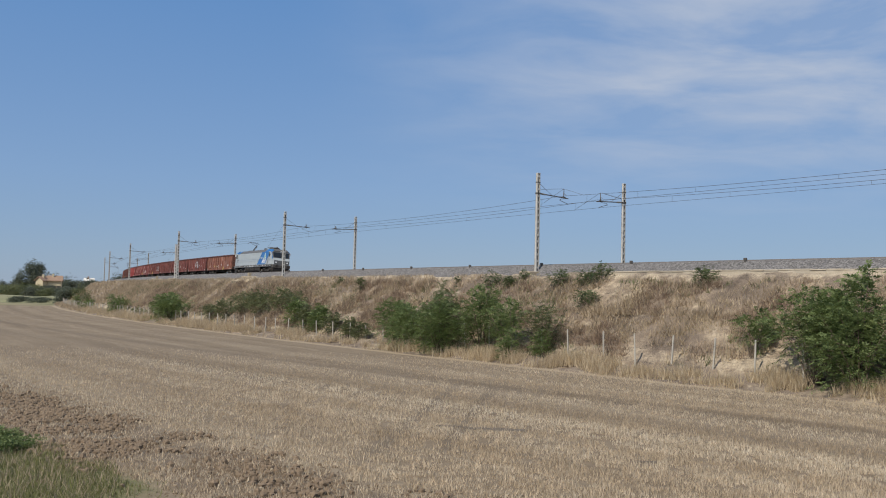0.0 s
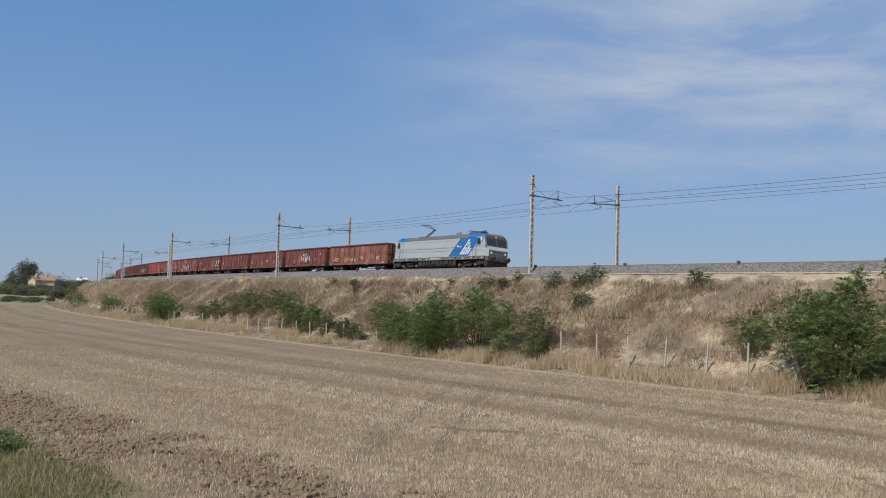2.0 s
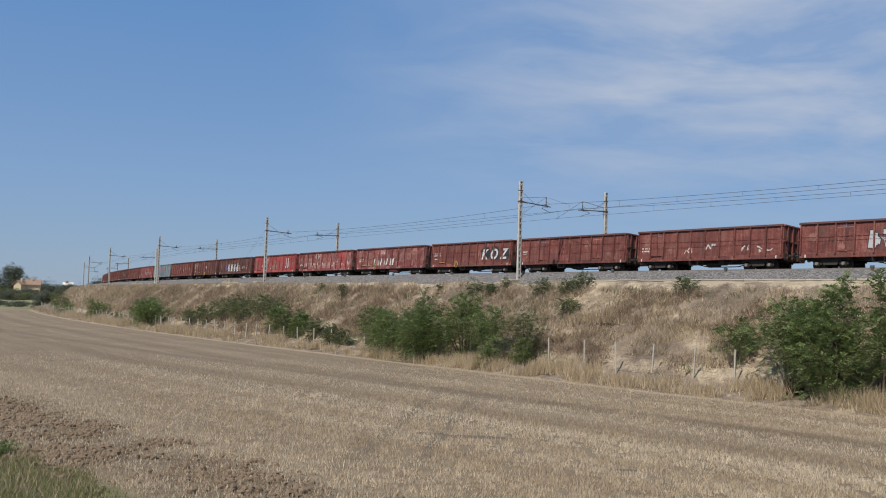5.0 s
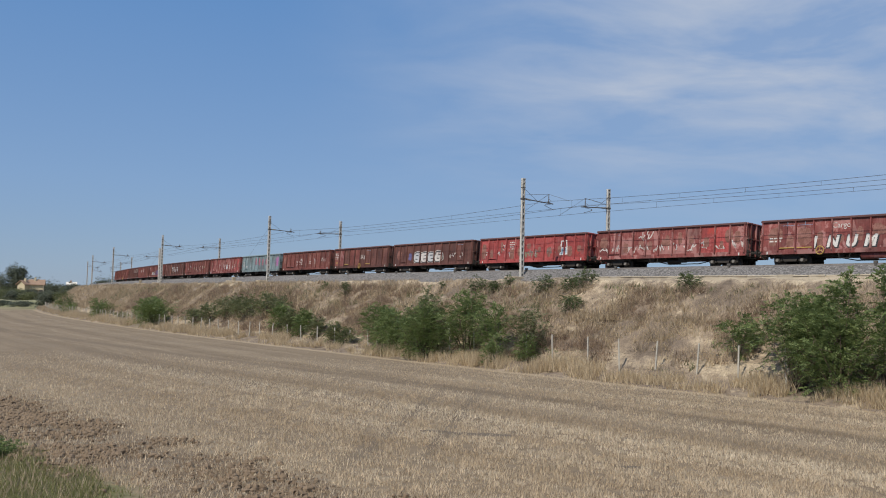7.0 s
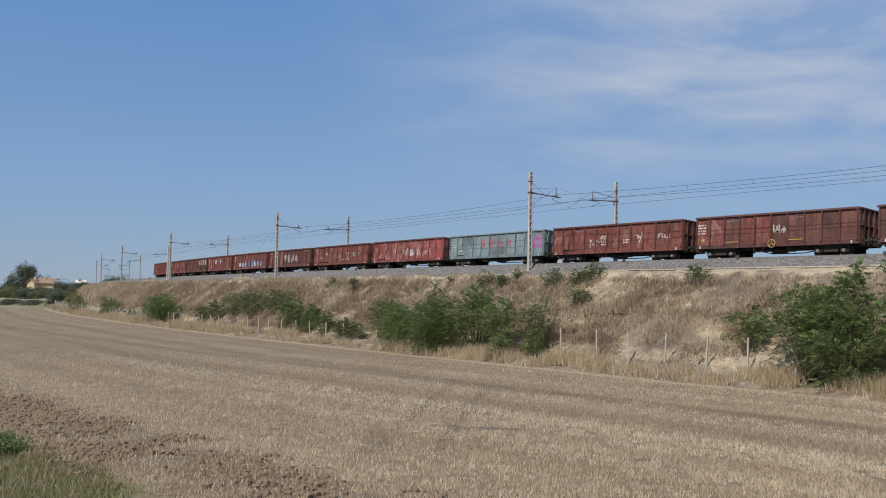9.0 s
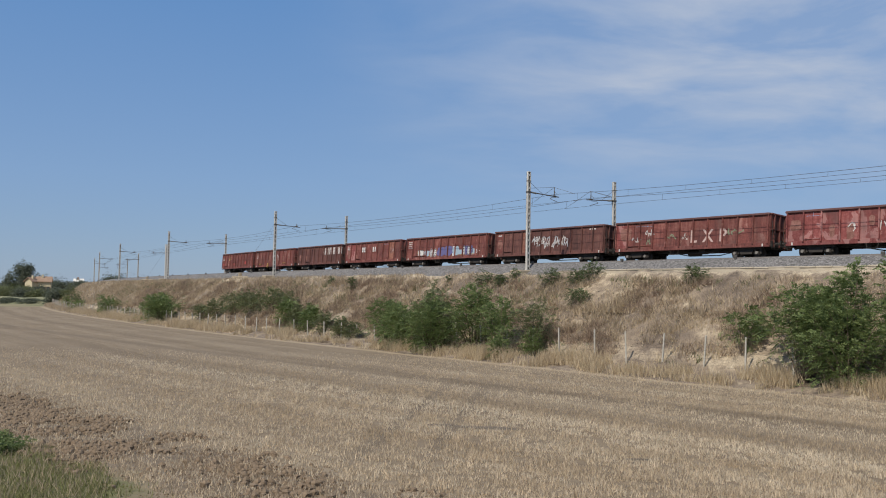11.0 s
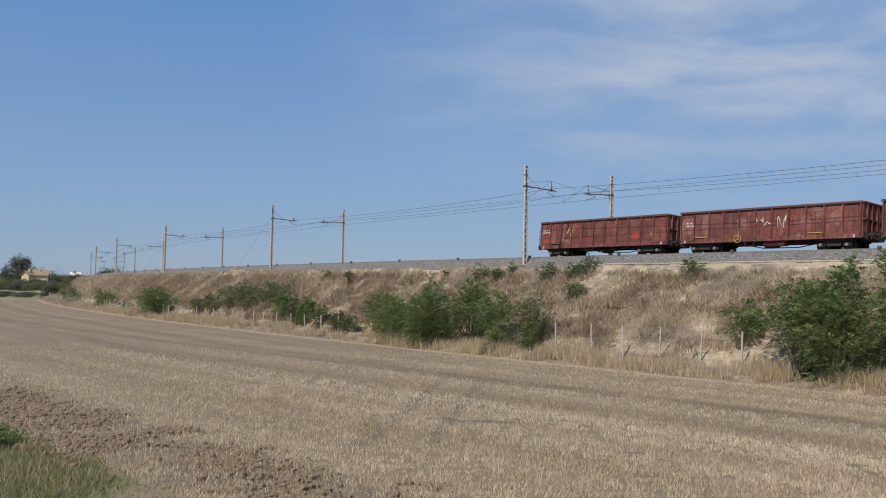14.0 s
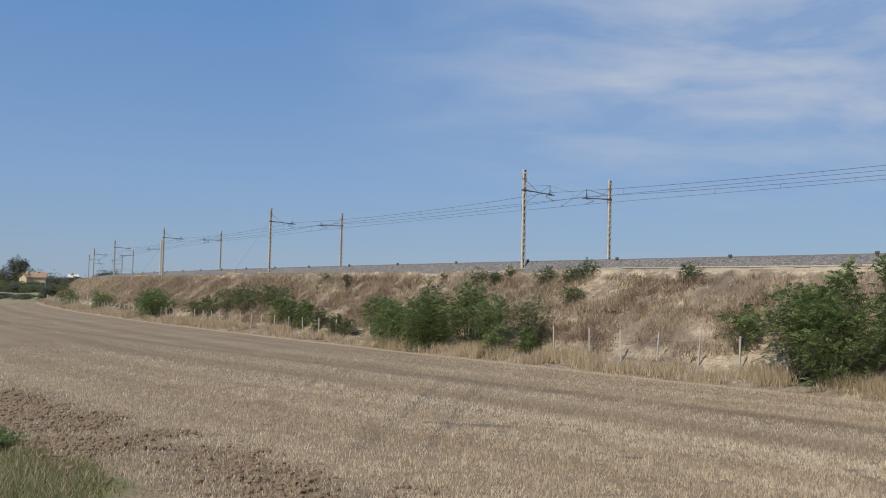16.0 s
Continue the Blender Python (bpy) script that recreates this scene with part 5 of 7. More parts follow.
def wagon(u0, length, paint, label, marks=(), doors=(1,), wheel=None, tank=False, swap=None):
    """Open box wagon; u0 is its front end along the train. Local x ahead, -y the side seen from the field."""
    gap = length * (1 - FAR / RAD)
    hl, hw = (gap - 1.24) / 2, 1.38
    thing = holder("open_wagon", Matrix.Identity(4), label, "freight wagon", "wagons of the train")
    TRAIN.append((thing, u0 + length / 2))
    mat = PAINT[paint]
    rail = mat if paint == "teal" else TOPRAIL
    n = 11 if length > 14.5 else 10
    bay = 2 * hl / n
    for sg in (-1, 1):
        for i in range(n):
            x = -hl + bay * (i + 0.5)
            if i in doors:
                for q in (-0.25, 0.25):
                    d = part("door_leaf", shared(("door_leaf", round(bay, 3)), lambda: Shape().box(-bay / 4 + 0.02, bay / 4 - 0.02, -0.03, 0.03, FLOOR + 0.08, TOP - 0.42, 0.015).box(-bay / 4 + 0.02, bay / 4 - 0.02, -0.02, 0.02, TOP - 0.40, TOP - 0.16), mat), mat, thing, m=pose(x + q * bay, sg * hw, 0))
                part("door_bar", shared(("door_bar", round(bay, 3)), lambda: Shape().box(-bay / 2 + 0.1, bay / 2 - 0.1, -0.02, 0.02, FLOOR + 0.1, FLOOR + 0.165, 0.01), YELLOW if wheel else mat), mat, thing, m=pose(x, sg * (hw + 0.055), 0))
            else:
                def panel():
                    s = Shape().box(-bay / 2, bay / 2, -0.02, 0.02, FLOOR, TOP - 0.14)
                    return s.box(-bay / 2 + 0.13, bay / 2 - 0.13, 0.02, 0.028, FLOOR + 0.16, TOP - 0.30)
                own = PAINT[swap[i]] if swap and i in swap and sg < 0 else mat
                part("side_panel", shared(("side_panel", round(bay, 3)), panel, own), own, thing, m=pose(x, sg * hw, 0, 0, 0, 0 if sg > 0 else 180))
        for i in range(n + 1):
            def rib():
                return Shape().add([(-0.06, 0, SOLE + 0.1), (0.06, 0, SOLE + 0.1), (0.035, 0.13, SOLE + 0.25), (-0.035, 0.13, SOLE + 0.25), (-0.06, 0, TOP - 0.12), (0.06, 0, TOP - 0.12), (0.035, 0.12, TOP - 0.12), (-0.035, 0.12, TOP - 0.12)],
                                   [(0, 1, 2, 3), (7, 6, 5, 4), (0, 4, 5, 1), (1, 5, 6, 2), (2, 6, 7, 3), (3, 7, 4, 0)])
            x = max(-hl + 0.08, min(hl - 0.08, -hl + bay * i))
            part("rib", shared(("rib",), rib, mat), mat, thing, m=pose(x, sg * (hw + 0.015), 0, 0, 0, 0 if sg > 0 else 180))
        part("top_rail", shared(("top_rail", length), lambda: Shape().box(-hl - 0.03, hl + 0.03, -0.09, 0.15, TOP - 0.16, TOP, 0.03), rail), rail, thing, m=pose(0, sg * hw, 0, 0, 0, 0 if sg > 0 else 180))
        part("sole_bar", shared(("sole_bar", length), lambda: Shape().box(-hl, hl, -0.06, 0.09, SOLE, FLOOR, 0.015), mat), mat, thing, m=pose(0, sg * (hw - 0.04), 0, 0, 0, 0 if sg > 0 else 180))
    for sg in (-1, 1):
        e = part("end_wall", shared(("end_wall",), lambda: Shape().box(-0.03, 0.03, -hw, hw, FLOOR - 0.2, TOP - 0.02), mat), mat, thing, m=pose(sg * hl, 0, 0, 0, 0, 0 if sg > 0 else 180))
        for y in (-0.95, -0.32, 0.32, 0.95):
            part("end_rib", shared(("end_rib",), lambda: Shape().box(0.02, 0.13, -0.06, 0.06, SOLE, TOP - 0.12, 0.02), mat), mat, e, m=pose(0, y, 0))
        part("end_rail", shared(("end_rail",), lambda: Shape().box(0.0, 0.14, -hw, hw, TOP - 0.13, TOP - 0.015, 0.02).box(0.0, 0.12, -hw, hw, 2.0, 2.1, 0.02), mat), mat, e)
        part("headstock", shared(("headstock",), lambda: Shape().box(-0.1, 0.06, -1.3, 1.3, 0.86, 1.26, 0.02), UNDER), UNDER, thing, m=pose(sg * (hl + 0.01), 0, 0))
        part("ladder", shared(("ladder",), lambda: ladder_shape(), UNDER), UNDER, thing, m=pose(sg * (hl + 0.2), -1.22, 0))
    part("floor", shared(("floor", length), lambda: Shape().box(-hl, hl, -hw + 0.03, hw - 0.03, FLOOR - 0.12, FLOOR), UNDER), UNDER, thing)

    def frame_():
        s = Shape().box(-hl, hl, -0.22, 0.22, 0.78, 1.12, 0.02)
        for x in np.linspace(-hl * 0.55, hl * 0.55, 6):
            s.box(x - 0.06, x + 0.06, -1.25, 1.25, 0.86, 1.1)
        for y in (-0.9, 0.9):
            s.rod((-hl * 0.42, y, 0.9), (-hl * 0.2, y, 0.62), 0.035, 6).rod((-hl * 0.2, y, 0.62), (hl * 0.2, y, 0.62), 0.035, 6).rod((hl * 0.2, y, 0.62), (hl * 0.42, y, 0.9), 0.035, 6)
        s.rod((-0.5, -0.35, 0.68), (0.6, -0.35, 0.68), 0.19, 10).box(0.9, 1.4, -1.0, -0.5, 0.55, 0.9, 0.03).box(-1.6, -1.3, -1.15, -0.7, 0.6, 0.9, 0.02)
        return s
    part("underframe", shared(("underframe", length), frame_, UNDER), UNDER, thing)
    for sg in (-1, 1):
        bogie(thing, sg * (hl - 2.0))
    buffers(thing, hl, BUFFER)
    side = -hw - 0.026
    for x in (-hl * 0.93, hl * 0.93):
        part("lamp_iron", shared(("lamp_iron",), lambda: Shape().box(-0.05, 0.05, -0.02, 0.02, 0.86, 1.06, 0.01), CHALK), CHALK, thing, m=pose(x, -hw - 0.09, 0))
    step = Shape().rod((-0.4, -1.45, SOLE), (-0.33, -1.45, 0.5), 0.025, 5).rod((-0.33, -1.45, 0.5), (0.33, -1.45, 0.5), 0.025, 5).rod((0.33, -1.45, 0.5), (0.4, -1.45, SOLE), 0.025, 5)
    part("step", step, UNDER, thing, m=pose(-hl * 0.15, 0, 0))
    if wheel is not None:
        h = Shape()
        ring = [(0.27 * math.cos(a), 0, 0.27 * math.sin(a)) for a in np.linspace(0, 2 * math.pi, 17)]
        for a, b in zip(ring, ring[1:]):
            h.rod(a, b, 0.03, 6)
        for a in (90, 210, 330):
            h.rod((0, 0, 0), (0.27 * math.cos(radians(a)), 0, 0.27 * math.sin(radians(a))), 0.025, 5)
        part("brake_wheel", h, YELLOW, thing, "yellow spoked hand-brake wheel", pose(wheel * hl, -hw - 0.16, 1.05))
    if tank:
        part("air_tank", Shape().rod((-0.8, -1.0, 0.72), (0.8, -1.0, 0.72), 0.24, 14), PAINT["red"], thing, m=pose(hl * 0.1, 0, 0))
    for k, (x, z, w, h, m, style) in enumerate(marks):
        paint_mark(thing, x * hl, z, w, h, m, style, side, 100 * len(TRAIN) + k, bay, hl)
    return thing


def ladder_shape():
    s = Shape()
    for y in (-0.16, 0.16):
        s.rod((0, y, 0.7), (0, y, 2.6), 0.018, 5)
    for z in np.arange(0.8, 2.6, 0.3):
        s.rod((0, -0.16, z), (0, 0.16, z), 0.015, 5)
    return s


def blot(rng, w, h, n=14, jag=0.28):
    return [(w / 2 * (1 + rng.uniform(-jag, jag * 0.4)) * math.copysign(abs(math.cos(a)) ** 0.6, math.cos(a)), h / 2 * (1 + rng.uniform(-jag, jag * 0.4)) * math.copysign(abs(math.sin(a)) ** 0.6, math.sin(a))) for a in np.linspace(0, 2 * math.pi, n, endpoint=False)]


def paint_mark(thing, x, z, w, h, m, style, y, seed, bay, hl):
    """Sprayed or stencilled marks, a few millimetres proud of the panels."""
    rng = random.Random(seed)
    lay, at_side = 0.005 + 0.004 * rng.random(), pose(x, y, z)

    def put(name, s):
        return part(name, s, m, thing, m=at_side)
    if style == "blot":
        put("paint_patch", Shape().prism([(px * (1 + 0.08 * math.sin(9 * pz + seed)), pz) for px, pz in blot(rng, w, h, 22, 0.16)], -lay, 0))
    elif style == "square":
        part("paint_patch", Shape().prism([(-w * 0.5, -h / 2), (w * 0.5, -h / 2 + 0.05), (w * 0.36, h / 2), (-w * 0.38, h / 2 - 0.04)], -0.004, 0), m, thing, m=at_side)
        part("paint_figure", Shape().prism([(-w * 0.3, 0.02), (w * 0.28, 0.05), (w * 0.24, h * 0.4), (-w * 0.26, h * 0.38)], -0.008, 0), PAINT["bright"], thing, m=at_side)
        part("paint_figure", Shape().prism([(-w * 0.38, -h * 0.42), (w * 0.38, -h * 0.38), (w * 0.30, -0.06), (-w * 0.33, -0.08)], -0.008, 0), SKYBLUE, thing, m=at_side)
        part("paint_figure", Shape().prism([(-w * 0.1, -h * 0.16), (w * 0.02, -h * 0.32), (w * 0.12, -h * 0.16)], -0.011, 0).prism([(-w * 0.2, 0.05), (-w * 0.08, h * 0.36), (w * 0.02, h * 0.36), (-w * 0.1, 0.05)], -0.011, 0), BLACK, thing, m=at_side)
    elif style == "tag":
        # a scrawl of bent strokes
        cx = -w / 2
        while cx < w / 2:
            s = Shape()
            a = (cx, rng.uniform(-h / 2, h / 2))
            for _ in range(3):
                b = (a[0] + rng.uniform(-0.12, 0.28), rng.uniform(-h / 2, h / 2))
                d = Vector((b[0] - a[0], b[1] - a[1]))
                if d.length > 0.02:
                    e = d.normalized() * 0.03
                    p = Vector((-d.y, d.x)).normalized() * rng.uniform(0.025, 0.05)
                    s.prism([(a[0] - e.x + p.x, a[1] - e.y + p.y), (b[0] + e.x + p.x, b[1] + e.y + p.y), (b[0] + e.x - p.x, b[1] + e.y - p.y), (a[0] - e.x - p.x, a[1] - e.y - p.y)], -lay, 0)
                a = b
            put("graffiti", s)
            cx += rng.uniform(0.22, 0.42)
    elif style == "bars":
        # lettering as plain upright bars
        cx = -w / 2
        while cx < w / 2 - 0.1:
            b = rng.uniform(0.16, 0.34) * (1.3 if h > 0.7 else 1)
            t = rng.uniform(-0.03, 0.05)
            put("lettering_bar", Shape().prism([(cx, -h / 2), (cx + b, -h / 2), (cx + b + t, h / 2), (cx + t, h / 2)], -lay, 0))
            cx += b + rng.uniform(0.12, 0.20) * (1.6 if h > 0.7 else 1)
    elif style == "small":
        # rows of small stencilled data
        s = Shape()
        for r in range(max(1, int(h / 0.2))):
            cx = -w / 2
            while cx < w / 2:
                b = rng.uniform(0.08, 0.3)
                zz = h / 2 - 0.2 * r
                s.box(cx, min(cx + b, w / 2 + 0.05), -lay, 0, zz - 0.10, zz)
                cx += b + rng.uniform(0.05, 0.12)
        tagged(put("stencilled_data", s), kind="stuff")
    elif style == "letters":
        # jagged letters of crossing strokes with black outlines
        cnt = max(3, round(w / (h * 0.85)))
        for i in range(cnt):
            cx = -w / 2 + (i + 0.5) * w / cnt
            edge, face = Shape(), Shape()
            for k in range(5):
                a = (cx + rng.uniform(-0.5, 0.5) * w / cnt, rng.uniform(-h / 2, h / 2))
                b = (cx + rng.uniform(-0.5, 0.5) * w / cnt, rng.uniform(-h / 2, h / 2)) if k > 1 else (a[0] + rng.uniform(-0.1, 0.3), -a[1])
                d = Vector((b[0] - a[0], b[1] - a[1]))
                if d.length < 0.15:
                    continue
                e = d.normalized()
                q = Vector((-e.y, e.x))
                t0, t1 = rng.uniform(0.12, 0.26), rng.uniform(0.09, 0.2)
                for sh, g, lo in ((edge, 0.05, -lay * (1.2 + 0.1 * k)), (face, 0.0, -lay * (2.2 + 0.15 * k))):
                    sh.prism([(a[0] - e.x * g + q.x * (t0 + g), a[1] - e.y * g + q.y * (t0 + g)), (b[0] + e.x * g + q.x * (t1 + g), b[1] + e.y * g + q.y * (t1 + g)), (b[0] + e.x * g - q.x * (t1 + g), b[1] + e.y * g - q.y * (t1 + g)), (a[0] - e.x * g - q.x * (t0 + g), a[1] - e.y * g - q.y * (t0 + g))], lo, 0)
            put("graffiti_letter", face)
            part("letter_outline", edge, BLACK, thing, m=at_side)
    elif style == "bubble":
        # round letters: dull fill, white band, black edge
        cnt = 4
        for i in range(cnt):
            cx, rx, rz = -w / 2 + (i + 0.5) * w / cnt, w / cnt * 0.56, h * rng.uniform(0.46, 0.54)
            loop = [(cx + rx * math.copysign(abs(math.cos(a)) ** 0.75, math.cos(a)) * (1 + 0.1 * math.sin(3 * a + i)), rz * math.copysign(abs(math.sin(a)) ** 0.75, math.sin(a)) + 0.05 * math.sin(2 * a + i)) for a in np.linspace(0, 2 * math.pi, 24, endpoint=False)]
            for name, k, mt, y_ in (("letter_glow", 1.14, m, 0.004), ("letter_outline", 1.03, BLACK, 0.007), ("letter_fill", 0.87, (CHROME, m)[i % 2], 0.010)):
                part(name, Shape().prism([(cx + (px - cx) * k, pz * k) for px, pz in loop], -y_ - 0.001 * (i % 2), 0), mt, thing, m=at_side)
            for k in range(2):
                a0 = rng.uniform(-0.5, 0.1) * rx
                zz = rz * (0.32 if k else -0.36)
                part("letter_line", Shape().prism([(cx + a0, zz - 0.05), (cx + a0 + rx * 0.6, zz - 0.03), (cx + a0 + rx * 0.62, zz + 0.06), (cx + a0, zz + 0.05)], -0.014, 0), BLACK, thing, m=at_side)
    elif style == "block":
        # fat bubble letters
        cnt = max(2, round(w / (h * 0.95)))
        for i in range(cnt):
            cx = -w / 2 + (i + 0.5) * w / cnt
            pts = blot(rng, w / cnt * 1.02, h * rng.uniform(0.85, 1.1), 12, 0.30)
            put("graffiti_letter", Shape().prism([(cx + px, pz) for px, pz in pts], -lay, 0))


def lettered(thing, text, x, z, size, y, m, fat, slant=0.22):
    cu = bpy.data.curves.new("lettering", "FONT")
    cu.body, cu.size, cu.align_x, cu.extrude, cu.offset = text, size, "CENTER", 0.002, fat
    cu.shear = slant if fat else 0.0
    tmp = bpy.data.objects.new("lettering", cu)
    me = bpy.data.meshes.new_from_object(tmp)
    bpy.data.objects.remove(tmp)
    me.materials.append(m)
    ob = new("lettering", me)
    ob.parent, ob.matrix_basis = thing, pose(x, y, z, 90)
    return ob


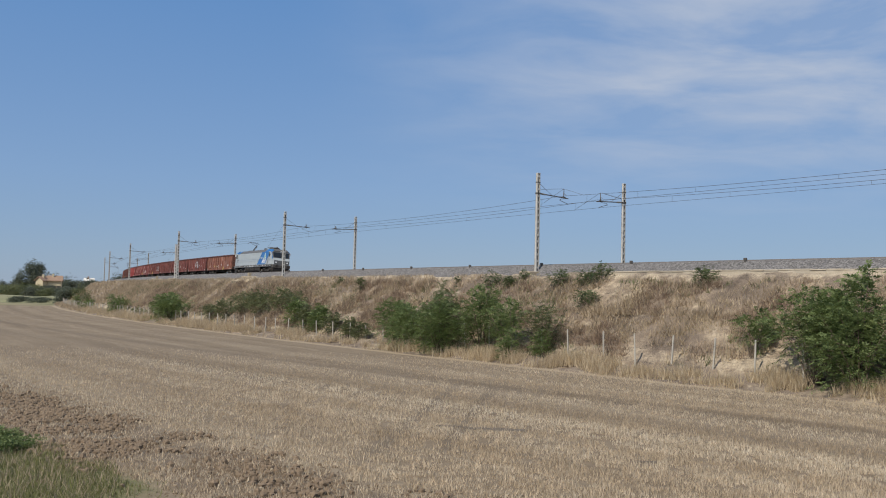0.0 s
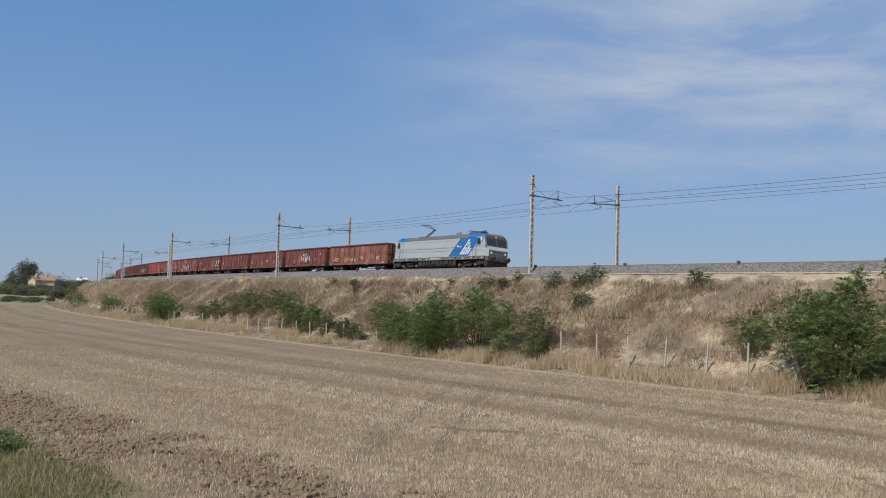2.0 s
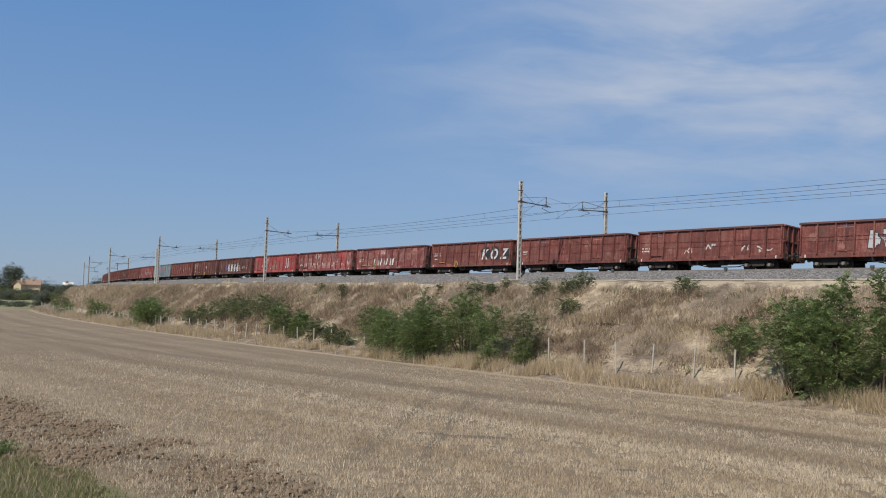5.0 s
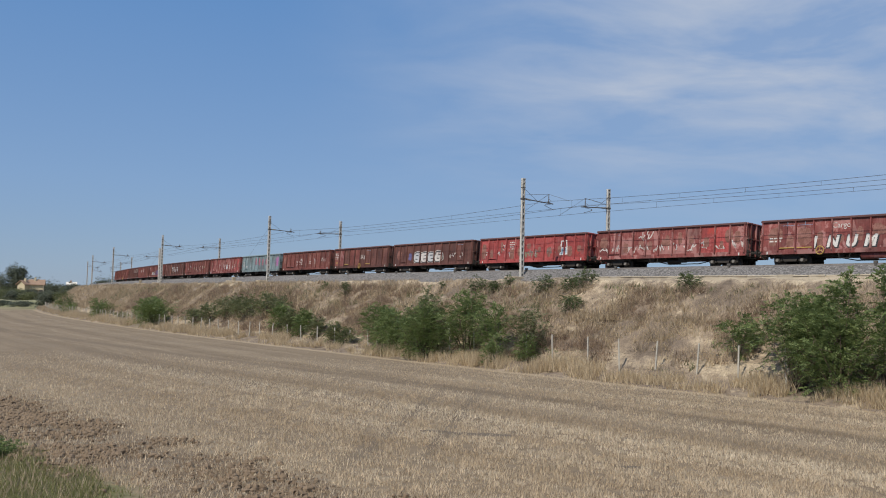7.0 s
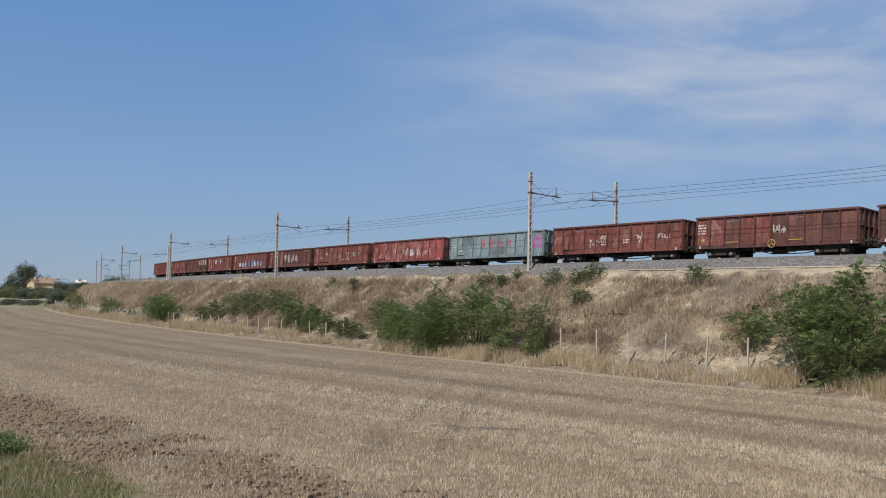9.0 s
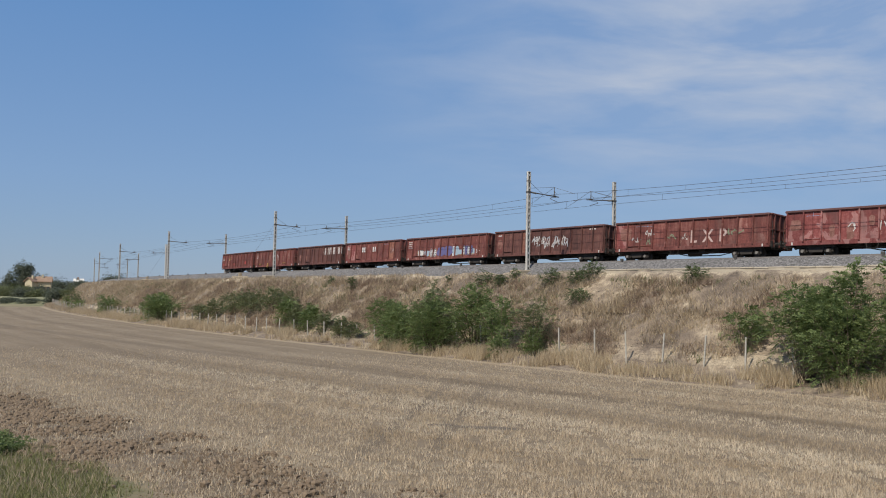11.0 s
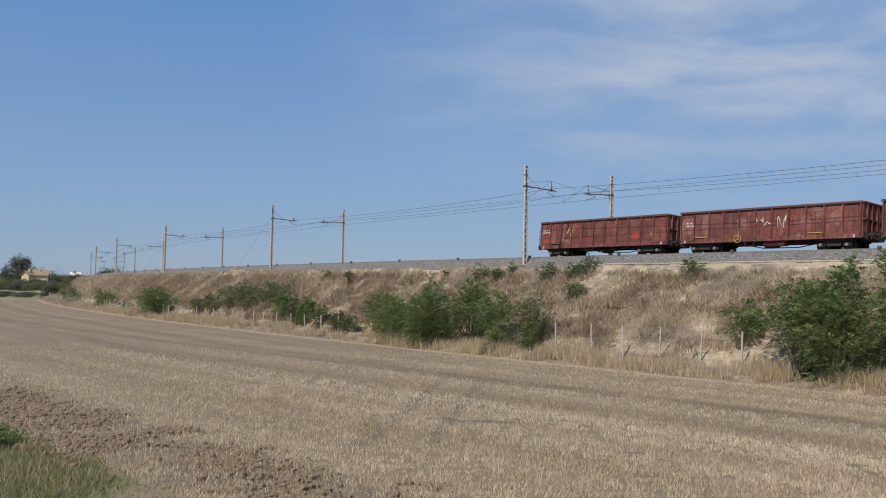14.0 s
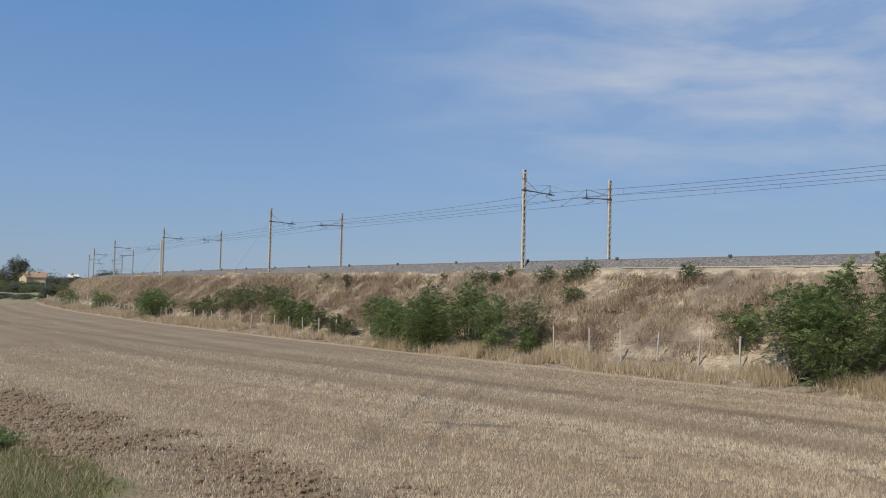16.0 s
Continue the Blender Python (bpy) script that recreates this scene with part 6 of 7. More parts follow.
def wagons():
    rust = "rusty brown open box wagon with ribbed steel sides"
    red = "faded red open box wagon with sprayed graffiti"
    W, C = CHALK, CHROME
    plan = [
        (LONG, "orange", "orange-rust open box wagon with worn ribbed sides", [(-0.8, 1.55, 1.1, 0.5, W, "tag"), (-0.35, 1.5, 1.2, 0.5, LEMON, "tag"), (-0.12, 1.45, 1.0, 0.4, W, "tag"), (0.2, 1.6, 0.9, 0.45, W, "tag"), (0.5, 1.7, 0.7, 0.8, PALERED, "blot"), (-0.85, 2.2, 0.8, 0.9, PALERED, "blot"), (0.7, 1.5, 0.6, 0.4, W, "small"), (-0.55, 1.9, 0.7, 1.0, PALERED, "blot")], (1,), 0.4, False),
        (SHORT, "rust", rust, [(0.0, 1.95, 3.4, 1.1, C, "letters"), (-0.15, 1.75, 1.0, 0.6, C, "tag"), (0.5, 1.7, 0.4, 0.4, W, "tag"), (-0.85, 2.2, 0.6, 0.6, PALERED, "blot"), (0.72, 2.3, 0.3, 0.3, W, "tag")], (2, 7), None, False),
        (SHORT, "rust", rust, [(-0.85, 2.1, 0.6, 1.2, PALERED, "blot"), (-0.88, 1.6, 0.7, 0.6, W, "small"), (-0.25, 1.7, 0.5, 0.7, W, "tag"), (0.05, 1.75, 0.5, 0.6, W, "tag"), (0.55, 1.7, 0.5, 0.6, W, "tag"), (0.75, 1.5, 0.7, 0.5, W, "tag"), (-0.5, 1.65, 0.4, 0.5, PALERED, "blot")], (1,), None, False),
        (SHORT, "rust", rust, [(-0.9, 1.8, 0.5, 0.5, W, "small"), (0.3, 2.2, 0.4, 0.4, PALERED, "blot")], (2, 7), None, False),
        (SHORT, "rust", "brown open box wagon with a large black and silver graffiti", [(0.62, 2.0, 4.3, 1.35, BLACK, "block"), (-0.85, 2.0, 1.0, 0.5, W, "small"), (-0.86, 1.55, 0.7, 0.3, W, "small")], (1,), -0.3, False),
        (LONG, "red", "faded red open box wagon with white sprayed letters", [(-0.85, 2.2, 1.1, 1.0, PALERED, "blot"), (-0.55, 2.0, 1.0, 1.2, PALERED, "blot"), (-0.85, 1.7, 0.9, 0.6, W, "small"), (0.42, 2.1, 1.0, 1.2, PALERED, "blot"), (0.72, 2.2, 1.0, 0.9, PALERED, "blot"), (0.15, 2.3, 0.6, 0.8, PALERED, "blot")], (1, 2), -0.38, True),
        (LONG, "red", red, [(-0.9, 2.2, 0.8, 1.0, PALERED, "blot"), (-0.3, 2.6, 1.1, 0.8, W, "tag")] + [(-0.9 + 0.2 * i, 1.6 + 0.1 * (i % 2), 0.8, 0.55, W, "tag") for i in range(10)] + [(0.8, 2.3, 0.7, 1.0, PALERED, "blot"), (0.0, 2.0, 0.9, 0.6, PALERED, "blot"), (0.6, 2.7, 0.9, 0.5, SIGNAL, "blot")], (1,), None, False),
        (LONG, "bright", "bright red open box wagon with a white sprayed square", [(0.62, 2.0, 1.0, 1.3, WHITE_TAG, "square"), (0.02, 1.6, 1.7, 0.75, BOXGREY, "tag"), (0.04, 1.6, 1.6, 0.7, GREENISH, "tag"), (0.38, 1.75, 0.8, 0.55, BOXGREY, "tag"), (0.39, 1.75, 0.7, 0.5, BOXGREY, "tag"), (-0.35, 2.3, 0.6, 0.9, W, "small"), (-0.15, 1.35, 0.4, 0.2, WHITE_TAG, "small"), (-0.92, 2.0, 0.7, 1.4, PALERED, "blot"), (-0.9, 1.6, 0.6, 0.6, W, "small"), (-0.5, 2.2, 0.6, 0.7, W, "tag"), (-0.62, 1.7, 0.4, 0.5, W, "tag"), (-0.2, 1.8, 0.5, 0.8, PALERED, "blot"), (0.1, 1.6, 0.5, 0.5, W, "tag"), (0.85, 1.6, 0.5, 0.4, SIGNAL, "blot"), (-0.35, 1.6, 0.9, 0.5, W, "tag")], (1,), None, False),
        (LONG, "dark", "dark brown open box wagon with pale graffiti", [(-0.08, 1.72, 5.2, 1.1, CHALK, "bubble"), (-0.85, 2.0, 0.9, 1.0, PALERED, "blot"), (0.55, 1.8, 1.1, 0.6, W, "tag"), (0.75, 1.7, 0.5, 0.6, W, "tag"), (-0.55, 1.8, 0.6, 0.8, VIOLET, "blot")], (1, 9), None, False),
        (SHORT, "dark", "dark brown open box wagon with a red panel", [(-0.92, 2.2, 0.7, 0.9, W, "small"), (0.1, 2.05, 0.9, 0.5, W, "tag"), (-0.9, 1.5, 0.3, 0.2, YELLOW, "blot")], (2, 6), 0.02, False),
        (LONG, "rust", rust, [(-0.9, 2.2, 0.7, 0.9, PALERED, "blot"), (-0.3, 1.7, 0.9, 0.7, W, "tag"), (-0.15, 2.1, 0.7, 0.5, W, "tag"), (-0.14, 1.6, 0.6, 0.4, W, "small"), (0.2, 2.1, 0.6, 1.2, PALERED, "blot"), (0.4, 2.0, 0.6, 0.9, W, "tag"), (0.75, 2.0, 1.0, 0.6, W, "tag"), (0.2, 1.7, 0.6, 0.4, W, "small")], (1, 2), None, False),
        (LONG, "teal", "grey-blue open box wagon with pink sprayed letters", [(-0.9, 1.9, 0.7, 0.8, W, "small"), (-0.75, 1.6, 0.6, 0.4, W, "tag"), (-0.25, 2.3, 0.75, 1.1, PINK, "block"), (-0.06, 2.25, 0.75, 1.0, PINK, "block"), (0.12, 2.2, 0.75, 1.0, PINK, "block"), (0.3, 2.2, 0.75, 1.0, PINK, "block"), (0.87, 2.1, 1.5, 1.5, MAGENTA, "block"), (-0.5, 1.6, 0.4, 0.3, W, "small")], (1,), None, False),
        (LONG, "red", red, [(-0.35, 1.9, 0.4, 0.9, W, "tag"), (0.0, 1.9, 1.2, 0.8, W, "tag"), (0.3, 1.85, 1.2, 0.8, W, "tag"), (0.6, 1.85, 1.4, 0.8, W, "tag"), (-0.9, 2.2, 0.8, 0.8, PALERED, "blot"), (0.15, 1.8, 0.7, 0.8, C, "blot")], (1,), None, False),
        (LONG, "rust", rust, [(-0.85, 2.2, 1.2, 1.1, PALERED, "blot"), (-0.5, 2.2, 0.7, 0.8, W, "tag"), (-0.7, 1.8, 0.7, 0.6, W, "tag"), (-0.5, 1.6, 0.5, 0.5, GREENISH, "tag"), (-0.2, 1.9, 0.7, 0.4, GREENISH, "tag"), (-0.02, 1.85, 0.5, 0.45, W, "tag"), (-0.01, 1.85, 0.5, 0.45, PALERED, "tag"), (-0.06, 1.4, 0.5, 0.4, PALERED, "tag"), (0.58, 1.9, 0.6, 0.7, GREENISH, "tag")], (1, 2), None, False),
        (LONG, "dark", "dark brown open box wagon with grey-white graffiti", [(-0.1, 2.0, 2.3, 1.2, C, "tag"), (-0.1, 2.05, 2.0, 1.0, W, "tag"), (0.25, 1.95, 1.8, 1.1, C, "tag"), (0.22, 2.0, 1.6, 0.9, W, "tag"), (-0.9, 2.0, 0.7, 0.9, PALERED, "blot"), (-0.9, 2.7, 0.6, 0.3, W, "small"), (0.8, 2.8, 0.7, 0.25, W, "small")], (1,), None, False),
        (LONG, "rust", "rusty brown open box wagon with violet and white graffiti", [(-0.66, 1.5, 0.5, 0.5, LEMON, "block"), (-0.6, 1.55, 0.7, 0.6, WHITE_TAG, "letters"), (-0.44, 1.5, 1.0, 0.6, SKYBLUE, "blot"), (-0.28, 1.55, 1.1, 0.7, WHITE_TAG, "bubble"), (-0.27, 1.55, 1.2, 0.6, PINK, "tag"), (-0.08, 1.62, 1.5, 0.95, VIOLET, "blot"), (0.1, 1.68, 1.6, 1.0, VIOLET, "blot"), (0.0, 1.6, 0.8, 0.5, PINK, "tag"), (0.21, 1.6, 0.14, 1.0, WHITE_TAG, "bars"), (0.28, 1.65, 1.1, 0.95, SKYBLUE, "blot"), (0.38, 1.5, 0.9, 0.5, SKYBLUE, "blot"), (0.56, 1.65, 1.7, 0.8, VIOLET, "bubble"), (0.66, 1.5, 1.0, 0.6, SKYBLUE, "blot"), (0.62, 1.6, 1.6, 0.7, W, "tag"), (0.8, 1.5, 0.4, 0.4, WHITE_TAG, "tag"), (-0.9, 2.4, 0.7, 0.8, W, "small"), (-0.45, 1.26, 3.0, 0.07, YELLOW, "bars"), (0.5, 1.26, 3.0, 0.07, YELLOW, "bars")], (1, 2), None, False),
        (SHORT, "rust", "rusty brown open box wagon with white stencilled lettering", [(-0.33, 2.3, 1.3, 0.55, WHITE_TAG, "bars"), (0.06, 2.3, 1.2, 0.55, WHITE_TAG, "bars"), (0.68, 2.1, 0.7, 0.8, PALERED, "blot"), (0.68, 2.2, 0.5, 0.6, W, "tag"), (-0.88, 1.9, 0.7, 1.2, PALERED, "blot"), (-0.9, 2.4, 0.5, 0.6, W, "small"), (-0.6, 1.6, 0.6, 0.4, PALERED, "blot")], (2, 7), None, False),
        (SHORT, "dark", "dark brown open box wagon with bold white lettering", [(0.58, 2.45, 5.0, 0.85, W, "bars"), (-0.85, 1.8, 0.9, 0.9, PALERED, "blot"), (-0.6, 1.7, 0.6, 0.6, PALERED, "blot")], (2, 7), None, False),
        (LONG, "rust", red, [(-0.9, 2.1, 1.2, 1.3, PALERED, "blot"), (-0.68, 2.1, 0.7, 1.4, PALERED, "blot"), (-0.88, 2.15, 0.6, 0.5, W, "small"), (-0.25, 2.1, 0.8, 0.9, PALERED, "blot"), (-0.02, 2.2, 0.9, 0.8, W, "tag"), (0.2, 2.2, 0.6, 0.9, W, "tag"), (0.45, 2.0, 0.8, 1.0, PALERED, "blot"), (0.75, 2.2, 0.8, 1.0, PALERED, "blot")], (1, 8), -0.28, True),
        (LONG, "rust", "rusty red open box wagon at the tail of the train", [(-0.9, 2.2, 0.9, 0.6, W, "small"), (-0.9, 1.55, 0.6, 0.4, SIGNAL, "blot"), (0.55, 1.65, 0.9, 0.5, SIGNAL, "blot"), (-0.2, 1.5, 0.7, 0.4, SIGNAL, "tag"), (-0.5, 2.3, 0.6, 0.7, LEMON, "tag"), (0.8, 1.7, 0.6, 0.3, PALERED, "blot")], (1,), None, False),
    ]
    faded = random.Random(8)
    for k in (5, 6, 7, 12):
        plan[k][3].extend((-0.91 + 0.182 * i + faded.uniform(-0.03, 0.03), faded.uniform(1.6, 2.3), faded.uniform(0.3, 0.7), faded.uniform(0.5, 1.1), PALERED, "blot") for i in range(11) if faded.random() < 0.75)
    u = 84.1
    for k, (ln, paint, label, marks, doors, wheel, tank) in enumerate(plan):
        w = wagon(u, ln, paint, label, marks, doors, wheel, tank, {9: {0: "rust", 1: "red", 3: "rust", 4: "rust"}, 12: {10: "bright", 9: "bright"}, 6: {8: "bright", 9: "bright"}, 14: {0: "rust", 3: "orange"}, 16: {0: "red", 1: "red", 8: "orange"}, 13: {0: "red"}}.get(k))
        if k == 4:
            for i, ch in enumerate("KOZ"):
                lettered(w, ch, 2.3 + 1.4 * i, 1.5, 1.3, -1.418, WHITE_TAG, 0.04)
        if k == 5:
            for i, ch in enumerate("INUM"):
                lettered(w, ch, -3.15 + 1.24 * i, 1.28, 0.98, -1.416, WHITE_TAG, 0.05)
                lettered(w, ch, -3.12 + 1.24 * i, 1.25, 1.03, -1.411, BLACK, 0.11)
            lettered(w, "Cargo", -1.3, 2.5, 0.5, -1.412, CHALK, 0.0)
        if k == 13:
            for i, ch in enumerate("LXP"):
                lettered(w, ch, 0.64 + 1.28 * i, 1.37, 1.3, -1.414, PALEPINK, 0.02, 0.0)
        u += ln


# ---- locomotive ----
SILVER = stained("light_grey_loco_paint", [(0.3, (0.298, 0.328, 0.34)), (0.7, (0.361, 0.391, 0.399))], 0.8, 9, 0.32, 0.0, 0.05, 0.004)
BLUE = stained("bright_blue_loco_paint", [(0.3, (0.0151, 0.105, 0.311)), (0.7, (0.0218, 0.139, 0.37))], 0.8, 9, 0.32, 0.0, 0.05, 0.004)
WHITE = stained("white_loco_paint", [(0.3, (0.571, 0.571, 0.563)), (0.7, (0.672, 0.672, 0.664))], 1, 9, 0.35, 0.0, 0.04, 0.004)
GREEN = stained("pale_green_loco_paint", [(0.3, (0.151, 0.353, 0.277)), (0.7, (0.235, 0.437, 0.353))], 1, 9, 0.35, 0.0, 0.04, 0.004)
ROOFGREY = stained("dusty_roof_grey", [(0.3, (0.0714, 0.0722, 0.0756)), (0.7, (0.118, 0.118, 0.119))], 1, 9, 0.7)
SKIRT = stained("grey_loco_skirt", [(0.3, (0.0808, 0.0808, 0.0808)), (0.7, (0.134, 0.134, 0.132))], 1, 9, 0.6)
PANE, _pn, _pl, _pb = material("dark_cab_glass", 0.06)
_pb.inputs["Base Color"].default_value = (0.012, 0.016, 0.02, 1)
LENS = stained("lamp_glass", [(0.3, (0.62, 0.62, 0.6)), (0.7, (0.8, 0.8, 0.78))], 3, 9, 0.15)


def locomotive(u0):
    thing = holder("electric_locomotive", Matrix.Identity(4), "light grey and blue four-axle electric freight locomotive", "locomotive")
    TRAIN.append((thing, u0 + 18.95 / 2))
    hw, hl = 1.48, 8.9
    # hull: rings of a half section, drawn along x; tapered cab ends
    def ring(x, w, zb, zs, zr):
        return [(x, -w, zb), (x, -w, zs), (x, -w + 0.28, zs + (zr - zs) * 0.62), (x, -w + 0.75, zr), (x, w - 0.75, zr), (x, w - 0.28, zs + (zr - zs) * 0.62), (x, w, zs), (x, w, zb)]

    def hull(name, rings, mat, caps):
        s = Shape()
        k = len(rings[0])
        for r in rings:
            s.v += r
        for i in range(len(rings) - 1):
            s.f += [(i * k + j, i * k + (j + 1) % k, (i + 1) * k + (j + 1) % k, (i + 1) * k + j) for j in range(k)]
        if caps[0]:
            s.f.append(tuple(range(k)))
        if caps[1]:
            s.f.append(tuple(range((len(rings) - 1) * k, len(rings) * k)))
        return part(name, s, mat, thing)

    ZB, ZS, ZR = 1.32, 3.30, 3.72
    hull("machine_room", [ring(-6.75, hw, ZB, ZS, ZR - 0.1), ring(6.75, hw, ZB, ZS, ZR - 0.1)], SILVER, (True, True))
    for sg in (-1, 1):
        # cab below the roof, nose raked and drawn in
        cab = Shape()
        stations = [(6.75, hw, ZB, 3.34), (7.45, hw, ZB, 3.34), (7.94, hw - 0.05, ZB, 3.30), (8.28, hw - 0.18, ZB, 2.35), (8.50, hw - 0.32, ZB, 1.98)]
        for x, w, zb, zt in stations:
            cab.v += [(sg * x, -w, zb), (sg * x, -w, zt), (sg * x, w, zt), (sg * x, w, zb)]
        n = len(stations)
        cab.f += [(4 * i + j, 4 * i + (j + 1) % 4, 4 * i + 4 + (j + 1) % 4, 4 * i + 4 + j) for i in range(n - 1) for j in range(4)]
        cab.f += [(0, 1, 2, 3), tuple(4 * (n - 1) + j for j in range(4))]
        c = part("cab", cab, SILVER, thing)
        roof = Shape()
        for x, w, zt in ((6.75, hw, ZR + 0.06), (7.25, hw, ZR + 0.06), (7.7, hw - 0.05, ZR - 0.02), (7.94, hw - 0.08, 3.5)):
            roof.v += [(sg * x, -w - 0.004, 3.30), (sg * x, -w + 0.16, zt - 0.14), (sg * x, -w + 0.62, zt), (sg * x, w - 0.62, zt), (sg * x, w - 0.16, zt - 0.14), (sg * x, w + 0.004, 3.30)]
        roof.f += [(6 * i + j, 6 * i + (j + 1) % 6, 6 * i + 6 + (j + 1) % 6, 6 * i + 6 + j) for i in range(3) for j in range(6)]
        roof.f += [tuple(range(6)), tuple(range(18, 24))]
        part("cab_roof", roof, BLUE, thing, "bright blue cab roof")
        # windscreen in the raked face
        a, b = Vector((sg * 7.97, 0, 3.22)), Vector((sg * 8.255, 0, 2.42))
        part("front_mask", Shape().add([(sg * 7.962, -1.36, 3.27), (sg * 7.962, 1.36, 3.27), (sg * 8.292, 1.27, 2.345), (sg * 8.292, -1.27, 2.345), (sg * 7.9, -1.36, 3.25), (sg * 7.9, 1.36, 3.25), (sg * 8.2, 1.27, 2.32), (sg * 8.2, -1.27, 2.32)], [(0, 1, 2, 3), (7, 6, 5, 4), (0, 4, 5, 1), (1, 5, 6, 2), (2, 6, 7, 3), (3, 7, 4, 0)]), ROOFGREY, c, "dark grey windscreen surround")
        # plate darker than the cab paint: the nose's shade is in its colour
        part("shaded_nose_panel", Shape().box(sg * 8.49 - 0.02, sg * 8.49 + 0.02, -1.12, 1.12, ZB + 0.02, 1.96, 0.006), SKIRT, c, "lower nose panel with shade put into its grey")
        nrm = Vector((sg * 0.92, 0, 0.36)) * 0.022
        for y0, y1 in ((-1.16, -0.05), (0.05, 1.16)):
            q = [a + nrm + Vector((0, y0 * 1.02, 0)), a + nrm + Vector((0, y1 * 1.02, 0)), b + nrm + Vector((0, y1, 0)), b + nrm + Vector((0, y0, 0))]
            back = [p - nrm * 3 for p in q]
            ws = Shape().add(q + back, [(0, 1, 2, 3), (7, 6, 5, 4), (0, 4, 5, 1), (1, 5, 6, 2), (2, 6, 7, 3), (3, 7, 4, 0)])
            part("windscreen", ws, PANE, c, "dark glass windscreen")
        for y in (-1, 1):
            # blue corner strip beside the windscreen
            strip = Shape().add([(sg * 7.75, y * (hw - 0.01), 3.3), (sg * 7.96, y * (hw - 0.05), 3.3), (sg * 8.36, y * (hw - 0.20), 2.2), (sg * 8.2, y * (hw - 0.12), 2.2),
                                 (sg * 7.7, y * (hw - 0.2), 3.3), (sg * 7.86, y * (hw - 0.25), 3.3), (sg * 8.22, y * (hw - 0.4), 2.2), (sg * 8.1, y * (hw - 0.3), 2.2)], [(0, 1, 2, 3), (7, 6, 5, 4), (0, 4, 5, 1), (1, 5, 6, 2), (2, 6, 7, 3), (3, 7, 4, 0)])
            part("corner_strip", strip, BLUE, c)
            part("side_window", Shape().prism([(sg * 7.08, 2.54), (sg * 7.42, 2.54), (sg * 7.50, 2.60), (sg * 7.50, 2.72), (sg * 7.40, 3.10), (sg * 7.30, 3.19), (sg * 7.14, 3.19), (sg * 7.04, 3.08), (sg * 7.02, 2.62)], y * (hw + 0.008), y * (hw - 0.02)), PANE, c, "dark cab side window")
            part("window_frame", Shape().prism([(sg * 7.05, 2.49), (sg * 7.45, 2.49), (sg * 7.55, 2.58), (sg * 7.55, 2.73), (sg * 7.44, 3.13), (sg * 7.33, 3.24), (sg * 7.11, 3.24), (sg * 6.99, 3.10), (sg * 6.97, 2.58)], y * (hw + 0.004), y * (hw - 0.02)), SKIRT, c)
            part("cab_door", Shape().box(sg * 6.62 - 0.22, sg * 6.62 + 0.22, y * (hw + 0.002) - 0.002, y * (hw + 0.002) + 0.002, ZB + 0.02, 3.24), SILVER, c)
            part("door_seam", Shape().box(sg * 6.85 - 0.012, sg * 6.85 + 0.012, y * (hw + 0.004) - 0.004, y * (hw + 0.004) + 0.004, ZB, 3.26), IRON, c)
            part("door_seam", Shape().box(sg * 6.38 - 0.012, sg * 6.38 + 0.012, y * (hw + 0.004) - 0.004, y * (hw + 0.004) + 0.004, ZB, 3.26), IRON, c)
            part("headlight", Shape().rod((sg * 8.4, y * 0.85, 1.66), (sg * 8.535, y * 0.85, 1.66), 0.12, 12), LENS, c, "round clear headlight")
            part("mirror", Shape().box(sg * 7.74 - 0.05, sg * 7.74 + 0.05, y * (hw + 0.02), y * (hw + 0.10), 2.9, 3.3, 0.02), WHITE, c, "white side camera housing")
        part("headlight", Shape().rod((sg * 7.85, 0, 3.42), (sg * 7.99, 0, 3.40), 0.11, 12), LENS, c)
        part("nose_hood", Shape().add([(sg * 8.30, -1.29, 2.335), (sg * 8.30, 1.29, 2.335), (sg * 8.52, 1.15, 1.97), (sg * 8.52, -1.15, 1.97), (sg * 8.22, -1.29, 2.30), (sg * 8.22, 1.29, 2.30), (sg * 8.42, 1.15, 1.95), (sg * 8.42, -1.15, 1.95)], [(0, 1, 2, 3), (7, 6, 5, 4), (0, 4, 5, 1), (1, 5, 6, 2), (2, 6, 7, 3), (3, 7, 4, 0)]), SILVER, c)
        part("brow", Shape().add([(sg * 7.30, -1.1, 3.80), (sg * 7.30, 1.1, 3.80), (sg * 7.72, 1.05, 3.715), (sg * 7.72, -1.05, 3.715), (sg * 7.97, 1.1, 3.50), (sg * 7.97, -1.1, 3.50), (sg * 7.97, 1.3, 3.31), (sg * 7.97, -1.3, 3.31)], [(0, 1, 2, 3), (3, 2, 4, 5), (5, 4, 6, 7)]), ROOFGREY, c, "dusty grey brow above the windscreen")
        part("nose_band", Shape().box(sg * 8.48 - 0.03, sg * 8.48 + 0.05, -1.0, 1.0, 1.78, 1.94, 0.02), SKIRT, c)
        part("buffer_beam", Shape().box(sg * 8.28 - 0.28, sg * 8.28 + 0.28, -1.36, 1.36, 0.80, 1.30, 0.06), IRON, thing)
        part("plough", Shape().prism([(sg * 8.0, 0.3), (sg * 8.42, 0.28), (sg * 8.5, 0.6), (sg * 8.4, 0.82), (sg * 8.0, 0.82)], -1.25, 1.25), UNDER, thing, "dark snow plough under the nose")
        bogie(thing, sg * 5.2, 2.6)
        for x in (-0.62, 0.62):
            part("traction_motor", Shape().box(sg * 5.2 + x - 0.56, sg * 5.2 + x + 0.56, -0.6, 0.6, 0.26, 0.97, 0.06), UNDER, thing)
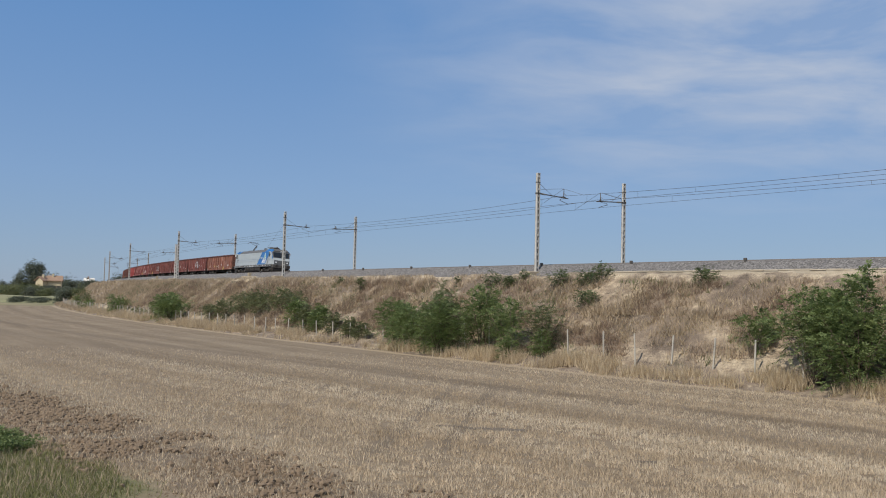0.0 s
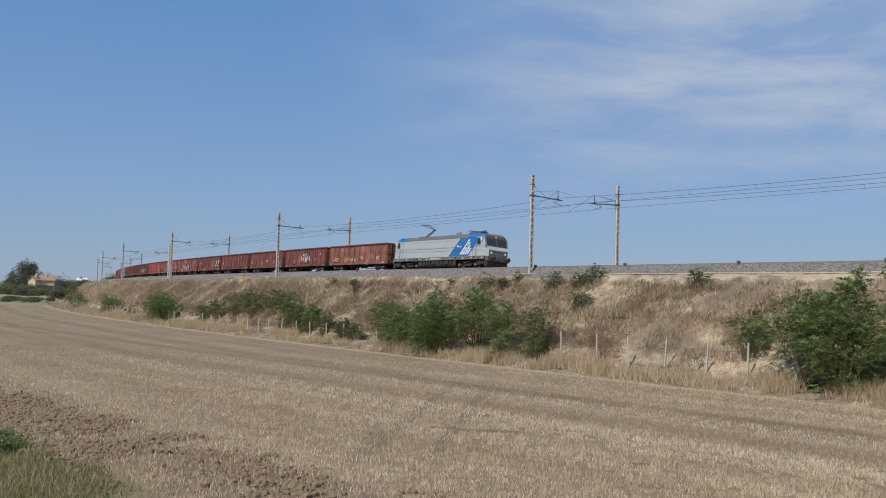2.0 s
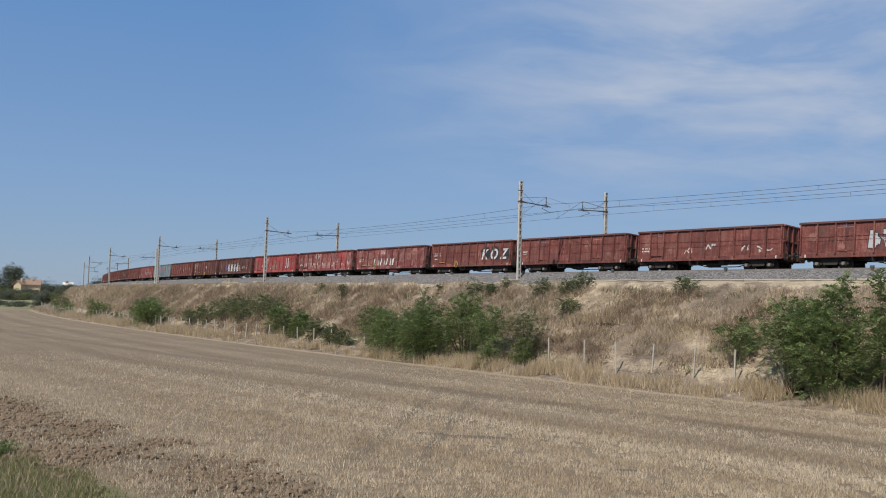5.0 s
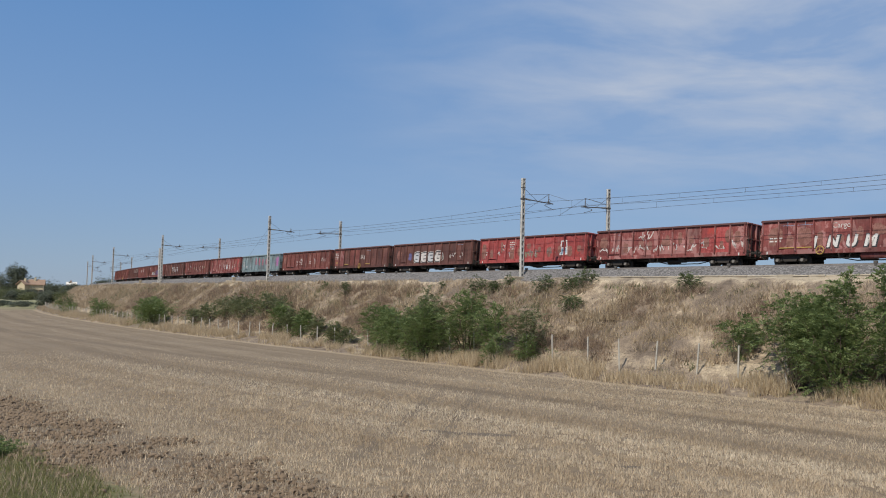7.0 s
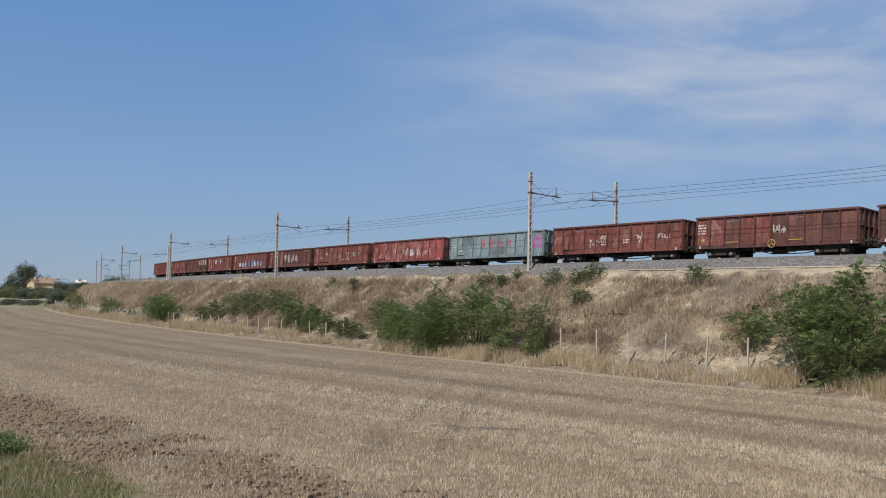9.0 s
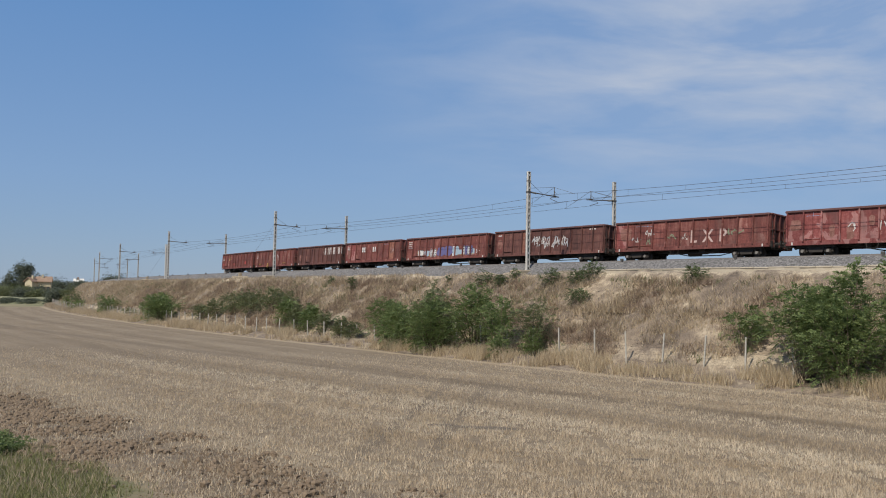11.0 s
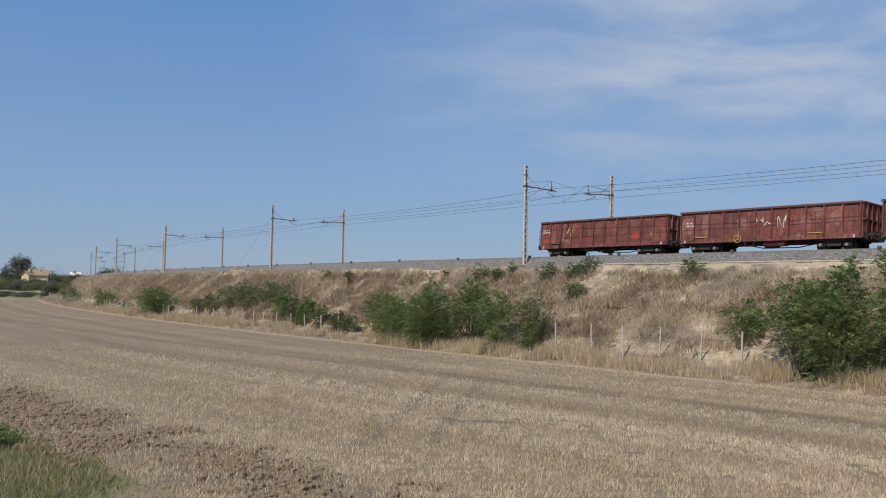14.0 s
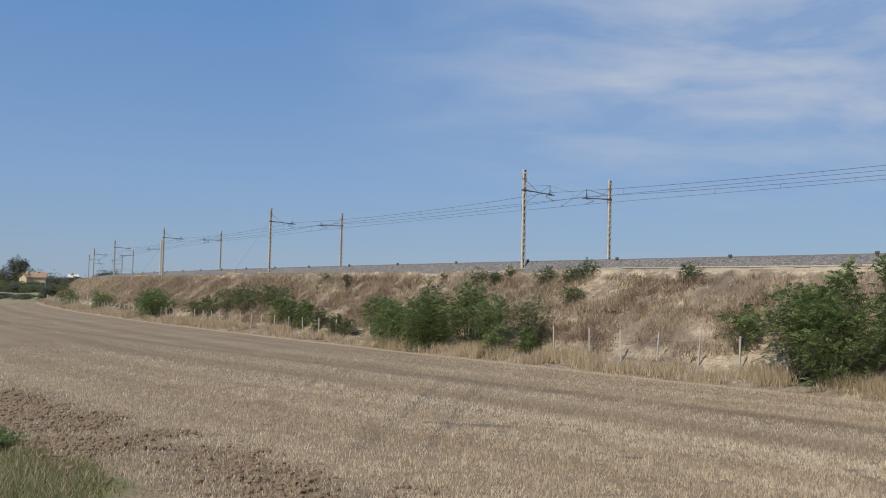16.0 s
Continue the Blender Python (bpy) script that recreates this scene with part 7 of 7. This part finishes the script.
        for y in (-1, 1):
            for x in (-1.3, 1.3):
                part("axle_box_cover", Shape().rod((sg * 5.2 + x, y * 1.2, 0.5), (sg * 5.2 + x, y * 1.24, 0.5), 0.13, 10), BOXGREY, thing)
            part("damper", Shape().rod((sg * 5.2 - 0.5, y * 1.22, 0.72), (sg * 5.2 + 0.6, y * 1.22, 0.86), 0.05, 8), BOXGREY, thing, "pale grey damper")
            part("sand_pipe", Shape().rod((sg * 5.2 + 2.0, y * 1.1, 0.95), (sg * 5.2 + 1.8, y * 1.0, 0.2), 0.03, 6), BOXGREY, thing)
            part("step", Shape().box(sg * 7.15 - 0.25, sg * 7.15 + 0.25, y * 1.38 - 0.1, y * 1.38 + 0.1, 0.45, 0.49).box(sg * 7.15 - 0.27, sg * 7.15 - 0.24, y * 1.38 - 0.02, y * 1.38 + 0.02, 0.45, 1.0).box(sg * 7.15 + 0.24, sg * 7.15 + 0.27, y * 1.38 - 0.02, y * 1.38 + 0.02, 0.45, 1.0), IRON, thing)
            part("handrail", Shape().rod((sg * 6.9, y * (hw + 0.05), 1.4), (sg * 6.9, y * (hw + 0.05), 2.5), 0.018, 6), BOXGREY, thing)
    for y in (-1, 1):
        part("skirt", Shape().box(-8.2, 8.2, min(y * (hw + 0.016), y * (hw - 0.04)), max(y * (hw + 0.016), y * (hw - 0.04)), 0.98, ZB + 0.004, 0.01), SKIRT, thing, "grey lower side skirt")
        part("cant_rail", Shape().box(-6.7, 3.9, y * (hw + 0.003) - 0.01, y * (hw + 0.003) + 0.012, 3.04, 3.08), SILVER, thing)
        part("panel_seam", Shape().box(-6.6, 3.1, y * (hw + 0.003) - 0.004, y * (hw + 0.003) + 0.004, 2.42, 2.45), SILVER, thing)
        part("blue_band", Shape().prism([(2.3, ZB + 0.03), (5.65, ZB + 0.03), (7.0, 2.80), (7.05, 3.3), (4.2, 3.3)], y * (hw + 0.010), y * (hw - 0.01)), BLUE, thing, "slanted bright blue side band")
        for i in range(4):
            x0 = 4.2 + 0.37 * i
            top = (3.12, 2.80, 2.48, 2.16)[i]
            k = (top - 1.52) * 0.88
            part("stripe", Shape().prism([(x0, 1.52), (x0 + 0.24, 1.52), (x0 + 0.24 + k, top), (x0 + k, top)], y * (hw + 0.016), y * (hw + 0.009)), WHITE, thing, "slanted white stripe")
            if i < 2:
                part("stripe_tip", Shape().prism([(x0 + 0.08 + k * 0.55, 1.52 + (top - 1.52) * 0.55), (x0 + 0.30 + k * 0.55, 1.52 + (top - 1.52) * 0.55), (x0 + 0.30 + k * 0.85, 1.52 + (top - 1.52) * 0.85), (x0 + 0.08 + k * 0.85, 1.52 + (top - 1.52) * 0.85)], y * (hw + 0.020), y * (hw + 0.010)), GREEN, thing, "pale green stripe section")
        lg = Shape()
        for i, wd in enumerate((0.12, 0.07, 0.08, 0.07, 0.08, 0.07)):
            lg.box(3.7 + i * 0.14 - 0.0, 3.7 + i * 0.14 + wd, y * (hw + 0.016) - 0.004, y * (hw + 0.016) + 0.004, 2.30, 2.46 if i else 2.56)
        part("side_mark", lg, WHITE, thing, "small plain white mark")
        num = Shape()
        for i in range(11):
            num.box(-0.9 + i * 0.17, -0.9 + i * 0.17 + 0.11, y * (hw + 0.019) - 0.004, y * (hw + 0.019) + 0.004, 1.10, 1.20)
        part("number_bars", num, WHITE, thing)
        for i, x in enumerate((-7.8, -7.3, -6.7, -6.0, -5.5, -4.9, -4.4, -3.1, -2.6, -2.2, -1.7, 1.4, 1.9, 2.5, 3.0, 4.1, 4.7, 5.1, 5.6, 6.1, 6.9, 7.3, 7.8)):
            part("notice_plate", Shape().box(x, x + 0.14, y * (hw + 0.019) - 0.004, y * (hw + 0.019) + 0.004, 1.05 + 0.03 * (i % 3), 1.16 + 0.03 * (i % 3)), SIGNAL if i in (6, 17) else (WHITE if i % 3 == 1 else (BOXGREY, BLACK)[i % 2]), thing)
        for x in (-4.1, -3.6, 3.4, 6.4):
            part("vent", Shape().box(x, x + 0.32, y * (hw + 0.017) - 0.004, y * (hw + 0.017) + 0.004, 1.08, 1.25), BLACK, thing)
    part("roof_deck", Shape().prism_x([(-1.15, 3.60), (-0.95, 3.80), (0.95, 3.80), (1.15, 3.60)], -6.7, 6.7), ROOFGREY, thing, "dusty grey roof deck")
    for y in (-1, 1):
        part("roof_edge", Shape().prism_x([(y * 1.50, 3.30), (y * 1.24, 3.60), (y * 1.14, 3.66), (y * 1.2, 3.42)], -6.72, 6.72), ROOFGREY, thing)
    for y in (-1, 1):
        part("roof_panel", Shape().prism_x([(y * 1.505, 3.30), (y * 1.245, 3.61), (y * 1.14, 3.67), (y * 0.955, 3.81), (y * 0.9, 3.78), (y * 1.2, 3.40)], 5.35, 6.76), BLUE, thing, "bright blue roof shoulder panel")
        part("roof_panel", Shape().prism_x([(y * 1.505, 3.30), (y * 1.245, 3.61), (y * 1.14, 3.67), (y * 0.955, 3.81), (y * 0.9, 3.78), (y * 1.2, 3.40)], -6.76, -6.0), BLUE, thing, "bright blue roof shoulder panel")
    eq = Shape()
    for x in (2.1, 2.6):
        eq.rod((x, -0.4, 3.8), (x, -0.4, 4.1), 0.07, 8)
    eq.rod((1.9, -0.4, 4.06), (2.8, -0.4, 4.12), 0.03, 6)
    part("roof_box", Shape().box(4.3, 5.3, -0.6, 0.6, 3.8, 4.02, 0.05), IRON, thing)
    part("roof_equipment", eq, IRON, thing)
    for x0, up in ((-4.1, True), (5.3, False)):
        p, dk = Shape(), 3.70
        for y in (-0.5, 0.5):
            p.rod((x0 - 0.6, y, 3.52), (x0 - 0.6, y, dk), 0.07, 8).rod((x0 + 0.7, y, 3.52), (x0 + 0.7, y, dk), 0.07, 8)
        p.box(x0 - 0.7, x0 + 0.8, -0.55, 0.55, dk - 0.02, dk + 0.04, 0.01)
        if up:
            knee, head = (x0 + 1.45, 0, 4.5), (x0 - 0.2, 0, 5.0)
            p.rod((x0 - 0.3, 0, dk), knee, 0.075, 8).rod((x0 + 0.2, 0, dk), (knee[0] + 0.2, 0, 4.40), 0.03, 6)
            p.rod((knee[0], -0.12, 4.5), (head[0], -0.4, 4.88), 0.03, 6).rod((knee[0], 0.12, 4.5), (head[0], 0.4, 4.88), 0.03, 6)
        else:
            p.box(x0 - 0.9, x0 - 0.2, -0.5, 0.5, 3.6, 3.86, 0.04).box(x0 + 0.2, x0 + 0.75, -0.45, 0.45, 3.6, 3.9, 0.04).rod((x0 - 0.6, 0, 3.84), (x0 + 1.0, 0, 3.94), 0.08, 8).rod((x0 + 1.0, -0.2, 3.88), (x0 - 0.8, -0.45, 3.94), 0.03, 6).rod((x0 + 1.0, 0.2, 3.88), (x0 - 0.8, 0.45, 3.94), 0.03, 6)
            head = (x0 - 0.8, 0, 3.95)
        pan = part("pantograph", p, IRON, thing, "raised pantograph" if up else "folded pantograph")
        bow = Shape()
        for q in (-0.18, 0.18):
            bow.rod((head[0] + q, -0.62, head[2] + 0.03), (head[0] + q, 0.62, head[2] + 0.03), 0.028, 6).rod((head[0] + q, -0.62, head[2] + 0.03), (head[0] + q, -0.88, head[2] - 0.18), 0.02, 6).rod((head[0] + q, 0.62, head[2] + 0.03), (head[0] + q, 0.88, head[2] - 0.18), 0.02, 6)
        bow.rod((head[0] - 0.18, 0, head[2] - 0.02), (head[0] + 0.18, 0, head[2] - 0.02), 0.02, 6)
        part("collector_bow", bow, IRON, pan)
    tank = Shape().box(-3.3, 3.3, -1.3, 1.3, 0.36, 0.98, 0.06)
    for x in (-7.6, 7.6):
        part("equipment_box", Shape().box(x - 0.7, x + 0.7, -1.3, 1.3, 0.5, 0.98, 0.05), UNDER, thing)
    part("transformer_tank", tank, UNDER, thing)
    rng = random.Random(77)
    x = -3.2
    while x < 3.0:
        wd = rng.uniform(0.25, 0.8)
        for y in (-1, 1):
            part("equipment_case", Shape().box(x, x + wd, y * 1.36 - 0.07, y * 1.36 + 0.07, rng.uniform(0.38, 0.6), 0.96, 0.02), UNDER, thing)
        x += wd + rng.uniform(0.04, 0.25)
    # the hull sits lower than its drawing height
    for ob in thing.children_recursive:
        if ob.name.split(".")[0] in ("bogie", "side_frame", "wheel", "axle", "pantograph", "collector_bow"):
            continue
        for w in ob.data.vertices:
            if w.co.z > 1.2:
                w.co.z = 1.2 + (w.co.z - 1.2) * 0.925
    buffers(thing, 8.5, BUFFER)
    return thing


def motions():
    for thing, u in TRAIN:
        walk(thing, [(t, line_pose(u - SPEED * t, FAR, RAIL) @ pose(0, 0, 0, -CANT)) for t in range(17)])


# ---- build ----
ground()
embankment()
ballast()
for o_ in (NEAR, FAR):
    railway_track(o_)
masts()
anchors()
cable_trough()
overhead_line(NEAR, "near")
overhead_line(FAR, "far")
markers()
fence()
bushes()
distance()
dry_grass()
stubble()
clods()
verge_grass()
slope_stones()
damp_ruts()
locomotive(65.4)
wagons()
motions()
